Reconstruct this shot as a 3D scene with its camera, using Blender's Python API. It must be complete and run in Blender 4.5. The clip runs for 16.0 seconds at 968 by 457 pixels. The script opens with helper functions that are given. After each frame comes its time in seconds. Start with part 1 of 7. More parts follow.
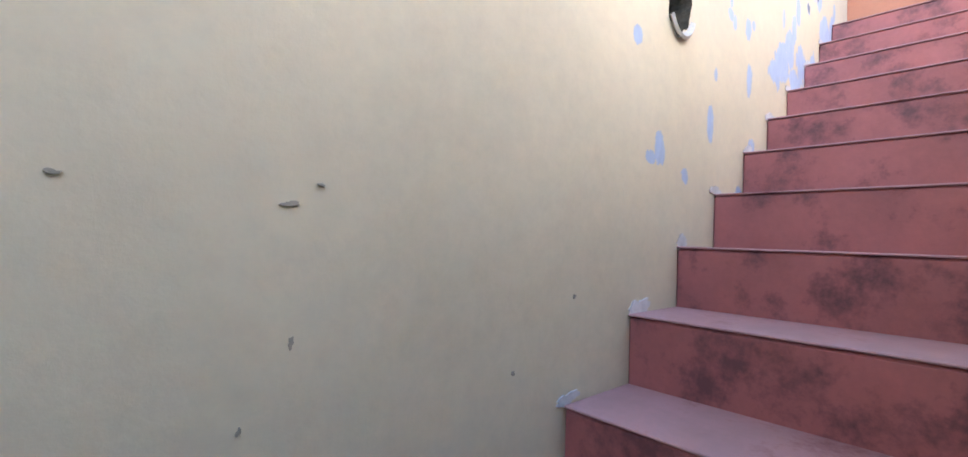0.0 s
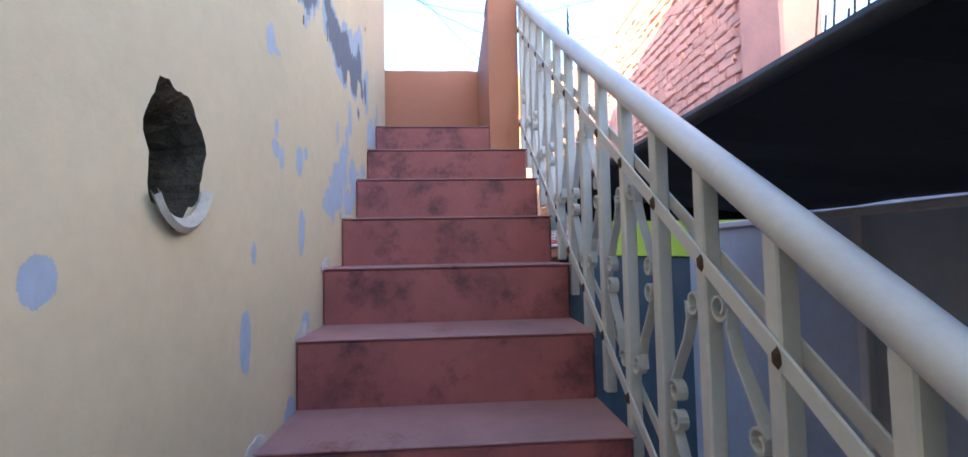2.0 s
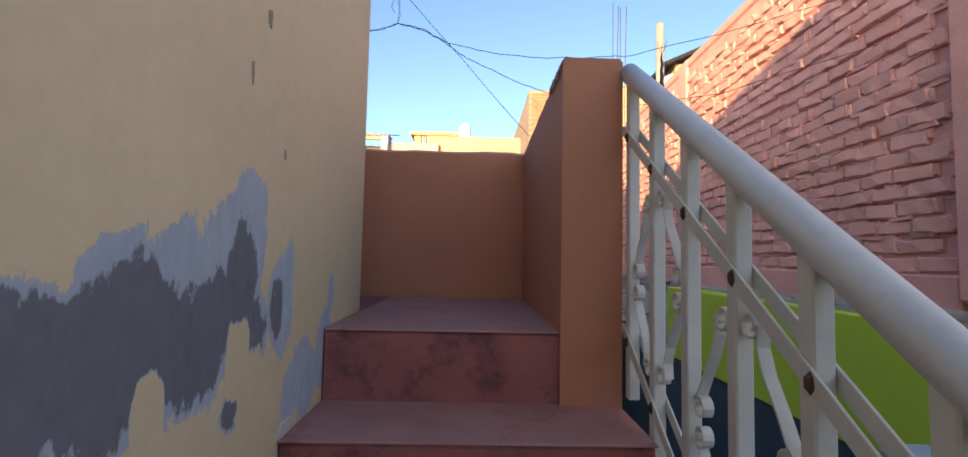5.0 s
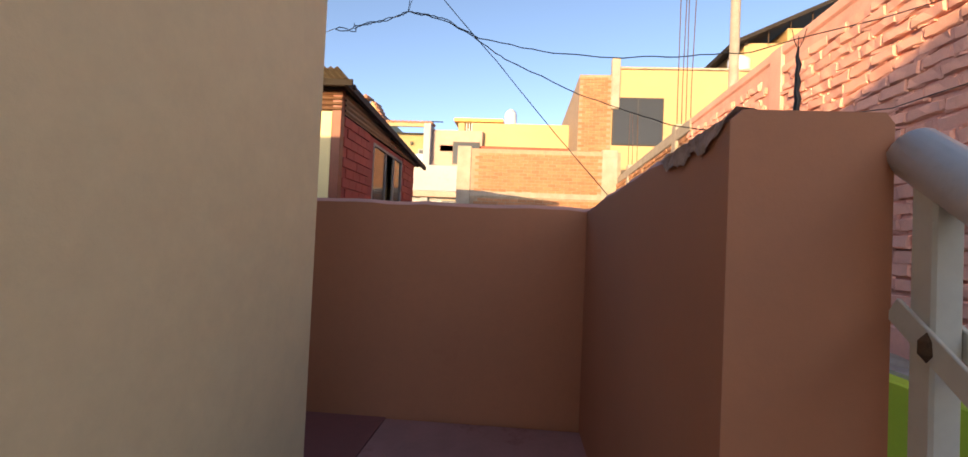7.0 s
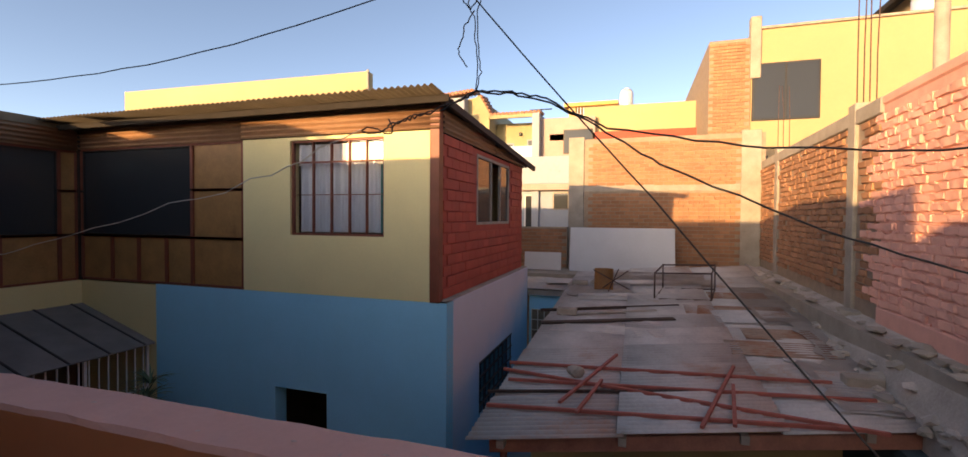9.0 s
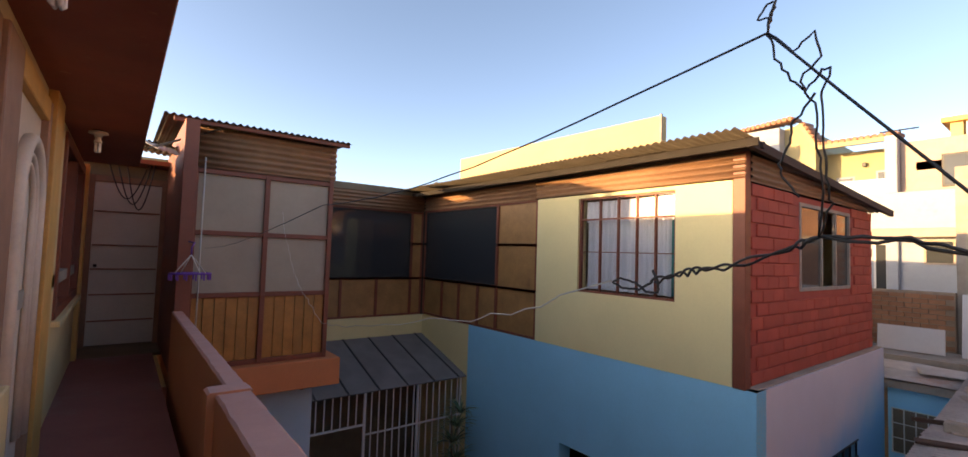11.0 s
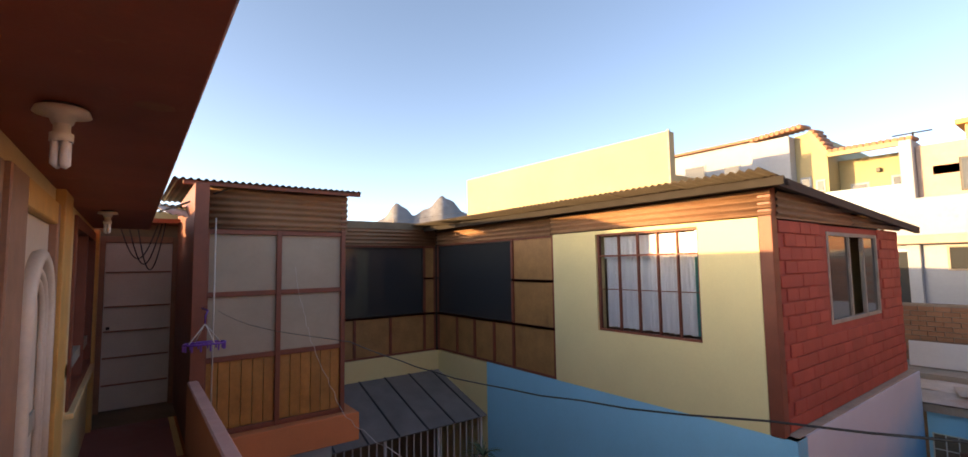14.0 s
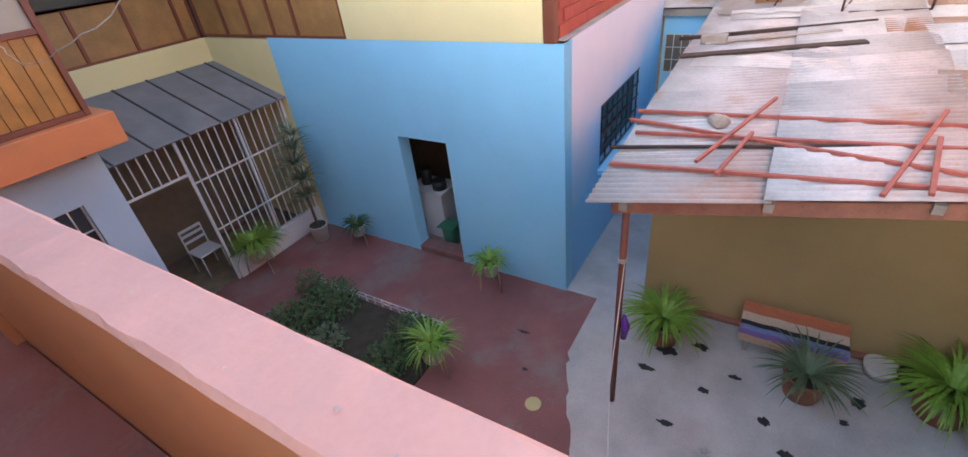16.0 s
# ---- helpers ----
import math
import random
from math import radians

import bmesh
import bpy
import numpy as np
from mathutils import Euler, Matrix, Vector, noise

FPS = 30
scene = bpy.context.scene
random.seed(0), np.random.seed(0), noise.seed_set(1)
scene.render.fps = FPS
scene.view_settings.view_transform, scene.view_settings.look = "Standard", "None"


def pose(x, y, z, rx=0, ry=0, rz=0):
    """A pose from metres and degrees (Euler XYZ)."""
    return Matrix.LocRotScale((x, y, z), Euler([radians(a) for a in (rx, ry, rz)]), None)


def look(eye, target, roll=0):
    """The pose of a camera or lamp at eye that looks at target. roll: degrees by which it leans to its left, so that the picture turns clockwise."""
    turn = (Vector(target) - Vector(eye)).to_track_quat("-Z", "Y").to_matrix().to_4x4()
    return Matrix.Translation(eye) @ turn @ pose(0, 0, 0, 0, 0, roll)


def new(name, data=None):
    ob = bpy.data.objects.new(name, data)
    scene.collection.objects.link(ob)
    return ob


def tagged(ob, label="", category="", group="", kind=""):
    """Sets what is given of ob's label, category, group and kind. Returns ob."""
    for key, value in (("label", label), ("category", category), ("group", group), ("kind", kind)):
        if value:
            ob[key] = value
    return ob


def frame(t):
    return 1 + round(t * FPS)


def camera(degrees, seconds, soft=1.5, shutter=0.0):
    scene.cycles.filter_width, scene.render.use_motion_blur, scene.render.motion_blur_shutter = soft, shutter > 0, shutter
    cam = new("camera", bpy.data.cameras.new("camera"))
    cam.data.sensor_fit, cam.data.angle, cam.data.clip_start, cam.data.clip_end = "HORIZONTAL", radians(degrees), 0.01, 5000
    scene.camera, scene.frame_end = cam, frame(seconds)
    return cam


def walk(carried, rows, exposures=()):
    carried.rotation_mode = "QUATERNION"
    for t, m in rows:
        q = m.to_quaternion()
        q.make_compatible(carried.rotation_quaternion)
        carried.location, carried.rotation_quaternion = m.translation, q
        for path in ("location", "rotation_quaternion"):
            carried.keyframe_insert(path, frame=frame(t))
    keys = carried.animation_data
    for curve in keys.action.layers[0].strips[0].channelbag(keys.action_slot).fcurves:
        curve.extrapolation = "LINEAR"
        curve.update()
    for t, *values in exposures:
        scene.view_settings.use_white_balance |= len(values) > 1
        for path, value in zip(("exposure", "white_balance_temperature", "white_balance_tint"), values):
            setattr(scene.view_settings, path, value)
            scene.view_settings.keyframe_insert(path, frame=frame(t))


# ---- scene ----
cam = camera(91.6, 16.0)
PATH = [
    (0, (0.763, 0.591, 1.685), (2.115, 2.064, 1.73), 1.9),
    (0.5, (0.832, 0.649, 1.753), (2.538, 1.692, 1.809), 3.4),
    (1, (0.961, 0.748, 1.911), (2.82, 1.484, 1.949), 1.2),
    (1.5, (1.169, 0.855, 2.114), (3.163, 0.999, 2.176), -0.6),
    (2, (1.402, 0.833, 2.273), (3.394, 0.692, 2.375), -1.1),
    (2.5, (1.629, 0.864, 2.4), (3.616, 0.686, 2.541), -1.7),
    (3, (1.811, 0.856, 2.521), (3.786, 0.577, 2.668), -1.9),
    (3.5, (2.041, 0.838, 2.694), (4.032, 0.684, 2.797), -1.3),
    (4, (2.246, 0.856, 2.886), (4.243, 0.766, 2.967), 0.3),
    (4.5, (2.519, 0.804, 3.078), (4.514, 0.74, 3.194), 1.1),
    (5, (2.756, 0.84, 3.2), (4.751, 0.801, 3.325), 1.2),
    (7.3, (3.694, 0.825, 3.753), (5.687, 0.979, 3.796), 2.6),
    (7.5, (3.818, 0.83, 3.843), (5.814, 0.944, 3.871), 2.6),
    (7.6, (3.871, 0.833, 3.864), (5.869, 0.935, 3.885), 2.6),
    (8, (4.045, 0.831, 3.97), (6.039, 0.989, 3.973), 1.9),
    (8.5, (4.206, 0.838, 4.12), (6.161, 1.255, 4.072), 0.0),
    (9, (4.351, 0.957, 4.235), (6.254, 1.572, 4.186), 0.4),
    (9.5, (4.54, 1.016, 4.29), (6.11, 2.254, 4.224), 0.3),
    (9.7, (4.649, 1.023, 4.301), (5.985, 2.51, 4.23), 1.2),
    (12, (4.709, 1.175, 4.627), (5.916, 2.763, 4.772), 1.7),
    (12.5, (4.699, 1.205, 4.684), (5.892, 2.803, 4.836), 2.0),
    (13, (4.67, 1.246, 4.851), (5.817, 2.875, 5.026), 2.0),
    (13.5, (4.671, 1.27, 4.944), (5.813, 2.903, 5.116), -0.1),
    (14, (4.682, 1.273, 4.937), (5.872, 2.873, 5.091), -0.9),
    (14.5, (4.698, 1.249, 4.819), (5.912, 2.835, 4.919), -0.9),
    (15, (4.691, 1.196, 4.57), (5.899, 2.781, 4.393), 1.2),
    (15.5, (4.834, 1.155, 4.422), (6.132, 2.553, 3.822), -1.4),
    (16, (4.95, 1.19, 4.335), (6.335, 2.134, 3.244), -7.0),
]
EXPOSURES = [(0, 4.8, 6600, 13), (1.0, 4.1, 6200, 14), (2.0, 3.55, 6000, 12), (3.0, 2.65, 6100, 11), (4.0, 2.25, 6100, 11), (5.0, 2.0, 6600, 11), (7.3, 1.7, 7500, 14), (9.0, 1.6, 8200, 16), (9.5, 1.85, 8200, 16), (12.0, 2.15, 8200, 14), (14.5, 2.2, 8200, 14), (15.2, 2.75, 8200, 14), (15.5, 3.1, 8300, 12), (16.0, 4.15, 8200, 12)]
walk(cam, [(t, look(eye, target, roll)) for t, eye, target, roll in PATH], EXPOSURES)

# ---- light ----
SUN_AZ, SUN_EL = radians(293), radians(5.6)
world = bpy.data.worlds.new("sky")
scene.world = world
world.use_nodes = True
wn = world.node_tree
sky = wn.nodes.new("ShaderNodeTexSky")
sky.sky_type = "NISHITA"
sky.sun_disc = False
sky.sun_elevation = radians(7)
sky.sun_rotation = SUN_AZ
sky.altitude = 2300
sky.air_density = 0.6
sky.ozone_density = 1.0
sky.dust_density = 5.0
wn.links.new(sky.outputs[0], wn.nodes["Background"].inputs[0])
wn.nodes["Background"].inputs[1].default_value = 0.15
SUNWARD = Vector((math.sin(SUN_AZ) * math.cos(SUN_EL), math.cos(SUN_AZ) * math.cos(SUN_EL), math.sin(SUN_EL)))
sun = new("sun", bpy.data.lights.new("sun", "SUN"))
sun.data.energy, sun.data.angle, sun.data.color = 3.0, radians(0.55), (1.0, 0.68, 0.36)
sun.rotation_euler = SUNWARD.to_track_quat("Z", "Y").to_euler()


# ---- materials ----
def material(name, colour, rough=0.8, metal=0.0, vary=0.12, scale=3.0, fine=40.0, bump=0.15, stain=None, stain_at=0.6, stain_scale=1.2, per_piece=0.0, depth=0.01):
    """A surface with broad and fine variation, relief and, where given, stains."""
    m = bpy.data.materials.new(name)
    m.use_nodes = True
    t = m.node_tree
    n, l = t.nodes, t.links
    b = n["Principled BSDF"]
    b.inputs["Roughness"].default_value, b.inputs["Metallic"].default_value = rough, metal
    co = n.new("ShaderNodeNewGeometry")
    pos = co.outputs["Position"]

    def tex(s, detail=5.0, r=0.6):
        x = n.new("ShaderNodeTexNoise")
        x.inputs["Scale"].default_value, x.inputs["Detail"].default_value, x.inputs["Roughness"].default_value = s, detail, r
        l.new(pos, x.inputs["Vector"])
        return x.outputs[0]

    def maths(op, a, c):
        x = n.new("ShaderNodeMath")
        x.operation = op
        for i, v in enumerate((a, c)):
            if isinstance(v, (int, float)):
                x.inputs[i].default_value = v
            else:
                l.new(v, x.inputs[i])
        return x.outputs[0]

    def mix(f, a, c):
        x = n.new("ShaderNodeMix")
        x.data_type = "RGBA"
        for i, v in ((0, f), (6, a), (7, c)):
            if isinstance(v, (int, float)):
                x.inputs[i].default_value = v
            elif isinstance(v, tuple):
                x.inputs[i].default_value = (*v, 1)
            else:
                l.new(v, x.inputs[i])
        return x.outputs[2]

    broad, small = tex(scale), tex(fine, 6.0, 0.7)
    lo = tuple(max(0, c * (1 - vary * 1.6)) for c in colour)
    hi = tuple(min(1, c * (1 + vary * 1.2)) for c in colour)
    f = maths("ADD", maths("MULTIPLY", broad, 0.65), maths("MULTIPLY", small, 0.35))
    ramp = n.new("ShaderNodeMapRange")
    ramp.inputs[1].default_value, ramp.inputs[2].default_value = 0.3, 0.7
    l.new(f, ramp.inputs[0])
    col = mix(ramp.outputs[0], lo, hi)
    if per_piece:
        info = n.new("ShaderNodeObjectInfo")
        isl = n.new("ShaderNodeNewGeometry")
        rnd = maths("FRACT", maths("ADD", info.outputs["Random"], isl.outputs["Random Per Island"]), 0)
        col = mix(maths("MULTIPLY", rnd, per_piece), col, tuple(c * 0.35 for c in colour))
    if stain:
        st = n.new("ShaderNodeMapRange")
        st.inputs[1].default_value, st.inputs[2].default_value = stain_at, stain_at + 0.12
        l.new(maths("ADD", maths("MULTIPLY", tex(stain_scale, 8.0, 0.65), 0.8), maths("MULTIPLY", small, 0.2)), st.inputs[0])
        col = mix(st.outputs[0], col, stain)
    l.new(col, b.inputs["Base Color"])
    rr = n.new("ShaderNodeMapRange")
    rr.inputs[3].default_value, rr.inputs[4].default_value = max(0.02, rough - 0.12), min(1, rough + 0.12)
    l.new(small, rr.inputs[0])
    l.new(rr.outputs[0], b.inputs["Roughness"])
    if bump:
        bp = n.new("ShaderNodeBump")
        bp.inputs["Strength"].default_value, bp.inputs["Distance"].default_value = bump, depth
        l.new(f, bp.inputs["Height"])
        l.new(bp.outputs[0], b.inputs["Normal"])
    return m


def glass(name, tint=(0.8, 0.85, 0.88), rough=0.03, see=0.15):
    """A pane that lets some of the room behind it show and mirrors the sky."""
    m = bpy.data.materials.new(name)
    m.use_nodes = True
    b = m.node_tree.nodes["Principled BSDF"]
    b.inputs["Base Color"].default_value = (*tint, 1)
    b.inputs["Roughness"].default_value = rough
    b.inputs["Transmission Weight"].default_value = see
    b.inputs["IOR"].default_value = 1.45
    return m


PEEL = [(2.05, 1.96, 0.07, 0.11), (1.99, 1.93, 0.07, 0.05), (2.21, 1.90, 0.07, 0.08), (2.39, 2.10, 0.06, 0.14), (2.43, 2.28, 0.05, 0.09), (2.76, 2.33, 0.07, 0.15), (1.91, 2.25, 0.05, 0.06), (2.525, 2.785, 0.07, 0.08), (2.56, 2.58, 0.03, 0.06), (2.79, 2.57, 0.05, 0.06), (2.56, 2.775, 0.06, 0.02), (2.78, 2.96, 0.05, 0.05), (2.735, 2.54, 0.08, 0.09), (2.555, 2.535, 0.07, 0.06), (2.595, 2.515, 0.04, 0.07), (3.18, 2.73, 0.05, 0.13)]
LOW_PEEL = [(3.40, 2.84, 0.09, 0.20), (3.34, 2.74, 0.10, 0.20), (3.28, 2.62, 0.16, 0.22), (3.16, 2.53, 0.24, 0.20), (3.06, 2.45, 0.16, 0.14), (3.46, 2.60, 0.20, 0.24), (3.36, 2.48, 0.22, 0.14), (3.93, 2.90, 0.20, 0.22), (4.08, 2.95, 0.14, 0.26), (4.13, 3.09, 0.07, 0.14), (3.86, 2.88, 0.14, 0.18), (3.69, 2.66, 0.14, 0.16), (2.79, 2.08, 0.10, 0.10), (2.66, 1.87, 0.10, 0.09)]
PALE = [(3.57, 3.23, 0.20, 0.16), (3.45, 3.17, 0.16, 0.14), (3.30, 3.17, 0.14, 0.10), (3.62, 3.20, 0.14, 0.18), (3.78, 3.09, 0.12, 0.24), (3.02, 3.14, 0.14, 0.20), (3.62, 3.28, 0.12, 0.12), (2.56, 2.955, 0.12, 0.04), (3.80, 3.10, 0.10, 0.22), (3.25, 3.02, 0.24, 0.14)]
BARE = [(2.70, 3.10, 0.16, 0.20), (2.80, 3.10, 0.22, 0.20), (2.88, 3.13, 0.12, 0.16), (3.03, 3.16, 0.09, 0.14), (3.10, 3.09, 0.16, 0.16), (3.21, 3.09, 0.22, 0.18), (3.31, 3.08, 0.24, 0.22), (3.42, 3.07, 0.22, 0.22), (3.50, 3.06, 0.18, 0.24), (3.60, 3.14, 0.11, 0.24), (3.66, 3.02, 0.10, 0.20), (3.60, 2.93, 0.12, 0.06), (3.76, 3.08, 0.06, 0.14)]
KEPT = [(3.66, 2.95, 0.12, 0.20), (3.60, 3.02, 0.10, 0.16), (3.38, 2.99, 0.07, 0.12), (3.73, 2.93, 0.12, 0.16), (3.45, 2.93, 0.22, 0.06)]


def peeled_wall(name, colour, under, bare, mark):
    """Wall paint that has flaked off in places, to the undercoat and to the cement."""
    m = material(name, colour, 0.75, vary=0.10, scale=1.1, fine=30, bump=0.25, stain=mark, stain_at=0.58, stain_scale=0.8)
    n, l = m.node_tree.nodes, m.node_tree.links
    b = n["Principled BSDF"]
    geo = n.new("ShaderNodeNewGeometry")

    def op(kind, a, c=0.0):
        x = n.new("ShaderNodeMath")
        x.operation = kind
        for k, v in enumerate((a, c)):
            if isinstance(v, float):
                x.inputs[k].default_value = v
            else:
                l.new(v, x.inputs[k])
        return x.outputs[0]

    def spots(rows):
        out = None
        for cx, cz, w, h in rows:
            v = n.new("ShaderNodeVectorMath")
            v.operation = "MULTIPLY_ADD"
            l.new(geo.outputs["Position"], v.inputs[0])
            v.inputs[1].default_value = (2 / w, 0, 2 / h)
            v.inputs[2].default_value = (-cx * 2 / w, 0, -cz * 2 / h)
            q = n.new("ShaderNodeVectorMath")
            q.operation = "LENGTH"
            l.new(v.outputs[0], q.inputs[0])
            f = op("SUBTRACT", 1.0, q.outputs[1])
            out = f if out is None else op("MAXIMUM", out, f)
        return op("MAXIMUM", out, -1.2)

    stretch = n.new("ShaderNodeMapping")
    stretch.inputs["Scale"].default_value = (1, 1, 0.45)
    l.new(geo.outputs["Position"], stretch.inputs[0])

    def tex(scale, vec):
        x = n.new("ShaderNodeTexNoise")
        x.inputs["Scale"].default_value, x.inputs["Detail"].default_value, x.inputs["Roughness"].default_value = scale, 9.0, 0.68
        l.new(vec, x.inputs["Vector"])
        return x.outputs[0]

    rough_edge = op("MULTIPLY", op("SUBTRACT", tex(13.0, stretch.outputs[0]), 0.5), 2.3)
    grain = tex(45.0, stretch.outputs[0])

    def step(v, at, soft):
        x = n.new("ShaderNodeMapRange")
        x.inputs[1].default_value, x.inputs[2].default_value = at, at + soft
        l.new(v, x.inputs[0])
        return x.outputs[0]

    def mix(f, a, c):
        x = n.new("ShaderNodeMix")
        x.data_type = "RGBA"
        l.new(f, x.inputs[0])
        for k, v in ((6, a), (7, c)):
            if isinstance(v, tuple):
                x.inputs[k].default_value = (*v, 1)
            else:
                l.new(v, x.inputs[k])
        return x.outputs[2]

    kept = op("MULTIPLY", op("MAXIMUM", op("ADD", spots(KEPT), rough_edge), 0.0), 4.0)
    low = op("SUBTRACT", op("ADD", spots(BARE), rough_edge), kept)
    flake = op("ADD", op("MAXIMUM", spots(PEEL), spots(LOW_PEEL)), rough_edge)
    pale_spots = op("SUBTRACT", op("ADD", spots(PALE), rough_edge), kept)
    m1 = op("MAXIMUM", op("MAXIMUM", step(low, -0.10, 0.03), step(pale_spots, 0.0, 0.03)), step(flake, 0.18, 0.04))
    m2 = step(op("ADD", low, op("MULTIPLY", op("SUBTRACT", grain, 0.5), 0.9)), 0.06, 0.10)
    old = b.inputs["Base Color"].links[0].from_socket
    pale = mix(grain, tuple(c * 0.72 for c in under), tuple(min(1, c * 1.25) for c in under))
    grey = mix(grain, tuple(c * 0.75 for c in bare), tuple(c * 1.45 for c in bare))
    l.new(mix(m2, mix(m1, old, pale), grey), b.inputs["Base Color"])
    bp = b.inputs["Normal"].links[0].from_node
    hgt = bp.inputs["Height"].links[0].from_socket
    l.new(op("SUBTRACT", hgt, op("ADD", op("MULTIPLY", m1, 0.5), op("MULTIPLY", m2, 0.6))), bp.inputs["Height"])
    return m


M_WALL = peeled_wall("cream_stair_wall", (0.70, 0.59, 0.38), (0.42, 0.49, 0.59), (0.15, 0.16, 0.19), (0.58, 0.49, 0.32))
M_STEP = material("red_polished_cement", (0.34, 0.10, 0.085), 0.6, vary=0.18, scale=5, fine=45, bump=0.2, stain=(0.13, 0.04, 0.04), stain_at=0.49, stain_scale=6)
M_TREAD = material("worn_red_cement", (0.40, 0.21, 0.195), 0.6, vary=0.14, scale=6, fine=60, bump=0.2, stain=(0.22, 0.08, 0.07), stain_at=0.55, stain_scale=3)
M_ORANGE = material("terracotta_parapet_paint", (0.47, 0.19, 0.10), 0.7, vary=0.08, scale=1.5, fine=40, bump=0.2, stain=(0.40, 0.15, 0.08), stain_at=0.6, stain_scale=2)
M_SALMON = material("salmon_coping_paint", (0.58, 0.31, 0.26), 0.75, vary=0.08, scale=4, fine=50, bump=0.3, stain=(0.55, 0.45, 0.42), stain_at=0.66, stain_scale=7)
M_BLUE = material("sky_blue_wall_paint", (0.25, 0.66, 0.90), 0.75, vary=0.05, scale=0.8, fine=30, bump=0.15)
M_LILAC = material("whitewashed_blue_wall", (0.45, 0.50, 0.64), 0.8, vary=0.06, scale=1, fine=30, bump=0.15)
M_CREAM = material("pale_yellow_wall_paint", (0.78, 0.68, 0.36), 0.75, vary=0.05, scale=0.8, fine=35, bump=0.15)
M_CREAM2 = material("cream_facade_paint", (0.43, 0.33, 0.18), 0.8, vary=0.06, scale=0.4, fine=10, bump=0.1, stain=(0.46, 0.37, 0.22), stain_at=0.62, stain_scale=0.7)
M_YELLOW = material("yellow_facade_paint", (0.43, 0.30, 0.16), 0.8, vary=0.06, scale=0.4, fine=10, bump=0.1)
M_WHITE = material("white_plaster", (0.62, 0.62, 0.62), 0.8, vary=0.06, scale=0.8, fine=20, bump=0.1, stain=(0.5, 0.5, 0.5), stain_at=0.62, stain_scale=1.5)
M_PINKBR = material("pink_painted_brick", (0.78, 0.40, 0.31), 0.85, vary=0.12, scale=2, fine=45, bump=0.7, per_piece=0.10)
M_PINKMO = material("pink_painted_mortar", (0.68, 0.34, 0.27), 0.9, vary=0.14, scale=5, fine=60, bump=0.6)
M_PINKPL = material("pink_plaster", (0.74, 0.37, 0.29), 0.85, vary=0.1, scale=3, fine=40, bump=0.3)
M_BRICK = material("bare_orange_brick", (0.40, 0.20, 0.11), 0.9, vary=0.18, scale=2.5, fine=50, bump=0.4, per_piece=0.45)
M_MORTAR = material("grey_mortar", (0.30, 0.23, 0.17), 0.95, vary=0.15, scale=6, fine=60, bump=0.5)
M_REDBR = material("brick_red_painted_brick", (0.42, 0.075, 0.05), 0.8, vary=0.12, scale=3, fine=50, bump=0.3, per_piece=0.25)
M_REDMO = material("brick_red_painted_mortar", (0.36, 0.07, 0.05), 0.9, vary=0.1, scale=4, fine=50, bump=0.4)
M_CONC = material("raw_concrete", (0.33, 0.29, 0.24), 0.9, vary=0.18, scale=3, fine=50, bump=0.5, stain=(0.22, 0.2, 0.17), stain_at=0.58, stain_scale=2)
M_ZINC = material("weathered_roof_sheet", (0.55, 0.51, 0.48), 0.7, 0.0, vary=0.22, scale=2.0, fine=30, bump=0.15, stain=(0.36, 0.22, 0.15), stain_at=0.54, stain_scale=0.8, per_piece=0.45)
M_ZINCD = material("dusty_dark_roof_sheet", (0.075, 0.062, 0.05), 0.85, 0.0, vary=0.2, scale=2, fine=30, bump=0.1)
M_BANDC = material("brown_corrugated_sheet", (0.26, 0.14, 0.075), 0.6, 0.0, vary=0.15, scale=2, fine=30, bump=0.1)
M_BROWN = material("dark_red_timber_paint", (0.20, 0.055, 0.03), 0.55, vary=0.15, scale=4, fine=50, bump=0.15)
M_PLY = material("varnished_plywood", (0.36, 0.19, 0.07), 0.5, vary=0.2, scale=3, fine=25, bump=0.1, stain=(0.2, 0.1, 0.04), stain_at=0.6, stain_scale=2)
M_SLAT = material("varnished_tongue_boards", (0.42, 0.18, 0.045), 0.45, vary=0.2, scale=6, fine=40, bump=0.15, per_piece=0.25)
M_FROST = material("dusty_frosted_glass", (0.36, 0.29, 0.22), 0.6, vary=0.08, scale=2, fine=20, bump=0.03)
M_DARKGL = glass("dark_window_glass", (0.035, 0.04, 0.045), 0.06, 0.0)
M_ANNEX = material("grey_felt_roof", (0.20, 0.20, 0.205), 0.85, vary=0.15, scale=2, fine=50, bump=0.2)
M_IRON = material("cream_painted_iron", (0.66, 0.65, 0.59), 0.45, vary=0.08, scale=6, fine=60, bump=0.15, stain=(0.20, 0.11, 0.06), stain_at=0.70, stain_scale=14)
M_PIPE = material("worn_white_rail_paint", (0.64, 0.63, 0.60), 0.4, vary=0.1, scale=5, fine=60, bump=0.2, stain=(0.25, 0.2, 0.15), stain_at=0.70, stain_scale=20)
M_DOORW = material("grey_white_metal_door", (0.66, 0.62, 0.56), 0.5, vary=0.08, scale=2, fine=30, bump=0.1)
M_CEIL = material("red_brown_ceiling_paint", (0.36, 0.095, 0.05), 0.6, vary=0.16, scale=2.5, fine=50, bump=0.45, stain=(0.50, 0.23, 0.14), stain_at=0.60, stain_scale=9)
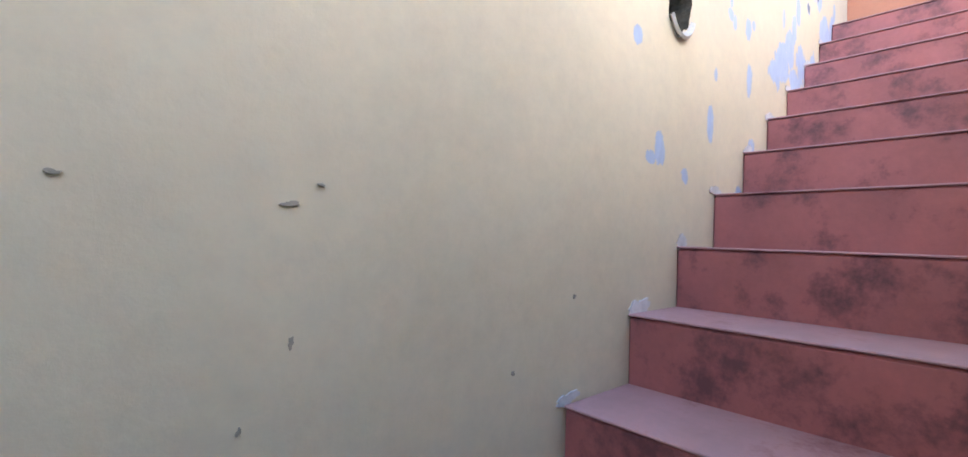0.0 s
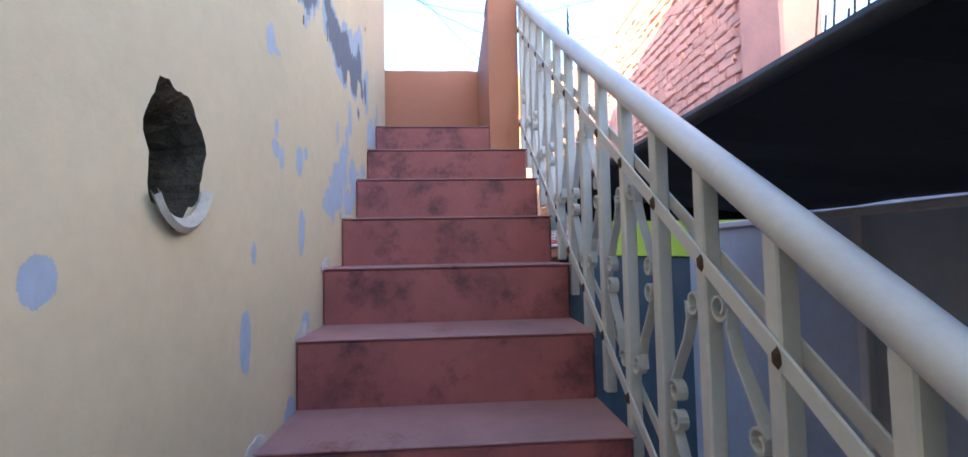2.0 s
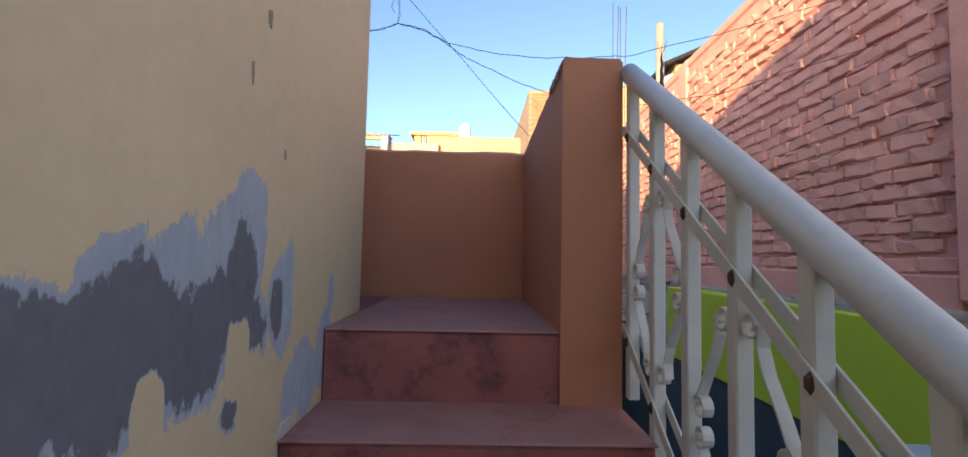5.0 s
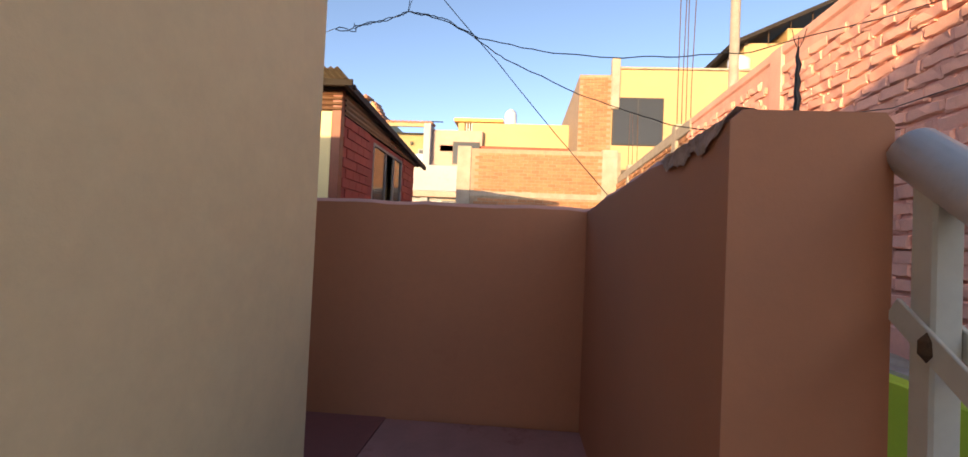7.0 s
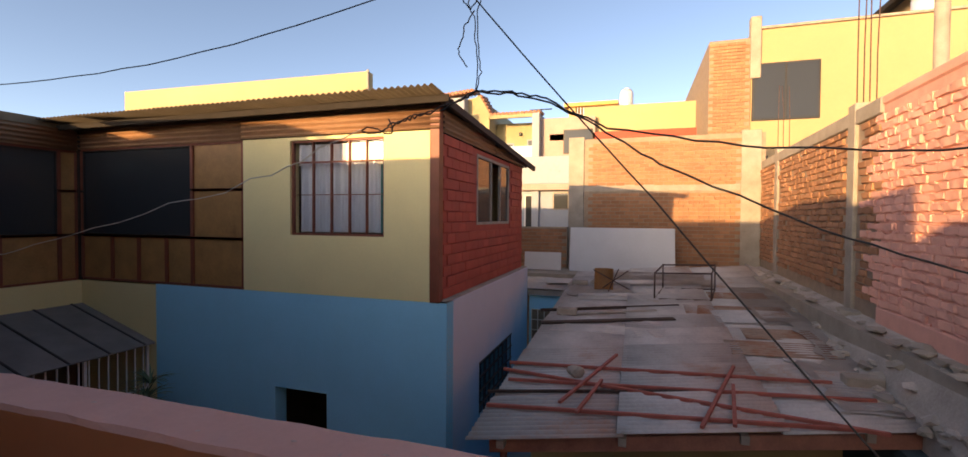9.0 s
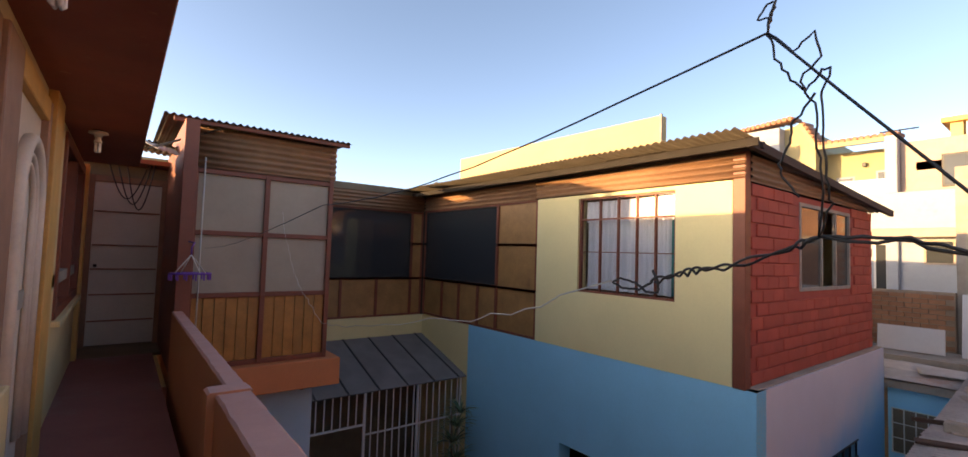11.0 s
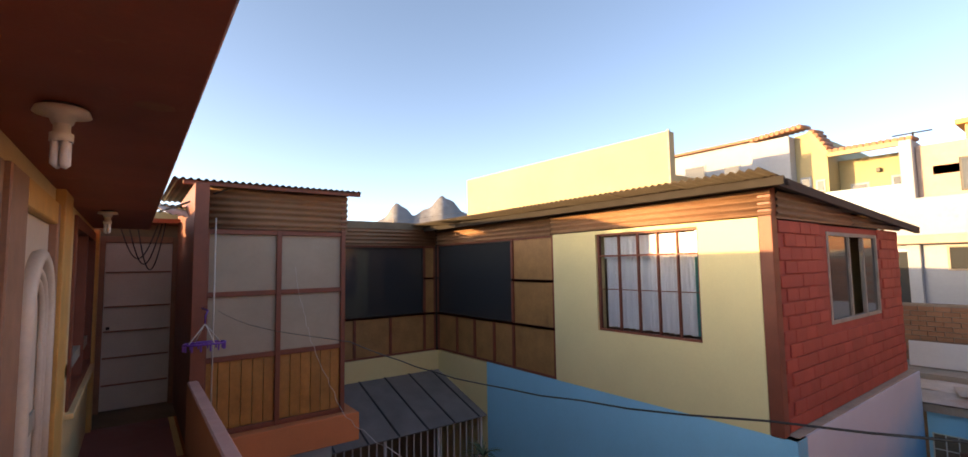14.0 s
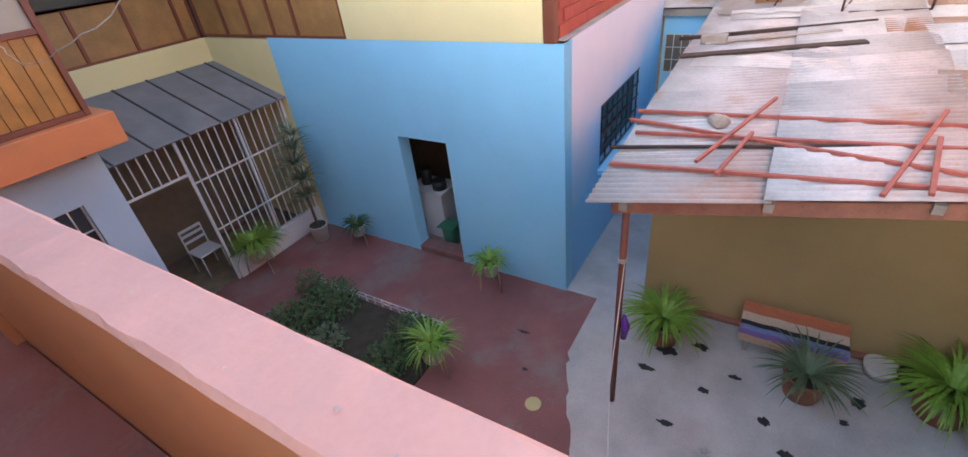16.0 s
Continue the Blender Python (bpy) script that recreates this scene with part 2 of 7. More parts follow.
M_REDFL = material("red_cement_floor", (0.27, 0.10, 0.09), 0.65, vary=0.2, scale=1.3, fine=40, bump=0.15, stain=(0.24, 0.17, 0.155), stain_at=0.52, stain_scale=0.9)
M_GREYFL = material("grey_cement_floor", (0.47, 0.46, 0.44), 0.8, vary=0.2, scale=1.5, fine=40, bump=0.2, stain=(0.13, 0.125, 0.12), stain_at=0.62, stain_scale=1.6)
M_LIME = material("lime_green_wall_paint", (0.52, 0.70, 0.05), 0.7, vary=0.06, scale=1, fine=30, bump=0.12)
M_GREYBL = material("blue_grey_wall_paint", (0.46, 0.53, 0.60), 0.8, vary=0.12, scale=1.5, fine=30, bump=0.2, stain=(0.5, 0.52, 0.56), stain_at=0.66, stain_scale=2)
M_DARK = material("black_tarpaulin", (0.012, 0.012, 0.013), 0.7, vary=0.2, scale=3, fine=30, bump=0.2)
M_OCHRE = material("ochre_shed_wall", (0.42, 0.29, 0.13), 0.8, vary=0.08, scale=1, fine=30, bump=0.1)
M_SOIL = material("dark_garden_soil", (0.055, 0.045, 0.03), 1.0, vary=0.3, scale=6, fine=60, bump=0.8)


M_SCRAP = material("chipped_white_plaster", (0.62, 0.58, 0.53), 0.9, vary=0.2, scale=12, fine=60, bump=0.6)
M_ADOBE = material("crumbling_brown_adobe", (0.095, 0.07, 0.04), 1.0, vary=0.55, scale=22, fine=90, bump=1.0, depth=0.03)
M_SCRATCH = material("dark_scuff", (0.34, 0.29, 0.21), 0.9, vary=0.2)
M_WALLY = material("warm_cream_wall", (0.66, 0.50, 0.26), 0.75, vary=0.10, scale=1.3, fine=30, bump=0.25, stain=(0.42, 0.31, 0.17), stain_at=0.60, stain_scale=1.1)
# Dull brown for unlit rooms and linings, their dimness put into the colour.
M_DIM = material("brown_with_room_dimness", (0.20, 0.15, 0.10), 0.9, vary=0.2, scale=2, fine=30)
M_JAMB = material("worn_brown_frame_paint", (0.30, 0.16, 0.10), 0.6, vary=0.2, scale=5, fine=50, bump=0.2)
M_JAMBY = material("ochre_timber_paint", (0.60, 0.34, 0.10), 0.55, vary=0.15, scale=4, fine=50, bump=0.15)
M_DOORP = material("pale_door_paint", (0.62, 0.52, 0.42), 0.55, vary=0.12, scale=3, fine=40, bump=0.15)
M_BRASS = material("tarnished_brass", (0.40, 0.27, 0.10), 0.4, 0.9, vary=0.2)
M_DARKM = material("dark_painted_metal", (0.03, 0.03, 0.03), 0.5, 0.3, vary=0.2)
M_RUST = material("rusty_weld", (0.10, 0.055, 0.03), 0.9, vary=0.4, scale=30, fine=90, bump=0.6)
M_TEAL = material("dark_teal_wall_paint", (0.05, 0.085, 0.10), 0.85, vary=0.25, scale=2, fine=30, bump=0.2)
M_REBAR = material("rusty_steel_rod", (0.10, 0.06, 0.05), 0.8, 0.3, vary=0.3, scale=20)
M_CURTAIN = material("sheer_white_curtain", (0.80, 0.84, 0.90), 0.9, vary=0.05, scale=3)
M_CURT2 = material("teal_curtain_edge", (0.05, 0.30, 0.30), 0.9, vary=0.1)
M_REDROD = material("red_oxide_steel", (0.34, 0.09, 0.065), 0.7, vary=0.2, scale=8, bump=0.1)
M_FASC = material("faded_red_timber", (0.36, 0.15, 0.10), 0.8, vary=0.2, scale=5, fine=40, bump=0.2)
M_CABLE = material("black_cable", (0.010, 0.010, 0.012), 0.5, vary=0.1, bump=0)
M_WIRE = material("pale_wire", (0.55, 0.52, 0.48), 0.6, vary=0.1, bump=0)
M_PURPLE = material("purple_plastic", (0.13, 0.035, 0.30), 0.4, vary=0.1, bump=0)
M_LAMPW = material("white_porcelain", (0.68, 0.60, 0.50), 0.35, vary=0.08, scale=8, bump=0)
M_TUBE = material("frosted_lamp_tube", (0.72, 0.66, 0.62), 0.25, vary=0.05, bump=0)
M_POT = material("white_plastic_pot", (0.62, 0.61, 0.58), 0.5, vary=0.12, scale=6)
M_TERRA = material("terracotta_pot", (0.36, 0.15, 0.08), 0.85, vary=0.15, scale=8)
M_LEAFL = material("fresh_green_blades", (0.20, 0.38, 0.05), 0.55, vary=0.3, scale=9, bump=0, per_piece=0.5)
M_LEAFD = material("dark_green_leaves", (0.05, 0.12, 0.04), 0.6, vary=0.35, scale=9, bump=0, per_piece=0.4)
M_LEAFG = material("grey_green_blades", (0.13, 0.20, 0.11), 0.6, vary=0.3, scale=9, bump=0, per_piece=0.4)
M_TRUNK = material("pale_plant_stem", (0.20, 0.15, 0.09), 0.9, vary=0.2, scale=12)
M_WOODG = material("grey_weathered_wood", (0.34, 0.29, 0.24), 0.85, vary=0.2, scale=6, fine=60, bump=0.2)
M_TANK = material("pale_metal_tank", (0.60, 0.64, 0.70), 0.4, 0.2, vary=0.05, bump=0)
M_TILE = material("clay_roof_tiles", (0.32, 0.16, 0.10), 0.85, vary=0.2, scale=4)
M_REDB = material("red_painted_beam", (0.38, 0.06, 0.035), 0.7, vary=0.12)
M_PINKW = material("pale_pink_render", (0.38, 0.29, 0.25), 0.8, vary=0.08)
# Mountain rock greyed towards blue, the distance haze being part of the colour.
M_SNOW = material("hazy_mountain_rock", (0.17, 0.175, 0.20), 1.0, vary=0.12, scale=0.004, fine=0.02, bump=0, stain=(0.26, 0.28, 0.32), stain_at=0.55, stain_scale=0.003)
M_BLACKS = material("black_floor_stain", (0.03, 0.03, 0.03), 0.7, vary=0.3, scale=10)
M_PEACH = material("orange_slab_paint", (0.60, 0.20, 0.08), 0.7, vary=0.08, scale=2, bump=0.15)
M_PALEBL = material("pale_blue_wall_paint", (0.42, 0.56, 0.68), 0.8, vary=0.06, scale=1)
M_GREEN = material("green_plastic", (0.02, 0.16, 0.09), 0.5, vary=0.1)
M_STR = [material("blanket_" + n, c, 0.95, vary=0.12, scale=30, fine=120, bump=0.3) for n, c in (("orange", (0.50, 0.16, 0.08)), ("cream", (0.58, 0.46, 0.36)), ("black", (0.02, 0.02, 0.025)), ("blue", (0.16, 0.22, 0.42)), ("violet", (0.20, 0.12, 0.32)), ("tan", (0.48, 0.32, 0.22)))]

def slant_fade(name, over, under):
    """A wall colour that grades into a second one along a slant."""
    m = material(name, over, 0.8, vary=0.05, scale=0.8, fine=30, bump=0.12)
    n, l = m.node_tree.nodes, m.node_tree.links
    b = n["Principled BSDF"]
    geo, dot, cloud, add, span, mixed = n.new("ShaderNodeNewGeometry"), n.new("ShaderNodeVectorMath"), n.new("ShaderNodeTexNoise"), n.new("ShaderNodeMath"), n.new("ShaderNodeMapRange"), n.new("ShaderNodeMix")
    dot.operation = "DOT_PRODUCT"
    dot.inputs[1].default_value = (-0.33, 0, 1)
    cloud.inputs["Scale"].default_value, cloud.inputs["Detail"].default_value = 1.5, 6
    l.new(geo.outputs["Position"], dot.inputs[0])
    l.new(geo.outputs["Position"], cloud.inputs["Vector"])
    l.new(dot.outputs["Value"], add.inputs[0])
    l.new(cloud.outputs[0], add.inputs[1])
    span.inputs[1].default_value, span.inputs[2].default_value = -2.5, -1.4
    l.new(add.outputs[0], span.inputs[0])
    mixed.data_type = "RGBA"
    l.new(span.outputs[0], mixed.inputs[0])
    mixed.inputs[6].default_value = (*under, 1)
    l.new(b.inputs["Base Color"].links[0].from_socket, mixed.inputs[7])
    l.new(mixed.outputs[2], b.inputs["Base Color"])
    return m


M_LILACG = slant_fade("lilac_to_blue_slant", (0.58, 0.58, 0.66), (0.20, 0.50, 0.74))
M_CLEAR = glass("clear_window_glass", (0.96, 0.98, 1.0), 0.0, 1.0)
M_TILEF = material("brown_floor_tiles", (0.22, 0.17, 0.11), 0.6, vary=0.25, scale=5, fine=30)
M_SHEETP = material("pale_dusty_sheet", (0.56, 0.51, 0.46), 0.8, vary=0.15, scale=3, fine=40, bump=0.15)
M_WHITEB = material("cool_white_render", (0.44, 0.50, 0.56), 0.85, vary=0.08, scale=0.6)
M_BRASS2 = material("yellowed_cover", (0.50, 0.42, 0.20), 0.6, vary=0.1)
M_LEAFM = material("shrub_leaves", (0.07, 0.15, 0.05), 0.6, vary=0.35, scale=9, bump=0, per_piece=0.5)
M_SKIRT = material("dusty_mortar_skirt", (0.44, 0.39, 0.34), 0.95, vary=0.22, scale=2.5, fine=40, bump=0.5, stain=(0.28, 0.25, 0.22), stain_at=0.55, stain_scale=1.5)
M_LIP = material("curled_cream_plaster", (0.52, 0.47, 0.38), 0.9, vary=0.2, scale=20, fine=80, bump=0.6)

# White and cream render of the shaded house, its shade mixed into both colours.
M_FARW = material("white_render_dulled_for_shade", (0.31, 0.34, 0.39), 0.85, vary=0.08, scale=0.6, fine=8, bump=0.1, stain=(0.25, 0.27, 0.30), stain_at=0.60, stain_scale=0.9)
M_FARC = material("cream_render_dulled_for_shade", (0.36, 0.31, 0.18), 0.85, vary=0.07, scale=0.6, fine=8, bump=0.1)
M_CHIP = material("broken_grey_render", (0.46, 0.33, 0.29), 0.95, vary=0.3, scale=25, fine=90, bump=0.8, stain=(0.55, 0.40, 0.35), stain_at=0.55, stain_scale=14)
M_RUSTS = material("rusted_roof_sheet", (0.34, 0.24, 0.18), 0.8, 0.0, vary=0.25, scale=3, fine=40, bump=0.2, stain=(0.30, 0.13, 0.07), stain_at=0.46, stain_scale=1.6)
# Near black: paints the shade below the eaves, and covers a dark far roof.
M_NEAR_BLACK = material("near_black_eaves_shade_and_roof", (0.018, 0.014, 0.012), 0.95, vary=0.3, scale=5, fine=50, bump=0.2)
# Eaves beams get the overhang's shade in this colour; elsewhere plain dark wood.
M_BEAMD = material("dark_timber_with_eaves_shade", (0.05, 0.03, 0.022), 0.9, vary=0.25, scale=4, fine=40, bump=0.2)

# ---- building blocks ----
def add_box(bm, x0, x1, y0, y1, z0, z1):
    c = Matrix.Translation(((x0 + x1) / 2, (y0 + y1) / 2, (z0 + z1) / 2)) @ Matrix.Diagonal((x1 - x0, y1 - y0, z1 - z0, 1))
    return bmesh.ops.create_cube(bm, size=1, matrix=c)["verts"]


def soften(bm, width, segments=1):
    bmesh.ops.bevel(bm, geom=list(bm.edges), offset=width, segments=segments, affect="EDGES", clamp_overlap=True)
    return bm


def boxed(x0, x1, y0, y1, z0, z1, bevel=0.0):
    bm = bmesh.new()
    add_box(bm, x0, x1, y0, y1, z0, z1)
    return soften(bm, bevel) if bevel else bm


def add_bar(bm, p, q, w, h, up=(0, 0, 1)):
    """A bar of section w by h from p to q."""
    p, q = Vector(p), Vector(q)
    d = (q - p).normalized()
    s = d.cross(Vector(up))
    s = s.normalized() if s.length > 1e-4 else Vector((1, 0, 0))
    u = s.cross(d).normalized()
    m = Matrix((s * w, d * (q - p).length, u * h)).transposed().to_4x4()
    m.translation = (p + q) / 2
    return bmesh.ops.create_cube(bm, size=1, matrix=m)["verts"]


def add_tube(bm, pts, r, n=8, caps=True):
    """A round rod along points; r is one radius or one for each point."""
    pts = [Vector(p) for p in pts]
    rs = r if isinstance(r, (list, tuple)) else [r] * len(pts)
    rings, side = [], None
    for i, p in enumerate(pts):
        d = (pts[min(i + 1, len(pts) - 1)] - pts[max(i - 1, 0)]).normalized()
        if side is None:
            side = d.orthogonal().normalized()
        side = (side - d * side.dot(d)).normalized()
        o = d.cross(side)
        rings.append([bm.verts.new(p + (side * math.cos(a) + o * math.sin(a)) * rs[i]) for a in (2 * math.pi * k / n for k in range(n))])
    for a, b in zip(rings, rings[1:]):
        for k in range(n):
            f = bm.faces.new((a[k], a[(k + 1) % n], b[(k + 1) % n], b[k]))
            f.smooth = True
    if caps:
        bm.faces.new(rings[0][::-1])
        bm.faces.new(rings[-1])


def link(name, bm, mat):
    me = bpy.data.meshes.new(name)
    bmesh.ops.recalc_face_normals(bm, faces=list(bm.faces))
    bm.to_mesh(me)
    bm.free()
    me.materials.append(mat)
    return new(name, me)


def part(name, bm, mat, parent, label=""):
    ob = link(name, bm, mat)
    ob.parent = parent
    return tagged(ob, label)


def thing(name, label, category, group="", kind="", at=(0, 0, 0)):
    ob = new(name)
    ob.location = at
    ob.empty_display_size = 0.1
    return tagged(ob, label, category, group, kind)


def structure(name, bm, mat, label, category):
    return tagged(link(name, bm, mat), label, category, kind="structure")


def add_wall(bm, axis, a0, a1, z0, z1, t0, t1, holes=()):
    """A wall along axis, from a0 to a1, between t0 and t1 across, with holes (a0, a1, z0, z1)."""
    cuts = sorted({a0, a1, *[h[0] for h in holes], *[h[1] for h in holes]})
    for a, b in zip(cuts, cuts[1:]):
        spans = sorted((h[2], h[3]) for h in holes if h[0] <= a + 1e-6 and h[1] >= b - 1e-6)
        lo = z0
        for s0, s1 in [*spans, (z1, z1)]:
            if s0 > lo + 1e-4:
                if axis == "x":
                    add_box(bm, a, b, t0, t1, lo, s0)
                else:
                    add_box(bm, t0, t1, a, b, lo, s0)
            lo = max(lo, s1)
    return bm


def add_corrugated(bm, o, along, across, amp=0.012, pitch=0.076, thick=0.004, steps=6, bend=0.0):
    """A corrugated sheet: from corner o, waves counted across, running along."""
    o, along, across = Vector(o), Vector(along), Vector(across)
    nrm = across.cross(along).normalized()
    if nrm.z < 0:
        nrm = -nrm
    n = max(2, int(across.length / pitch * steps))
    grid = []
    for side in (0, 1):
        for e in (0, 0.5, 1):
            row = []
            for i in range(n + 1):
                w = math.sin(2 * math.pi * i / steps) * amp
                row.append(bm.verts.new(o + across * (i / n) + along * e + nrm * (w - side * thick + bend * math.sin(math.pi * e))))
            grid.append(row)
    for r0, r1 in ((0, 1), (1, 2), (3, 4), (4, 5), (0, 3), (2, 5)):
        for i in range(n):
            f = bm.faces.new((grid[r0][i], grid[r0][i + 1], grid[r1][i + 1], grid[r1][i]))
            f.smooth = True
    return bm


# ---- ground and large structure ----
G = -0.7
LAND = 3.0
RISE, TREAD, NOSE = 0.195, 0.279, 4.07
YW, YR = 1.25, 0.437
PT = 3.74
HX, HY = 10.28, 3.52
rnd = random.Random(7)

structure("ground", boxed(-400, 900, -500, 900, G - 0.5, G - 0.06), M_GREYFL, "dusty grey ground of the town", "ground")
structure("floor_court", boxed(5.0, 10.3, 2.9, 12.0, G - 0.06, G), M_REDFL, "worn red cement courtyard floor", "floor")
structure("floor_yard", boxed(-3.5, 18.6, -2.0, 2.9, G - 0.06, G - 0.004), M_GREYFL, "stained grey cement yard floor", "floor")
structure("floor_alley", boxed(10.3, 18.6, 2.9, 3.4, G - 0.06, G - 0.004), M_GREYFL, "grey cement strip beside the blue house", "floor")


def blob(name, cx, cz, w, h, y, mat, parent, seed, jag=0.35, n=40, lean=0.0, thick=0.003):
    """An irregular flat patch on a wall that faces -y."""
    r = random.Random(seed)
    ph = [r.uniform(0, 6.28) for _ in range(6)]
    bm = bmesh.new()
    loop = []
    for i in range(n):
        a = 2 * math.pi * i / n
        k = 1 + jag * (0.5 * math.sin(2 * a + ph[0]) + 0.35 * math.sin(3 * a + ph[1]) + 0.3 * math.sin(5 * a + ph[2]) + 0.3 * math.sin(9 * a + ph[3]) + 0.25 * math.sin(14 * a + ph[4])) + r.uniform(-0.1, 0.1) * jag
        u, v = math.cos(a) * w / 2 * k, math.sin(a) * h / 2 * k
        loop.append(bm.verts.new((cx + u + lean * v, y, cz + v)))
    f = bm.faces.new(loop)
    for v in bmesh.ops.extrude_face_region(bm, geom=[f])["geom"]:
        if isinstance(v, bmesh.types.BMVert):
            v.co.y += thick
    return part(name, bm, mat, parent)


stairs = thing("stairs", "red polished cement stair flight with worn treads", "stairs", kind="structure")
for k in range(20):
    low = max(0, k - 3)
    z, x = LAND - k * RISE + low * 0.012, NOSE - k * TREAD + low * 0.012
    back = x + TREAD + 0.02 if k else 5.1
    part("riser_block", boxed(x, back, YR, YW, z - RISE - (0.3 if k < 18 else 0.05), z - 0.006, 0.008), M_STEP, stairs)
    part("tread", soften(boxed(x - 0.004, back, YR - 0.004, YW - 0.002, z - 0.006, z), 0.002), M_TREAD, stairs)
    if 0 < k < 15:
        blob("plaster_edge", x + 0.01 + 0.02 * (k % 3), z + 0.012, 0.09 - 0.02 * (k % 2), 0.03 + 0.012 * (k % 3), YW - 0.004, M_SCRAP, stairs, 300 + k, 0.32, 36, 0.5)

# stair wall with a broken hole
HOLE = (2.04, 2.25, 2.30, 2.56)


def stair_wall():
    bm = add_wall(bmesh.new(), "x", -3.5, 4.48, G, 4.2, YW, YW + 0.25, [HOLE])
    # Sloping top above the view, added to cast the slanting shadow on the pink wall.
    gable = [(4.1, 4.2), (2.07, 5.05), (1.6, 5.1), (0.2, 5.55), (-3.5, 6.4), (-3.5, 4.2)]
    a, b = [[bm.verts.new((x, y, z)) for x, z in gable] for y in (YW, YW + 0.25)]
    bm.faces.new(a)
    bm.faces.new(b[::-1])
    for i in range(6):
        bm.faces.new((a[i], a[(i + 1) % 6], b[(i + 1) % 6], b[i]))
    return bm


wall_stair = structure("wall_stair", stair_wall(), M_WALL, "cream painted stair wall with peeling patches", "wall")
bm = bmesh.new()
hx, hz = (HOLE[0] + HOLE[1]) / 2, (HOLE[2] + HOLE[3]) / 2
crumb = random.Random(31)
NA = 48
rims = [[] for _ in range(8)]
for i in range(NA):
    a = 2 * math.pi * i / NA
    c, s = math.cos(a), math.sin(a)
    q = min((HOLE[1] - hx + 0.012) / max(abs(c), 1e-6), (HOLE[3] - hz + 0.012) / max(abs(s), 1e-6))
    k = 1 + 0.07 * math.sin(3 * a + 1) + 0.06 * math.sin(7 * a) + crumb.uniform(-0.03, 0.03)
    top = 0.5 + 0.5 * s
    rims[0].append(bm.verts.new((hx + c * q, YW - 0.0004, hz + s * q)))
    rims[1].append(bm.verts.new((hx + c * 0.078 * k, YW - 0.0012, hz + 0.004 + s * 0.106 * k)))
    for j in range(2, 8):
        f = 1 - (j - 1) / 7
        slope = 0.23 * (1 - f) ** (0.12 + 1.1 * top ** 1.5)
        jag = 0.016 * noise.noise(Vector((c * f * 6 + 3, s * f * 6, j * 0.9))) + crumb.uniform(-0.006, 0.006)
        rims[j].append(bm.verts.new((hx - 0.02 * (1 - f) + c * 0.080 * k * f, YW + min(0.235, max(0.006, slope + jag)), hz - 0.035 * (1 - f) + s * 0.11 * k * f)))
for j, (r0, r1) in enumerate(zip(rims, rims[1:])):
    for i in range(NA):
        if j < 3 or (j < 6 and math.sin(2 * math.pi * (i + 0.5) / NA - 0.35) > 0.15):
            bm.faces.new((r0[i], r0[(i + 1) % NA], r1[(i + 1) % NA], r1[i]))
bm.faces.ensure_lookup_table()
for f in bm.faces[:NA]:
    f.material_index = 1
part("broken_hole", bm, M_ADOBE, wall_stair, "crumbling brown hole in the plaster").data.materials.append(M_WALL)
bm = bmesh.new()
lip = []
for j, (rr, yy) in enumerate(((0.082, -0.002), (0.095, -0.014), (0.088, -0.020), (0.076, -0.008))):
    lip.append([bm.verts.new((hx + math.cos(a) * rr * 0.95, YW + yy, hz - 0.003 + math.sin(a) * rr * 1.22)) for a in (radians(215 + 7 * i) for i in range(18))])
for r0, r1 in zip(lip, lip[1:]):
    for i in range(17):
        bm.faces.new((r0[i], r0[i + 1], r1[i + 1], r1[i]))
part("plaster_lip", bm, M_LIP, wall_stair, "loose curl of plaster below the hole")

for i, (x, z, w, h) in enumerate([(0.761, 1.74, 0.028, 0.009), (1.004, 1.725, 0.045, 0.012), (1.046, 1.755, 0.022, 0.006), (1.012, 1.533, 0.012, 0.03), (0.95, 1.426, 0.012, 0.016), (1.657, 1.56, 0.02, 0.012), (1.459, 1.416, 0.018, 0.014), (2.765, 2.955, 0.008, 0.05), (3.03, 3.04, 0.008, 0.07), (3.60, 3.53, 0.014, 0.05), (3.76, 3.41, 0.01, 0.03), (3.66, 3.66, 0.02, 0.07), (3.74, 3.115, 0.02, 0.012)]):
    blob("scratch", x, z, w * 0.5, h * 0.6, YW - 0.003, M_SCRATCH, wall_stair, 120 + i, 0.5, 16)

# balcony: wall with doors, floor, ceiling, parapet
BX = 4.28
wall_balcony = structure("wall_balcony", add_wall(add_wall(bmesh.new(), "y", YW + 0.25, 2.2, G, 4.2, BX - 0.22, BX), "y", 2.2, 9.9, G, 5.45, BX - 0.22, BX, [(2.45, 3.68, 3.72, 5.35), (3.95, 5.15, LAND, 5.35), (6.35, 8.75, 3.82, 5.40)]), M_WALLY, "cream balcony wall with a door and two windows", "wall")
structure("floor_balcony", boxed(4.27, 5.11, YW, 9.75, 2.8, LAND), M_REDFL, "dark red cement balcony floor", "floor")
ceiling = structure("ceiling_balcony", boxed(2.6, 4.83, 2.2, 8.6, 5.45, 5.62, 0.006), M_CEIL, "dark red-brown painted concrete roof slab", "ceiling")
# Roof and walls out of view, added to enclose the rooms and block stray sun.
structure("roof_rooms", boxed(-3.5, 4.28, 1.5, 8.4, 4.1, 4.2), M_CONC, "unseen roof added to keep the rooms behind the stairs dark", "roof")
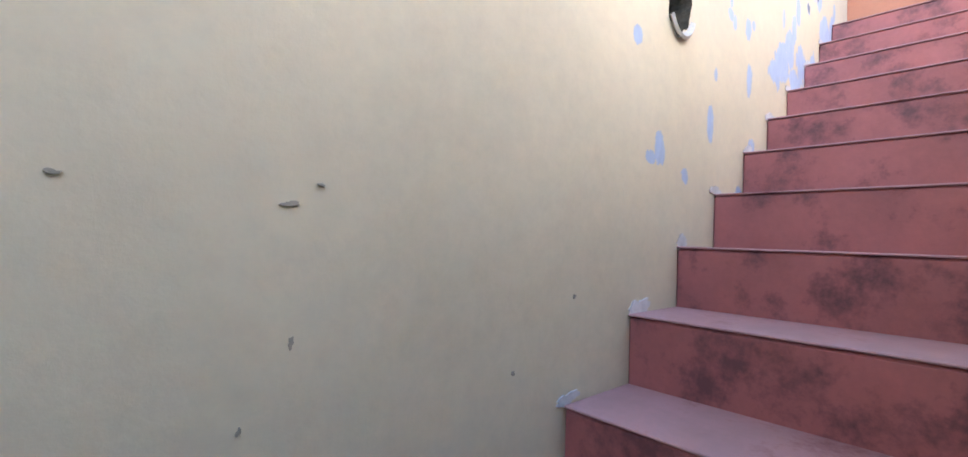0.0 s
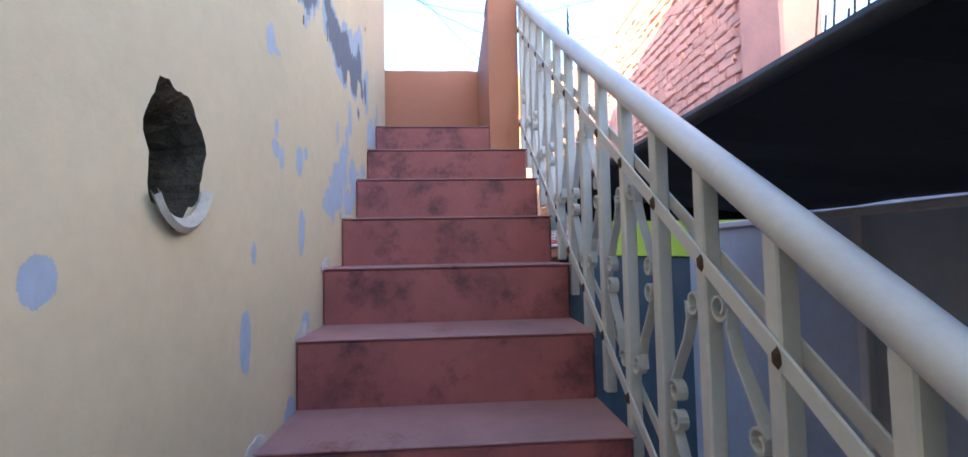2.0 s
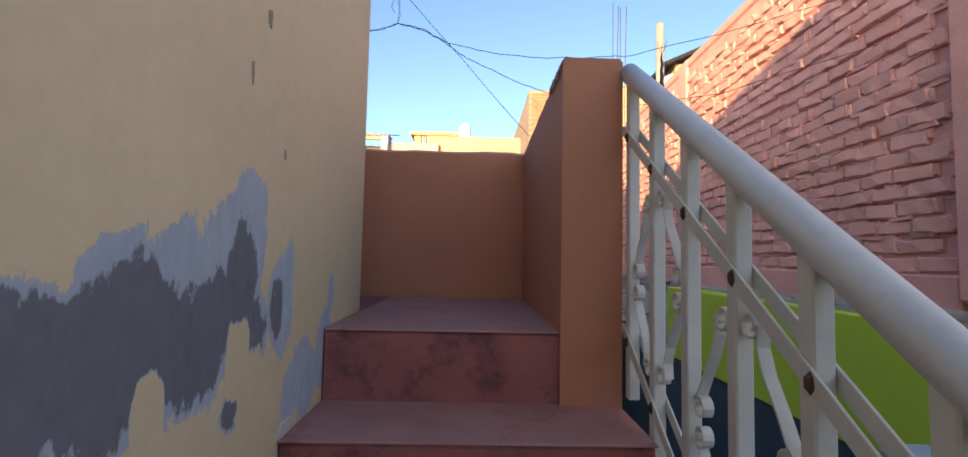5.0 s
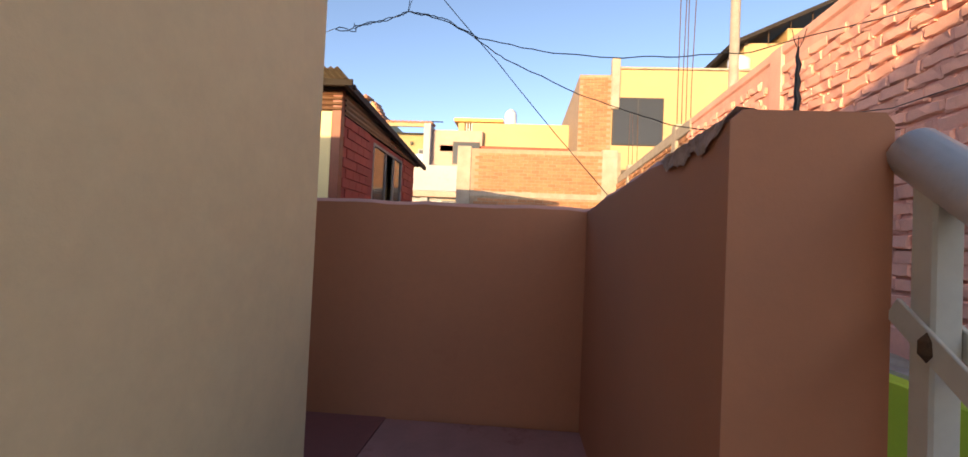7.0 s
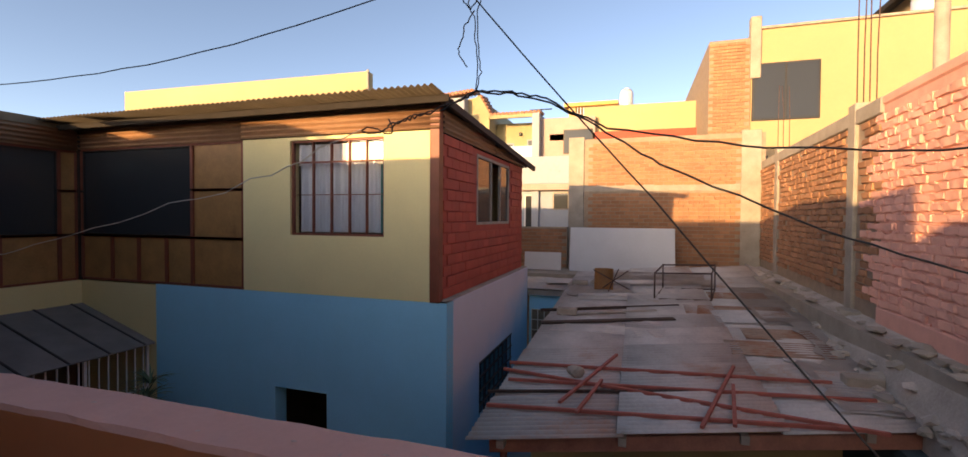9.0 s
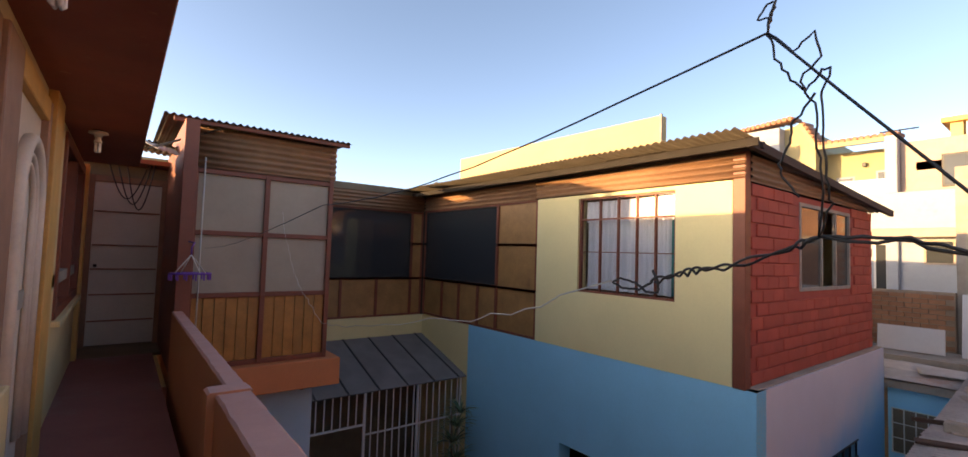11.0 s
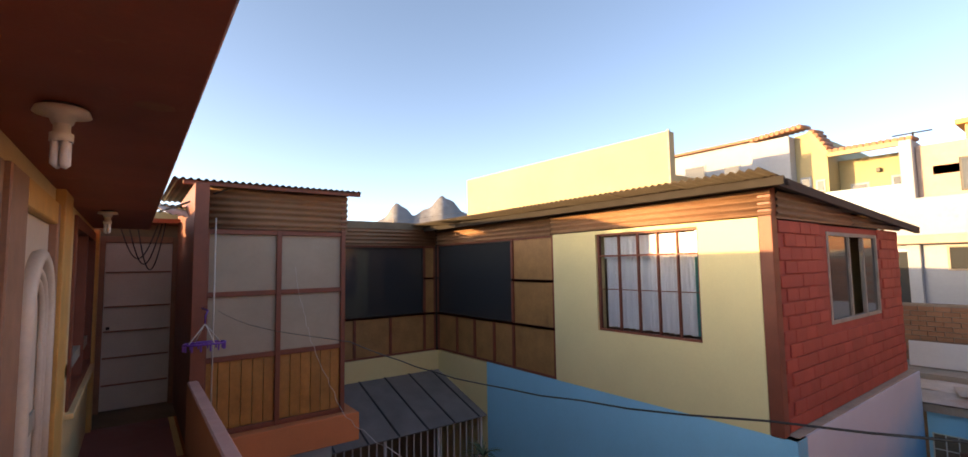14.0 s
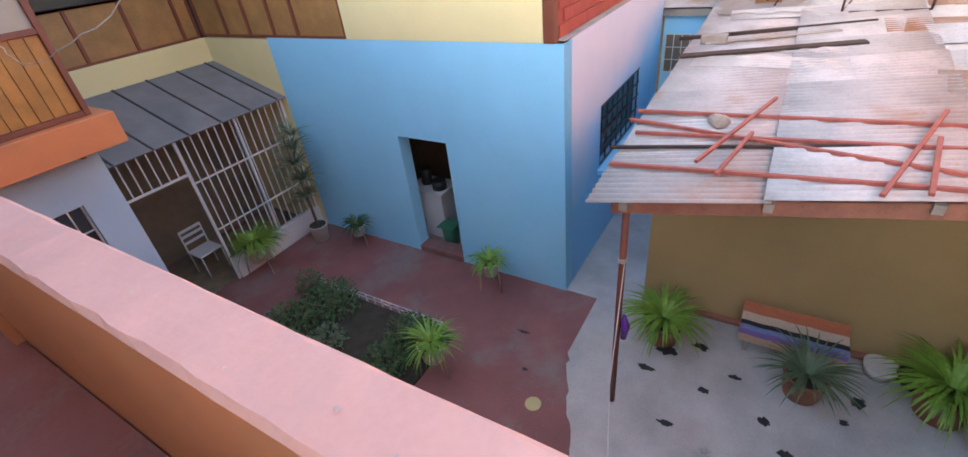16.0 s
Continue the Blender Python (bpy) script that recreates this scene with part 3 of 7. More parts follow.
structure("wall_north", boxed(-3.5, 7.05, 10.7, 10.9, G, 5.9), M_WALLY, "unseen cream wall added to stop a sunlight leak", "wall")
structure("wall_rear", boxed(-3.7, -3.5, -2.2, 12, G, 4.2), M_WALLY, "unseen cream wall added to close the yard", "wall")
structure("wall_house_back", boxed(-3.5, 4.0, 8.4, 8.6, G, 5.45), M_WALLY, "unseen cream wall added to close the rooms", "wall")
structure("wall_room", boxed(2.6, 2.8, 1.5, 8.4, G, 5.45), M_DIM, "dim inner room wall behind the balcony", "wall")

door_balcony = thing("door_1", "pale timber balcony door with an arched moulding", "door", kind="structure")
structure("wall_sill", boxed(BX - 0.2, BX + 0.045, 3.69, 4.24, LAND, 3.80, 0.008), M_WALLY, "low cream wall between window and door", "wall")
for y0, y1, z0 in ((3.70, 4.05, 3.802), (5.05, 5.15, LAND)):
    part("door_jamb", boxed(BX - 0.2, BX + 0.03, y0, y1, z0, 5.35, 0.006), M_JAMB, door_balcony, "chipped brown door jamb")
part("door_head", boxed(BX - 0.2, BX + 0.03, 4.05, 5.05, 5.22, 5.35, 0.006), M_JAMBY, door_balcony)
leaf = part("door_leaf", boxed(BX - 0.06, BX - 0.01, 4.05, 5.05, LAND + 0.01, 5.22, 0.004), M_DOORP, door_balcony, "pale worn timber door leaf")
for rad, tube, off in ((0.36, 0.035, 0.012), (0.28, 0.02, 0.006), (0.23, 0.014, 0.004)):
    bm = bmesh.new()
    bow = [(BX + off, 4.60 + rad * math.cos(a), 4.66 + rad * math.sin(a)) for a in (math.pi * i / 18 for i in range(19))]
    add_tube(bm, [(BX + off, 4.60 + rad, 3.35), *bow, (BX + off, 4.60 - rad, 3.35)], tube, 8)
    part("arch_moulding", bm, M_DOORP, leaf)
part("lock_plate", boxed(BX - 0.012, BX + 0.002, 4.12, 4.17, 4.05, 4.30, 0.003), M_BRASS, leaf, "brass lock plate")
side_win = thing("window_6", "dark glazed window beside the balcony door", "window", kind="structure")
for a in ((2.45, 2.53, 3.72, 5.35), (3.60, 3.68, 3.72, 5.35), (2.53, 3.60, 3.72, 3.80), (2.53, 3.60, 5.27, 5.35)):
    part("window_frame", boxed(BX - 0.16, BX + 0.01, a[0], a[1], a[2], a[3], 0.004), M_JAMB, side_win)
part("pane", boxed(BX - 0.09, BX - 0.082, 2.53, 3.60, 3.80, 5.27), M_DARKGL, side_win)
part("window_sill", boxed(BX - 0.02, BX + 0.05, 2.40, 3.685, 3.66, 3.715, 0.006), M_WALLY, side_win)
structure("pilaster_balcony", boxed(BX, BX + 0.05, 5.17, 5.60, LAND, 5.45, 0.004), M_JAMBY, "yellow timber pilaster on the balcony wall", "pilaster")
structure("pilaster_balcony_2", boxed(BX, BX + 0.05, 8.80, 9.0, LAND, 5.45, 0.004), M_JAMBY, "yellow timber pilaster on the balcony wall", "pilaster")
win = thing("window_1", "dark balcony window in a brown timber frame", "window", kind="structure")
for a in ((6.35, 6.47, 3.82, 5.40), (8.63, 8.75, 3.82, 5.40), (6.47, 8.63, 3.82, 3.90), (6.47, 8.63, 5.30, 5.40), (7.52, 7.58, 3.90, 5.30)):
    part("window_frame", boxed(BX - 0.18, BX + 0.02, a[0], a[1], a[2], a[3], 0.004), M_BROWN, win)
for y0, y1 in ((6.47, 7.52), (7.58, 8.63)):
    part("pane", boxed(BX - 0.10, BX - 0.092, y0, y1, 3.90, 5.30), M_DARKGL, win)
part("window_sill", boxed(BX - 0.02, BX + 0.06, 6.30, 8.79, 3.77, 3.818, 0.005), M_WALLY, win)
structure("step_door", boxed(BX, BX + 0.17, 3.7, 5.16, LAND, LAND + 0.10, 0.01), M_CONC, "worn grey cement doorstep", "step")

end_door = thing("door_2", "closed grey-white metal door with pressed lines", "door", kind="structure")
part("door_leaf", boxed(4.36, 5.14, 9.70, 9.74, LAND + 0.02, 5.33, 0.004), M_DOORW, end_door)
for z in (3.35, 3.72, 4.08, 4.42, 4.9):
    part("rib", soften(boxed(4.37, 5.13, 9.68, 9.70, z, z + 0.022), 0.004), M_JAMB, end_door)
for x0, x1, z0, z1 in ((4.29, 4.36, LAND, 5.42), (5.14, 5.21, LAND, 5.42), (4.36, 5.14, 5.33, 5.42)):
    part("door_frame", boxed(x0, x1, 9.66, 9.76, z0, z1, 0.004), M_JAMB, end_door)
part("latch", boxed(4.40, 4.44, 9.66, 9.69, 4.12, 4.16, 0.004), M_DARKM, end_door, "small dark latch")
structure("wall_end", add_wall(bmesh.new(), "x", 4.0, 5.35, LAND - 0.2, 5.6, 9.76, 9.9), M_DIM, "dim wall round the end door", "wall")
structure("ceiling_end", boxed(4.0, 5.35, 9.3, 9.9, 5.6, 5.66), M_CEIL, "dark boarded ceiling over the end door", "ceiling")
# Thin dark sheet over the red floor, painting in the shade there.
structure("floor_end", boxed(4.0, 5.35, 8.9, 9.76, LAND, LAND + 0.004), M_DIM, "dark sheet painting the floor shade before the end door", "floor")
structure("post_bay", boxed(5.20, 5.34, 7.3, 9.76, LAND, 5.9, 0.004), M_BROWN, "dark red timber partition beside the bay", "post")

parapet = thing("parapet", "terracotta balcony parapet with salmon painted top", "parapet", kind="structure")


def worn_wall(x0, x1, y0, y1, z0, za, zb, along, seed, step=0.06):
    """A masonry length with a slightly uneven top that runs from height za to zb."""
    r = random.Random(seed)
    bm = bmesh.new()
    a0, a1 = (x0, x1) if along == "x" else (y0, y1)
    n = max(2, int((a1 - a0) / step))
    rows = []
    for i in range(n + 1):
        a, top = a0 + (a1 - a0) * i / n, za + (zb - za) * i / n + r.uniform(-0.004, 0.003)
        w0, w1 = r.uniform(-0.004, 0.004), r.uniform(-0.004, 0.004)
        if along == "x":
            sect = [(a, y0, z0), (a, y0, top - 0.012), (a, y0 + 0.012 + w0, top), (a, y1 - 0.012 + w1, top), (a, y1, top - 0.012), (a, y1, z0)]
        else:
            sect = [(x0, a, z0), (x0, a, top - 0.012), (x0 + 0.012 + w0, a, top), (x1 - 0.012 + w1, a, top), (x1, a, top - 0.012), (x1, a, z0)]
        rows.append([bm.verts.new(p) for p in sect])
    for p, q in zip(rows, rows[1:]):
        for i in range(6):
            f = bm.faces.new((p[i], p[(i + 1) % 6], q[(i + 1) % 6], q[i]))
            f.material_index = 1 if i in (1, 2, 3) else 0
    bm.faces.new(rows[0])
    bm.faces.new(rows[-1][::-1])
    return bm


def parapet_part(name, *a):
    ob = part(name, worn_wall(*a), M_ORANGE, parapet)
    ob.data.materials.append(M_SALMON)
    return ob


parapet_part("parapet_wall", 5.115, 5.285, 0.43, 3.8, 2.7, PT, PT, "y", 1)
parapet_part("parapet_wall", 5.18, 5.285, 3.94, 7.3, 2.7, PT, PT, "y", 2)
parapet_part("parapet_pier", 5.08, 5.29, 3.8, 3.94, 2.7, PT + 0.01, PT + 0.01, "y", 3)
parapet_part("parapet_wall", 4.052, 5.115, 0.43, 0.60, 2.7, 3.775, PT, "x", 4)


def chipped_edge(x0, x1, seed):
    """Broken render along the inner top edge of the short parapet, laid open to rough mortar."""
    r = random.Random(seed)
    bm = bmesh.new()
    cols = []
    n = 30
    for i in range(n + 1):
        u = i / n
        x, wide = x0 + (x1 - x0) * u, math.sin(math.pi * u) ** 0.5
        zt = 3.775 - (x - 4.052) * 0.0334
        wav = noise.noise(Vector((x * 22, seed, 0)))
        top, low = wide * (0.07 + 0.03 * wav + r.uniform(-0.004, 0.004)), wide * (0.026 + 0.018 * wav + r.uniform(-0.003, 0.003))
        col = []
        for j in range(7):
            w = j / 6
            if w < 0.5:
                p = (x, 0.592 - top * (1 - 2 * w), zt + 0.003 + r.uniform(0, 0.005) * wide)
            else:
                p = (x, 0.602 + r.uniform(0, 0.006) * wide, zt - 0.010 - low * (2 * w - 1))
            col.append(bm.verts.new(p))
        cols.append(col)
    for p, q in zip(cols, cols[1:]):
        for j in range(6):
            bm.faces.new((p[j], p[j + 1], q[j + 1], q[j]))
    part("chipped_edge", bm, M_CHIP, parapet, "broken render showing grey mortar")


chipped_edge(4.058, 4.30, 1)
for i, (x, y, w, h) in enumerate([(5.19, 1.66, 0.018, 0.006), (5.20, 1.44, 0.022, 0.005), (5.17, 1.53, 0.012, 0.006), (5.22, 1.36, 0.02, 0.004), (5.21, 0.78, 0.03, 0.006), (5.19, 0.72, 0.02, 0.008), (5.17, 0.47, 0.035, 0.012), (5.20, 2.3, 0.02, 0.006), (5.16, 1.9, 0.015, 0.005)]):
    r = random.Random(40 + i)
    bm = bmesh.new()
    bm.faces.new([bm.verts.new((x + math.cos(a) * h * r.uniform(0.5, 1.2), y + math.sin(a) * w * 0.5 * r.uniform(0.5, 1.2), PT + 0.004)) for a in (6.283 * j / 16 for j in range(16))])
    part("chipped_spot", bm, M_CHIP, parapet, "pale chipped spot in the paint")

# ---- stair railing ----
RY = 0.412


def nosing(x):
    return LAND - (NOSE - x) * RISE / TREAD - 0.03 + 0.028 * max(0.0, min(1.2, 3.0 - x))


railing = thing("stair_railing", "cream painted iron stair railing with scrollwork", "railing", kind="structure")
x_lo, x_hi = -0.9, 4.05
bm = bmesh.new()
add_tube(bm, [(x_lo + (x_hi - x_lo) * i / 20, RY, nosing(x_lo + (x_hi - x_lo) * i / 20) + 0.775) for i in range(21)], 0.027, 20)
part("handrail", bm, M_PIPE, railing, "thick worn white pipe handrail")
for v in (0.61, 0.065):
    for s in (-1, 1):
        bm = bmesh.new()
        y = RY + s * 0.0175
        for xa, xb in ((x_lo, 1.8), (1.8, 3.0), (3.0, x_hi)):
            add_bar(bm, (xa, y, nosing(xa) + v), (xb, y, nosing(xb) + v), 0.005, 0.026)
        part("diagonal_bar", soften(bm, 0.001), M_IRON, railing)
bal = None
for k in range(29):
    x = 4.02 - 0.17 * k
    if bal is None:
        bal = part("baluster", boxed(-0.0145, 0.0145, -0.0145, 0.0145, -0.10, 0.76, 0.003), M_IRON, railing)
        ob = bal
    else:
        ob = new("baluster", bal.data)
        ob.parent = railing
    ob.location = (x, RY, nosing(x))
    bm = bmesh.new()
    for v in (0.61, 0.065):
        bmesh.ops.create_icosphere(bm, subdivisions=1, radius=0.010, matrix=Matrix.Translation((x + 0.015, RY - 0.018, nosing(x) + v)) @ Matrix.Diagonal((0.8, 0.8, 1.5, 1)))
        bmesh.ops.create_icosphere(bm, subdivisions=1, radius=0.010, matrix=Matrix.Translation((x - 0.015, RY + 0.02, nosing(x) + v - 0.012)) @ Matrix.Diagonal((0.8, 0.8, 1.5, 1)))
    part("weld", bm, M_RUST, railing, "dark rusty weld")


def ribbon(bm, pts, w, t):
    """A flat strip, w across y, along points (x, z)."""
    prev = None
    for i, (x, z) in enumerate(pts):
        a, b = pts[max(i - 1, 0)], pts[min(i + 1, len(pts) - 1)]
        d = Vector((b[0] - a[0], b[1] - a[1])).normalized()
        n = Vector((-d.y, d.x)) * t / 2
        ring = [bm.verts.new((x + n.x, -w / 2, z + n.y)), bm.verts.new((x + n.x, w / 2, z + n.y)), bm.verts.new((x - n.x, w / 2, z - n.y)), bm.verts.new((x - n.x, -w / 2, z - n.y))]
        if prev:
            for k in range(4):
                bm.faces.new((prev[k], prev[(k + 1) % 4], ring[(k + 1) % 4], ring[k]))
        else:
            bm.faces.new(ring)
        prev = ring
    bm.faces.new(prev[::-1])


def curl(cx, cz, r, a0, turn, n=14):
    return [(cx + math.cos(a0 + turn * i / n) * r * (0.45 + 0.55 * i / n), cz + math.sin(a0 + turn * i / n) * r * (0.45 + 0.55 * i / n)) for i in range(n + 1)]


def scroll_mesh(side, up):
    bm = bmesh.new()
    a = [(0.040, 0.50), (0.045, 0.47)]
    top = curl(0.040, 0.50, 0.024, radians(-60), radians(420))
    mid = [(0.075, 0.43), (0.105, 0.385), (0.125, 0.35)]
    low = curl(0.122, 0.325, 0.022, radians(430), radians(-400))[::-1]
    pts = top + [(0.06, 0.468)] + mid + low
    pts = [(x * side, z if up else 0.60 - z) for x, z in pts]
    ribbon(bm, pts, 0.02, 0.004)
    return bm


shared = {}
for k in range(0, 28, 2):
    x = 4.02 - 0.17 * (k + 1)
    for side in (-1, 1):
        for up in (0, 1):
            if (side, up) not in shared:
                ob = part("scroll", scroll_mesh(side, up), M_IRON, railing)
                shared[(side, up)] = ob.data
            else:
                ob = new("scroll", shared[(side, up)])
                ob.parent = railing
            ob.location = (x, RY, nosing(x) + 0.03)

# ---- passage beside the stairs ----
def pink_y(x):
    return -1.63 - 0.04 * (x - 4.6)


structure("wall_passage", boxed(-3.5, 4.82, -1.15, -0.95, G, 2.43), M_GREYBL, "blue-grey passage wall with white stains", "wall")
structure("ledge_passage", boxed(-3.5, 4.82, -0.97, -0.93, 2.40, 2.44, 0.006), M_WHITE, "thin white ledge on the passage wall", "ledge")
for x in (2.2, 3.3):
    structure("post_passage", boxed(x, x + 0.05, -0.955, -0.92, G, 2.40, 0.004), M_WHITE, "narrow white stained frame post", "post")
canopy = thing("canopy", "sagging black sheet canopy beside the stairs", "canopy")
bm = bmesh.new()
grid = []
for j in range(9):
    row = []
    for i in range(41):
        x, u = -3.4 + 7.3 * i / 40, j / 8
        row.append(bm.verts.new((x, 0.26 - 1.2 * u, 2.585 - 0.135 * u + 0.012 * math.sin(3 * x) * math.sin(math.pi * u) + 0.004 * math.sin(11 * x + 5 * u))))
    grid.append(row)
for p, q in zip(grid, grid[1:]):
    for i in range(40):
        bm.faces.new((p[i], p[i + 1], q[i + 1], q[i]))
bmesh.ops.solidify(bm, geom=list(bm.faces), thickness=0.012)
part("sheet", bm, M_DARK, canopy)
bm = bmesh.new()
add_tube(bm, [(-3.4, 0.27, 2.575), (3.9, 0.27, 2.575)], 0.018, 8)
part("edge_rod", bm, M_DARK, canopy)
part("edge_rod", soften(boxed(3.88, 3.93, -0.95, 0.28, 2.43, 2.56), 0.004), M_DARK, canopy)
structure("wall_fascia", boxed(-3.5, 4.38, -1.6, -1.28, 2.44, 2.93, 0.01), M_LILAC, "pale grey-blue painted fascia below the brick", "wall")
structure("wall_lime", boxed(4.4, 7.9, -1.62, -1.28, 2.2, 2.93, 0.008), M_LIME, "lime green painted boundary wall", "wall")
structure("wall_teal", boxed(4.83, 10.6, -1.62, -1.30, G, 2.19), M_TEAL, "dark teal wall below the green paint", "wall")
structure("wall_boundary", boxed(-3.5, 18.6, -2.25, -1.62, G, 2.9), M_CONC, "rough concrete boundary wall foot", "wall")

# ---- house across the court ----
wall_blue = structure("wall_blue", add_wall(bmesh.new(), "y", 3.40, 8.78, G, 3.05, HX, HX + 0.25, [(5.33, 6.28, G, 1.57)]), M_BLUE, "sky blue ground floor wall with a doorway", "wall")
part("threshold", boxed(HX - 0.02, HX + 0.3, 5.33, 6.28, G, G + 0.12, 0.008), M_REDFL, wall_blue, "red cement threshold")
side = structure("wall_blue_side", add_wall(bmesh.new(), "x", HX + 0.004, 15.3, G, 3.05, 3.40, 3.62, [(11.7, 13.8, 0.82, 1.82)]), M_LILACG, "side wall grading from pale lilac to blue", "wall")
structure("wall_cream_low", add_wall(bmesh.new(), "y", 8.784, 10.9, G, 3.03, HX + 0.002, HX + 0.25), M_CREAM, "pale yellow low wall beside the blue wall", "wall")
structure("wall_cream", add_wall(bmesh.new(), "y", 3.66, 6.88, 3.052, 5.42, HX - 0.004, HX + 0.2, [(4.37, 5.98, 3.94, 5.37)]), M_CREAM, "pale yellow upper wall with a curtained window", "wall")
wall_red = structure("wall_red_brick", add_wall(bmesh.new(), "x", HX + 0.14, 15.2, 3.05, 5.38, HY + 0.012, HY + 0.2, [(11.9, 14.0, 4.1, 5.3)]), M_REDMO, "red painted brick upper side wall", "wall")
# Inner surfaces and rear walls added so that the house openings stay dark.
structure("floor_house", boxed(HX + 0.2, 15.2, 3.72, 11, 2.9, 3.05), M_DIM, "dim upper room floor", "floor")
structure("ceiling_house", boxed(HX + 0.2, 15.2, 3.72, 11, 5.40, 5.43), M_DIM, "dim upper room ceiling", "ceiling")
structure("wall_house_rear", boxed(15.0, 15.2, 3.62, 11, G, 5.40), M_WALLY, "unseen far wall added to keep the blue house dark inside", "wall")
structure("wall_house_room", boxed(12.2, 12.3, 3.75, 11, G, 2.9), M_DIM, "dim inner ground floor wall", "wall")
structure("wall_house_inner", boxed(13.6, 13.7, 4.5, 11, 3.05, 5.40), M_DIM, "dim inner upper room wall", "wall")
structure("wall_house_north", boxed(HX + 0.2, 15.2, 10.9, 11.05, G, 5.42), M_DIM, "unseen rear side wall added to keep the rooms dark", "wall")
structure("post_corner", boxed(HX - 0.02, HX + 0.12, 3.51, 3.65, 3.05, 5.75, 0.006), M_BROWN, "dark red corner post of the upper floor", "post")
structure("ledge_side", boxed(HX + 0.1, 15.3, 3.42, 3.53, 3.05, 3.07, 0.006), M_CONC, "grey cement ledge under the red bricks", "ledge")

# red bricks
bl, bh = 0.30, 0.155
brick_meshes = {}


def brick(parent, mat, dims, at, rot=0.0, name="brick"):
    key = (mat.name, *[round(d, 3) for d in dims])
    if key not in brick_meshes:
        bm = bmesh.new()
        add_box(bm, -dims[0] / 2, dims[0] / 2, -dims[1] / 2, dims[1] / 2, -dims[2] / 2, dims[2] / 2)
        soften(bm, 0.006)
        me = bpy.data.meshes.new(name)
        bm.to_mesh(me)
        bm.free()
        me.materials.append(mat)
        brick_meshes[key] = me
    ob = new(name, brick_meshes[key])
    ob.parent = parent
    ob.location, ob.rotation_euler = at, (0, 0, rot)
    return ob


def red_bricks():
    r = random.Random(3)
    z, row = 3.07, 0
    while z < 5.3:
        x = HX + 0.16 + (row % 2) * bl / 2
        while x < 15.1:
            x1 = min(x + bl - 0.014, 15.15)
            if not (x1 > 11.9 and x < 14.0 and z + bh > 4.1 and z < 5.3) and x1 - x > 0.1:
                brick(wall_red, M_REDBR, (round((x1 - x) * 20) / 20 - 0.002, 0.03, bh - 0.014), ((x + x1) / 2, HY + 0.006 + r.uniform(-0.003, 0.003), z + bh / 2), r.uniform(-0.012, 0.012))
            x += bl
        z += bh
        row += 1


def framed(name, label, mat_f, axis, a0, a1, z0, z1, t0, t1, w, muls=(), rails=(), pane=None, ptd=0.5, bars=()):
    """A window: frame, mullions, rails and panes between them."""
    ob = thing(name, label, "window", kind="structure")

    def bx(a, b, c, d, e, f):
        return boxed(a, b, e, f, c, d, 0.003) if axis == "x" else boxed(e, f, a, b, c, d, 0.003)
    for a, b, c, d in ((a0, a0 + w, z0, z1), (a1 - w, a1, z0, z1), (a0 + w, a1 - w, z0, z0 + w), (a0 + w, a1 - w, z1 - w, z1)):
        part("window_frame", bx(a, b, c, d, t0, t1), mat_f, ob)
    for m in muls:
        part("mullion", bx(m - w * 0.35, m + w * 0.35, z0 + w, z1 - w, t0 + 0.004, t1 - 0.004), mat_f, ob)
    for m in rails:
        part("rail", bx(a0 + w, a1 - w, m - w * 0.35, m + w * 0.35, t0 + 0.006, t1 - 0.006), mat_f, ob)
    for m in bars:
        part("bar", bx(a0 + w, a1 - w, m - 0.006, m + 0.006, t0 + 0.01, t0 + 0.02), mat_f, ob)
    if pane:
        ed = sorted([a0 + w, *muls, a1 - w])
        tm = t0 + (t1 - t0) * ptd
        for a, b in zip(ed, ed[1:]):
            p = part("pane", bx(a, b, z0 + w, z1 - w, tm, tm + 0.004), pane, ob)
            p.visible_shadow = False
    return ob


framed("window_2", "brown framed window with sheer white curtains", M_BROWN, "y", 4.37, 5.98, 3.94, 5.37, HX + 0.03, HX + 0.09, 0.032, (4.68, 4.97, 5.28, 5.60), (5.04,), M_CLEAR, bars=(4.55,))
cur = thing("curtain", "sheer white gathered curtains on a rod", "curtain", at=(0, 0, 0))
for y0, y1, z0, z1, m, nm in ((4.52, 5.93, 3.99, 5.08, M_CURTAIN, "drape"), (4.42, 5.93, 5.0, 5.32, M_CURTAIN, "valance"), (4.42, 4.52, 3.99, 5.08, M_CURT2, "edge_drape")):
    bm = bmesh.new()
    n = int((y1 - y0) * 60)
    prev = None
    for i in range(n + 1):
        y = y0 + (y1 - y0) * i / n
        d = 0.034 * math.sin(y * 52 + 1.5 * math.sin(y * 9)) + 0.016 * math.sin(y * 23 + 1)
        col = [bm.verts.new((HX + 0.13 + d * (0.6 + 0.4 * s) + (0.01 if nm == "valance" else 0.05), y, z1 + (z0 - z1) * s)) for s in (0, 0.5, 1)]
        if prev:
            for k in range(2):
                f = bm.faces.new((prev[k], prev[k + 1], col[k + 1], col[k]))
                f.smooth = True
        prev = col
    part(nm, bm, m, cur)
bm = bmesh.new()
add_tube(bm, [(HX + 0.2, 4.38, 5.33), (HX + 0.2, 5.97, 5.33)], 0.01)
part("rod", bm, M_DARKM, cur)

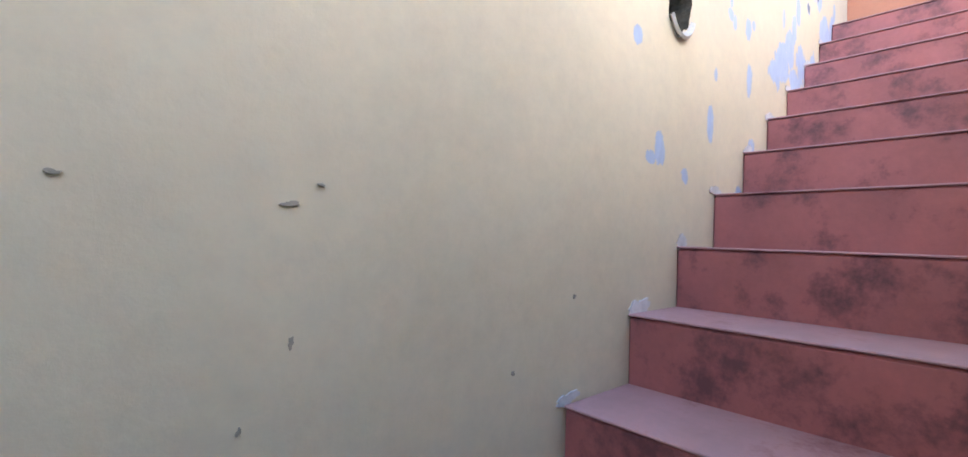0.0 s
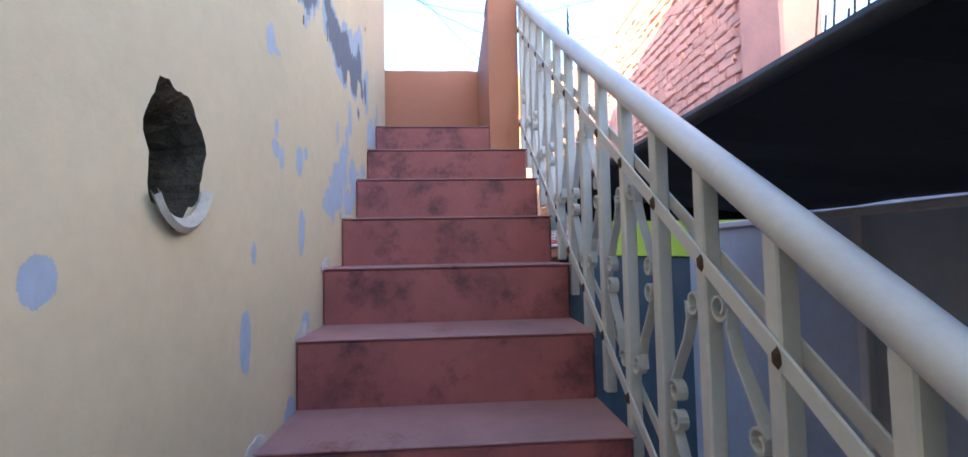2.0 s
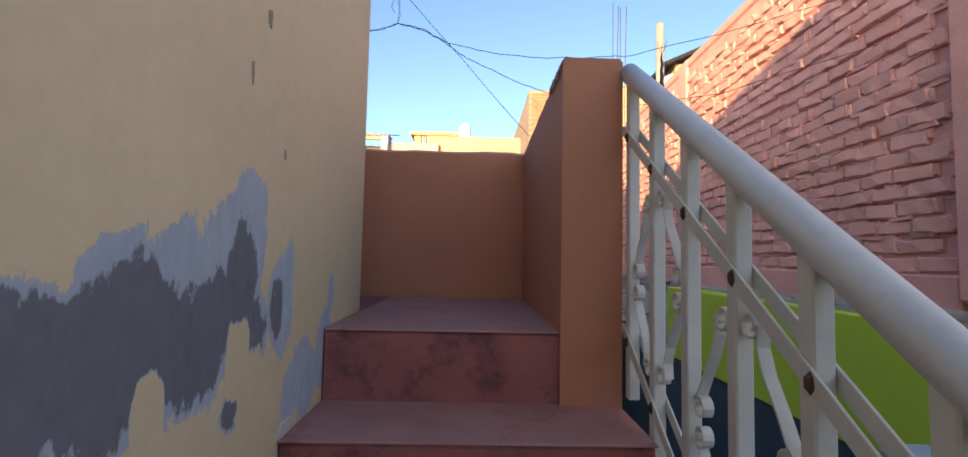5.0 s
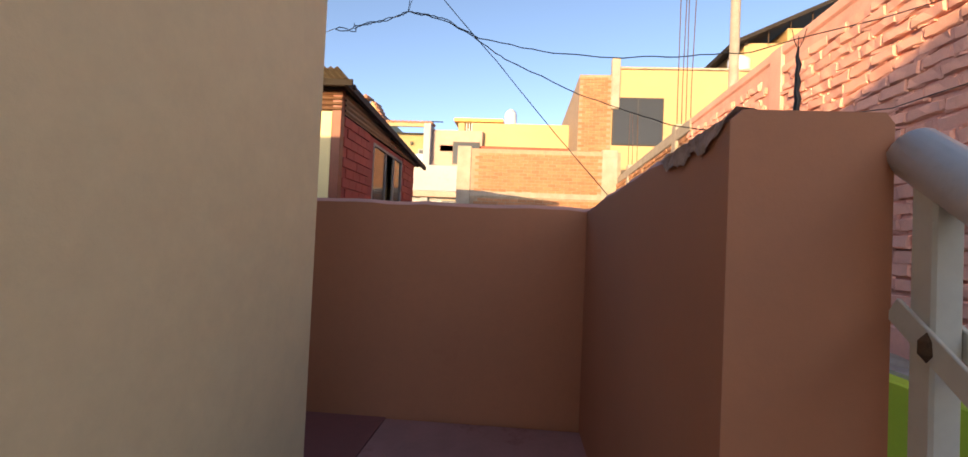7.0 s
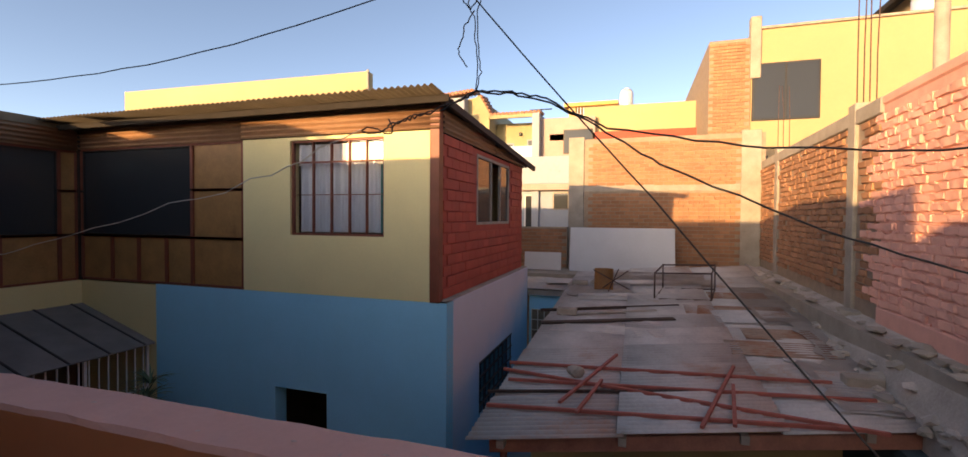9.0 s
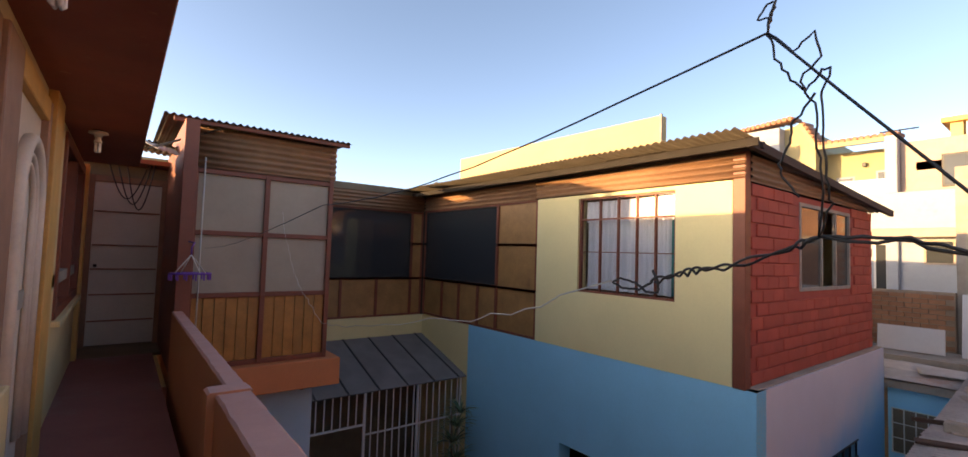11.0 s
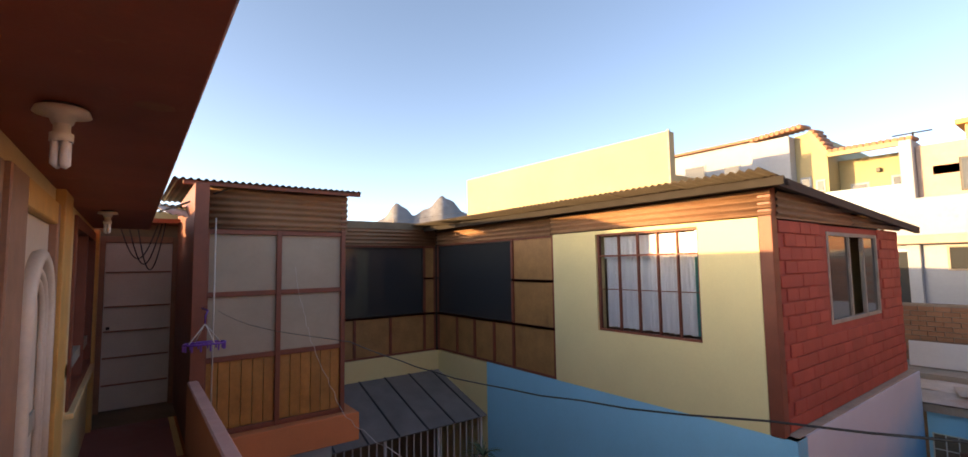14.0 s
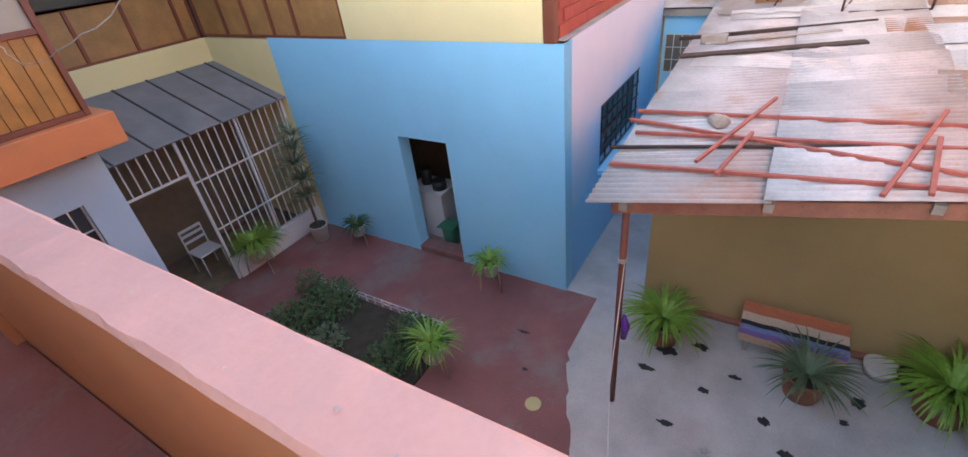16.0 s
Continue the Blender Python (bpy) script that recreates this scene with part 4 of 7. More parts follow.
framed("window_3", "open dark window in the red brick wall", M_WOODG, "x", 11.9, 14.0, 4.1, 5.3, HY + 0.0, HY + 0.06, 0.05, (12.75, 13.35), (), None)
for a, b in ((11.95, 12.73), (13.37, 13.95)):
    structure("pane_side", boxed(a, b, HY + 0.03, HY + 0.036, 4.15, 5.25), M_DARKGL, "dusty reflecting side window pane", "pane")
grille = thing("window_4", "dark blue iron grille over the side window", "window", kind="structure")
part("pane", boxed(11.7, 13.8, 3.50, 3.51, 0.82, 1.82), M_DARKGL, grille)
for i in range(8):
    x = 11.72 + i * 0.294
    part("bar", boxed(x, x + 0.02, 3.405, 3.425, 0.82, 1.82), M_DARKM, grille)
for i in range(5):
    z = 0.84 + i * 0.24
    part("cross_bar", boxed(11.7, 13.8, 3.385, 3.404, z, z + 0.02), M_DARKM, grille)
structure("sill_side", boxed(11.6, 13.9, 3.28, 3.398, 0.70, 0.80, 0.01), M_BLUE, "blue painted window sill", "sill")

# dark doorway contents
cab = thing("cabinet", "white kitchen cabinet inside the doorway", "cabinet")
part("body", boxed(10.75, 11.3, 6.0, 6.75, G, 0.25, 0.01), M_WHITE, cab)
part("worktop", boxed(10.72, 11.33, 5.97, 6.78, 0.25, 0.29, 0.006), M_WHITE, cab)
pan = thing("cooking_pots", "dark pots stacked on the white cabinet", "pots")
bm = bmesh.new()
add_tube(bm, [(10.95, 6.15, 0.29), (10.95, 6.15, 0.46)], 0.13, 16)
part("pot", bm, M_DARKM, pan)
bm = bmesh.new()
add_tube(bm, [(11.05, 6.5, 0.29), (11.05, 6.5, 0.6)], 0.1, 16)
part("pot", bm, M_DARKM, pan)
bin_ = thing("waste_bin", "green plastic bin by the doorway", "bin")
bm = bmesh.new()
add_tube(bm, [(10.68, 5.85, G), (10.68, 5.85, G + 0.42)], [0.13, 0.16], 14)
part("body", bm, M_GREEN, bin_)
part("rim", boxed(10.5, 10.86, 5.67, 6.03, G + 0.42, G + 0.44, 0.01), M_GREEN, bin_)

# panelled wall beside the cream wall, and the recess
def panel_wall(name, label, axis, t, sgn, a_edges, z_edges, windows, mat):
    """Panels in a grid of dark timber; t is the face, sgn the side that it looks to."""
    ob = thing(name, label, "wall", kind="structure")
    lo, hi = min(a_edges[0][0], a_edges[0][-1]), max(a_edges[0][-1], a_edges[0][0])

    def bx(a, b, c, d, e, f, bev=0.004):
        e, f = sorted((t + sgn * e, t + sgn * f))
        return boxed(a, b, e, f, c, d, bev) if axis == "x" else boxed(e, f, a, b, c, d, bev)
    for (z0, z1), edges in zip(z_edges, a_edges):
        for a, b in zip(edges, edges[1:]):
            w = [v for v in windows if v[0] <= a + 1e-6 and v[1] >= b - 1e-6 and v[2] <= z0 + 1e-6 and v[3] >= z1 - 1e-6]
            if not w:
                part("panel", bx(a + 0.004, b - 0.004, z0, z1, -0.06, -0.035, 0.002), mat, ob)
        for a in edges:
            if not any(v[0] < a < v[1] and v[2] <= z0 + 1e-6 and v[3] >= z1 - 1e-6 for v in windows):
                part("stile", bx(a - 0.028, a + 0.028, z0 + 0.02, z1 - 0.02, -0.07, 0.0), M_BROWN, ob)
        for z in (z0, z1):
            for a, b in zip(edges, edges[1:]):
                if not any(v[0] <= a + 1e-6 and v[1] >= b - 1e-6 and v[2] < z - 0.01 < v[3] - 0.02 and v[2] < z + 0.01 for v in windows):
                    part("rail", bx(a, b, z - 0.02, z + 0.02, -0.07, -0.005), M_BROWN, ob)
    for a, b, c, d in windows:
        part("pane", bx(a + 0.02, b - 0.02, c + 0.02, d - 0.02, -0.06, -0.05, 0), M_DARKGL, ob, "dark reflecting window glass")
        for e in ((a + 0.028, a + 0.045, c, d), (b - 0.045, b - 0.028, c, d), (a + 0.045, b - 0.045, c + 0.02, c + 0.037), (a + 0.045, b - 0.045, d - 0.037, d - 0.02)):
            part("window_frame", bx(*e, -0.05, -0.02, 0.002), M_DARKM, ob)
    return ob


panel_wall("wall_panels", "brown plywood panels and dark glass in timber frames", "y", HX, -1, [[6.90, 7.97, 8.55, 9.2, 9.85, 10.62], [6.90, 7.97, 10.62], [6.90, 7.97, 10.62]], [(3.07, 3.86), (3.86, 4.65), (4.65, 5.40)], [(7.97, 10.62, 3.86, 4.65 + 0.75)], M_PLY)
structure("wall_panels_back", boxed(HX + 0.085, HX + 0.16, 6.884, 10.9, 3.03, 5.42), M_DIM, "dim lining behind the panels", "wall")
panel_wall("wall_recess", "brown boarded recess wall with dark glass", "x", 10.68, -1, [[7.1, 7.7, 8.35, 9.15, 9.98, 10.26], [7.1, 8.0, 9.98, 10.26], [7.1, 8.0, 9.98, 10.26]], [(3.05, 3.86), (3.86, 4.65), (4.65, 5.36)], [(8.0, 9.98, 3.86, 5.36)], M_PLY)
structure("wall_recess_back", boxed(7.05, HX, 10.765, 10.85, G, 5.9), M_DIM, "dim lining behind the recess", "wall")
structure("wall_recess_low", boxed(7.05, HX, 10.62, 10.76, 2.4, 3.03, 0.004), M_CREAM, "pale yellow band under the recess windows", "wall")


def band(name, axis, a0, a1, z0, z1, t, label):
    """Corrugated sheet standing on edge, its waves lying level."""
    bm = bmesh.new()
    if axis == "y":
        add_corrugated(bm, (t, a0, z0), (0, a1 - a0, 0), (0, 0, z1 - z0), 0.022, 0.078)
    else:
        add_corrugated(bm, (a0, t, z0), (a1 - a0, 0, 0), (0, 0, z1 - z0), 0.022, 0.078)
    return structure(name, bm, M_BANDC, label, "cladding")


band("cladding_front", "y", 3.5, 6.9, 5.43, 5.72, HX - 0.03, "brown corrugated band above the window")
band("cladding_panels", "y", 6.9, 10.65, 5.41, 5.74, HX - 0.01, "brown corrugated band above the panels")
band("cladding_recess", "x", 7.05, HX - 0.03, 5.38, 5.74, 10.64, "brown corrugated band above the recess")
bm = bmesh.new()
for i in range(2):
    add_corrugated(bm, (HX + 0.1 + i * 2.45, HY - 0.02, 5.40), (2.5, 0, -0.0), (0, 0, 0.30 - 0.13 * i), 0.02, 0.078)
structure("cladding_side", bm, M_BANDC, "brown corrugated gable strip over the red bricks", "cladding")
# Black strip put in for the eaves' shade; the beams behind are darkened too.
structure("eaves_board", boxed(9.955, 9.985, 3.25, 10.7, 5.71, 5.80, 0.003), M_NEAR_BLACK, "black strip painting the shade under the roof sheets", "beam")
structure("beam_front", boxed(HX - 0.08, HX - 0.02, 3.3, 10.7, 5.73, 5.80, 0.004), M_BEAMD, "timber eaves beam darkened for the overhang shade", "beam")
bm = bmesh.new()
add_bar(bm, (9.98, 3.36, 5.77), (15.75, 3.36, 5.42), 0.06, 0.10)
structure("beam_side", bm, M_BEAMD, "timber barge board darkened for the overhang shade", "beam")
# Backing block added to close a slit where sun came through the corner.
structure("wall_corner_fill", boxed(HX - 0.02, HX + 0.35, 10.63, 10.95, G, 5.74), M_BEAMD, "fill added behind the panels to stop a light slit", "wall")
roof = thing("roof_house", "dark corrugated sheet roof over the upper floor", "roof", kind="structure")
for i in range(8):
    bm = bmesh.new()
    y0 = 3.34 + i * 0.95
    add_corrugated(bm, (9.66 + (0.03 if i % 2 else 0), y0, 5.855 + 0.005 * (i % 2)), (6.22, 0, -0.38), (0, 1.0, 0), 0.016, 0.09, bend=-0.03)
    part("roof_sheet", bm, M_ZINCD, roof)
for i in range(9):
    y = 3.4 + i * 0.9
    bm = bmesh.new()
    add_bar(bm, (10.30, y, 5.76), (15.5, y, 5.45), 0.05, 0.06)
    part("rafter", bm, M_BROWN, roof)

# bay over the court
bay = thing("wall_bay", "timber bay with dusty glass and varnished boards", "wall", kind="structure")
BY = 7.74
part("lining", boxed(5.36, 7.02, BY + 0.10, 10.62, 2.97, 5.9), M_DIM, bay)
for x in (5.34, 6.16, 7.0):
    part("post", boxed(x, x + 0.06, BY - 0.01, BY + 0.1, 2.97, 5.42 if x < 7 else 5.9, 0.004), M_BROWN, bay)
for z in (2.97, 3.83, 4.60, 5.36):
    for x0, x1 in ((5.40, 6.16), (6.22, 7.0)):
        part("rail", boxed(x0, x1, BY, BY + 0.1, z, z + 0.06, 0.004), M_BROWN, bay)
for x0, x1 in ((5.40, 6.16), (6.22, 7.0)):
    for z0, z1 in ((3.89, 4.60), (4.66, 5.36)):
        part("pane", boxed(x0, x1, BY + 0.04, BY + 0.046, z0, z1), M_FROST, bay, "dusty grey glass pane")
    n = 6
    w = (x1 - x0) / n
    for i in range(n):
        part("board", boxed(x0 + i * w + 0.002, x0 + (i + 1) * w - 0.004, BY + 0.03, BY + 0.05, 3.03, 3.83, 0.004), M_SLAT, bay)
part("side_boards", boxed(7.02, 7.05, BY + 0.1, 10.62, 2.97, 5.9), M_PLY, bay)
band("cladding_bay", "x", 5.30, 7.08, 5.43, 5.92, BY - 0.012, "brown corrugated band over the bay glass")
bm = bmesh.new()
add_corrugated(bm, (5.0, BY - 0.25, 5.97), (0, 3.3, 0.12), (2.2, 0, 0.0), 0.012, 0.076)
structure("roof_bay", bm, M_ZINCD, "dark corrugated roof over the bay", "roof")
structure("beam_bay", boxed(5.1, 7.2, BY - 0.2, BY - 0.16, 5.91, 5.96, 0.004), M_BROWN, "dark timber edge under the bay roof", "beam")
structure("slab_bay", boxed(5.27, 7.22, BY - 0.14, 10.62, 2.60, 2.965, 0.008), M_PEACH, "orange painted slab edge under the bay", "slab")
ub = structure("wall_under_bay", add_wall(bmesh.new(), "x", 5.0, 7.05, G, 2.6, 8.2, 8.4, [(5.95, 6.62, 1.2, 1.92)]), M_PALEBL, "pale blue ground floor wall under the bay", "wall")
structure("wall_under_side", boxed(6.85, 7.05, 8.404, 10.6, G, 2.6), M_PALEBL, "pale blue return wall beside the porch", "wall")
framed("window_5", "small white barred window in the pale blue wall", M_WHITE, "x", 5.95, 6.62, 1.2, 1.92, 8.26, 8.30, 0.025, (6.12, 6.28, 6.45), (1.56,), M_DARKGL)
part("pipe_stub", boxed(6.78, 6.84, 7.9, 8.2, 2.5, 2.6, 0.01), M_BROWN, ub, "brown beam end")
structure("wall_court_west", boxed(5.10, 5.26, 0.6, 8.2, G, 2.7), M_ORANGE, "terracotta wall below the balcony", "wall")

# porch with lean-to roof and grille
porch = thing("roof_annex", "grey lean-to felt roof with seams over the porch", "roof", kind="structure")
bm = bmesh.new()
add_bar(bm, (8.66, 8.80, 2.03), (8.66, 10.62, 2.60), 3.24, 0.02)
part("felt_sheet", bm, M_ANNEX, porch)
for i in range(6):
    x = 7.3 + i * 0.56
    bm = bmesh.new()
    add_bar(bm, (x, 8.80, 2.047), (x, 10.62, 2.617), 0.03, 0.012)
    part("seam", bm, M_DARKM, porch)
grill = thing("porch_grille", "white painted iron porch grille with an open doorway", "grille", kind="structure")
GY = 8.95
part("base_wall", boxed(8.25, HX, GY - 0.06, GY + 0.08, G, G + 0.42, 0.01), M_WHITE, grill, "low white wall under the grille")
for x in (7.2, 8.2, 9.25, 10.22):
    part("post", boxed(x, x + 0.045, GY - 0.02, GY + 0.02, G if x < 8.25 else G + 0.42, 2.0, 0.003), M_WHITE, grill)
for z in (0.35, 1.25):
    part("cross_bar", boxed(8.245, 10.22, GY - 0.026, GY - 0.021, z, z + 0.035, 0.002), M_WHITE, grill)
part("cross_bar", boxed(7.245, 8.2, GY - 0.02, GY + 0.01, 1.42, 1.455, 0.002), M_WHITE, grill)
for i in range(21):
    x = 7.36 + i * 0.14
    if any(abs(x - p - 0.02) < 0.05 for p in (8.2, 9.25)):
        continue
    z0 = 1.455 if x < 8.2 else G + 0.42
    part("bar", boxed(x, x + 0.018, GY - 0.012, GY + 0.006, z0, 2.0), M_WHITE, grill)
structure("floor_porch", boxed(7.05, HX, 9.0, 10.6, G, G + 0.008), M_TILEF, "brown tiled porch floor", "floor")
chair = thing("chair", "white metal chair on the porch", "chair")
for dx in (0, 0.4):
    for dy in (0, 0.4):
        bm = bmesh.new()
        add_tube(bm, [(8.0 + dx, 9.5 + dy, G + 0.008), (8.0 + dx, 9.5 + dy, G + (0.45 if dy == 0 else 0.9))], 0.014)
        part("leg", bm, M_WHITE, chair)
part("seat", boxed(7.98, 8.42, 9.48, 9.92, G + 0.45, G + 0.48, 0.01), M_WHITE, chair)
for z in (0.62, 0.75, 0.86):
    part("back_slat", boxed(8.0, 8.4, 9.88, 9.91, G + z, G + z + 0.05, 0.005), M_WHITE, chair)

# ---- shed beside the boundary wall ----
def roof_z(x, y):
    return 2.2 + 0.068 * (x - 8.4) + 0.03 * (2.35 - y)


SKEW = 0.27
shed_roof = thing("roof_shed", "weathered grey corrugated shed roof with rust", "roof", kind="structure")
r = random.Random(11)
for j in range(11):
    x0 = 8.38 + j * 0.78
    if x0 > 17.6:
        break
    for i in range(3):
        y0, y1 = -1.78 + i * 1.41, -1.78 + (i + 1) * 1.41 + 0.06
        y1 = min(y1, 2.42)
        xe = 0.86 if j < 11 else 0.5
        dz = 0.022 * (i % 2) + r.uniform(0, 0.014)
        bm = bmesh.new()
        xa, xb = x0 + SKEW * (2.35 - y0), x0 + SKEW * (2.35 - y1)
        o = Vector((xa, y0, roof_z(xa, y0) + dz - 0.008))
        al = Vector((xb, y1, roof_z(xb, y1) + dz - 0.008)) - o
        ac = Vector((xa + xe, y0, roof_z(xa + xe, y0) + dz + 0.012)) - o
        yaw = r.uniform(-0.012, 0.012)
        al.rotate(Euler((0, 0, yaw)))
        ac.rotate(Euler((0, 0, yaw)))
        add_corrugated(bm, o, al, ac, 0.021, 0.086)
        part("roof_sheet", bm, M_ZINC, shed_roof)
for i, (x, y, lx, ly) in enumerate([(11.6, 1.4, 0.35, 1.7), (12.2, 1.5, 0.22, 1.9), (13.9, 1.3, 0.5, 1.5), (14.6, 1.7, 0.5, 0.9), (15.3, 1.0, 0.5, 1.6), (9.6, -1.2, 1.0, 0.7), (10.9, -1.1, 0.9, 0.6), (12.6, -0.9, 0.7, 1.2), (14.4, 0.6, 0.4, 1.3)]):
    bm = bmesh.new()
    a = r.uniform(-0.12, 0.12)
    o = Vector((x, y - ly / 2, roof_z(x, y - ly / 2) + 0.03))
    al = Vector((0, ly, -0.03 * ly))
    ac = Vector((lx, 0, 0.068 * lx + 0.015))
    al.rotate(Euler((0, 0, a)))
    ac.rotate(Euler((0, 0, a)))
    add_corrugated(bm, o, al, ac, 0.008, 0.076, bend=0.01)
    part("loose_sheet", bm, M_ZINC if i % 2 else M_SHEETP, shed_roof, "loose dusty sheet")
bm = bmesh.new()
add_bar(bm, (8.56, 2.25, 2.09), (9.52, -1.55, 2.27), 0.06, 0.14)
part("fascia", soften(bm, 0.006), M_FASC, shed_roof, "faded red timber fascia")
for y in (2.12, 1.05, 0.0, -1.05):
    bm = bmesh.new()
    xs = 8.40 + SKEW * (2.35 - y)
    add_bar(bm, (xs, y, roof_z(xs, y) - 0.065), (10.7, y, roof_z(10.7, y) - 0.065), 0.07, 0.08)
    part("rafter", bm, M_WOODG, shed_roof, "pale timber rafter end")
structure("wall_shed", boxed(10.6, 10.7, -1.62, 2.28, G, 2.36), M_OCHRE, "ochre rendered shed wall", "wall")
structure("wall_shed_side", boxed(10.7, 17.5, 2.1, 2.25, G, 2.3), M_BLUE, "blue painted shed side wall", "wall")
structure("beam_shed_foot", boxed(10.52, 10.6, -1.6, 2.28, G, G + 0.07, 0.008), M_FASC, "red timber strip at the shed wall foot", "trim")
post = thing("shed_post", "slim red-brown shed post with wire tied round", "post")
bm = bmesh.new()
add_tube(bm, [(8.64, 2.14, G), (8.62, 2.13, 0.8), (8.60, 2.12, 2.04)], 0.035, 8)
part("pole", bm, M_BROWN, post)
bm = bmesh.new()
add_tube(bm, [(8.61 + math.cos(a) * 0.042, 2.125 + math.sin(a) * 0.042, 1.45 + 0.002 * i) for i, a in enumerate(0.7 * k for k in range(28))], 0.004, 5)
part("tie_wire", bm, M_WIRE, post)

# planks, blocks and patches left on the shed roof
def roof_bar(label, a, b, w, h, mat, lift=0.045):
    ob = thing("plank", label, "plank", "planks on the roof")
    bm = bmesh.new()
    add_bar(bm, (*a, roof_z(*a) + lift), (*b, roof_z(*b) + lift), w, h)
    part("board", soften(bm, 0.004), mat, ob)


roof_bar("dark weathered pole lying on the shed roof", (12.84, 2.6), (13.5, 0.2), 0.05, 0.05, M_BEAMD)
roof_bar("dark plank lying along the shed roof", (12.05, 2.43), (12.6, 0.34), 0.16, 0.03, M_BEAMD)
roof_bar("grey plank beside the dark pole", (12.6, 2.2), (13.1, 0.6), 0.10, 0.025, M_WOODG)
roof_bar("charred lath between the steel frames", (9.3, 2.5), (9.75, 0.4), 0.035, 0.03, M_BEAMD)
for x, y, lab in ((12.7, 2.1, "grey block weighing down the roof"), (10.3, -1.35, "broken block at the roof edge"), (15.2, 2.15, "small block by the roof scraps")):
    ob = thing("block", lab, "block", "blocks on the roof")
    part("body", soften(boxed(x - 0.09, x + 0.09, y - 0.17, y + 0.17, roof_z(x, y) + 0.02, roof_z(x, y) + 0.14), 0.012), M_CONC, ob)
for i, (x, y, lx, ly) in enumerate([(11.05, -0.85, 0.55, 1.25), (13.0, -0.65, 0.6, 1.55), (11.75, -1.0, 0.5, 0.9), (14.2, -0.9, 0.5, 1.0)]):
    bm = bmesh.new()
    o = Vector((x, y - ly / 2, roof_z(x, y - ly / 2) + 0.035))
    add_corrugated(bm, o, Vector((0.02, ly, -0.03 * ly)), Vector((lx, 0, 0.068 * lx)), 0.018, 0.086)
    part("rusted_sheet", bm, M_RUSTS, shed_roof, "rust-red corrugated sheet")


def torn_sheet(x0, x1, y0, y1, seed, mat):
    """A flat dusty sheet with a ragged, slightly lifted edge."""
    r = random.Random(seed)
    bm = bmesh.new()
    rows = []
    for i in range(9):
        row = []
        for j in range(9):
            u, v = i / 8, j / 8
            e = 0.07 if i in (0, 8) or j in (0, 8) else 0.0
            x, y = x0 + (x1 - x0) * u + r.uniform(-e, e), y0 + (y1 - y0) * v + r.uniform(-e, e)
            row.append(bm.verts.new((x, y, roof_z(x, y) + 0.045 + (0.03 if e else 0.0) * r.random())))
        rows.append(row)
    for p, q in zip(rows, rows[1:]):
        for j in range(8):
            bm.faces.new((p[j], p[j + 1], q[j + 1], q[j]))
    bmesh.ops.solidify(bm, geom=list(bm.faces), thickness=0.008)
    part("torn_sheet", bm, mat, shed_roof, "ragged dusty felt sheet")


torn_sheet(9.6, 10.9, -1.75, -0.95, 1, M_SHEETP)
torn_sheet(10.8, 12.6, -1.85, -1.25, 2, M_SHEETP)
torn_sheet(12.6, 15.2, -1.9, -0.9, 3, M_SKIRT)
torn_sheet(14.0, 15.4, 1.0, 2.3, 4, M_SHEETP)
torn_sheet(15.2, 16.8, -0.6, 1.9, 5, M_SKIRT)

# red steel frames left on the shed roof
def rod_frame(label, legs, rungs):
    ob = thing("steel_frame", label, "steel frame", group="steel frames on the roof")
    for a, b in legs:
        za, zb = roof_z(*a) + 0.06, roof_z(*b) + 0.06
        bm = bmesh.new()
        add_bar(bm, (*a, za), (*b, zb), 0.035, 0.035)
        part("long_bar", soften(bm, 0.003), M_REDROD, ob)
    for a, b in rungs:
        bm = bmesh.new()
        add_bar(bm, (*a, roof_z(*a) + 0.092), (*b, roof_z(*b) + 0.10), 0.035, 0.03)
        part("cross_bar", soften(bm, 0.003), M_REDROD, ob)
    return ob


rod_frame("red steel frame lying on the shed roof", [((10.16, 2.47), (10.25, -1.06)), ((9.93, 2.49), (9.16, -1.12))], [((10.6, 1.17), (9.08, 1.67)), ((10.45, -0.15), (8.86, 0.38))])
rod_frame("bent red steel frame lying on the shed roof", [((9.63, 2.35), (9.86, -1.3)), ((8.95, 2.4), (9.2, -0.95))], [((9.75, 1.3), (8.9, 1.48)), ((9.9, -0.05), (8.95, 0.1))])
stone = thing("stone", "rounded grey stone on the shed roof", "stone")
bm = bmesh.new()
bmesh.ops.create_icosphere(bm, subdivisions=2, radius=0.09, matrix=Matrix.Translation((10.0, 1.62, roof_z(10, 1.62) + 0.07)) @ Matrix.Diagonal((1, 1.1, 0.8, 1)))
for v in bm.verts:
    v.co += v.normal * 0.015 * math.sin(v.co.x * 40 + v.co.y * 31)
part("body", bm, M_CONC, stone)

# broken chair, wooden seat and boards further back on the roof
cage = thing("broken_chair", "rusty bare steel chair frame lying on the roof", "chair")
for z in (0, 0.5):
    for a, b in (((14.0, 0.6), (14.0, -0.4)), ((14.0, -0.4), (15.0, -0.6)), ((15.0, -0.6), (15.0, 0.4)), ((15.0, 0.4), (14.0, 0.6))):
        bm = bmesh.new()
        add_tube(bm, [(*a, roof_z(*a) + 0.04 + z), (*b, roof_z(*b) + 0.04 + z)], 0.016, 6)
        part("rail", bm, M_REBAR, cage)
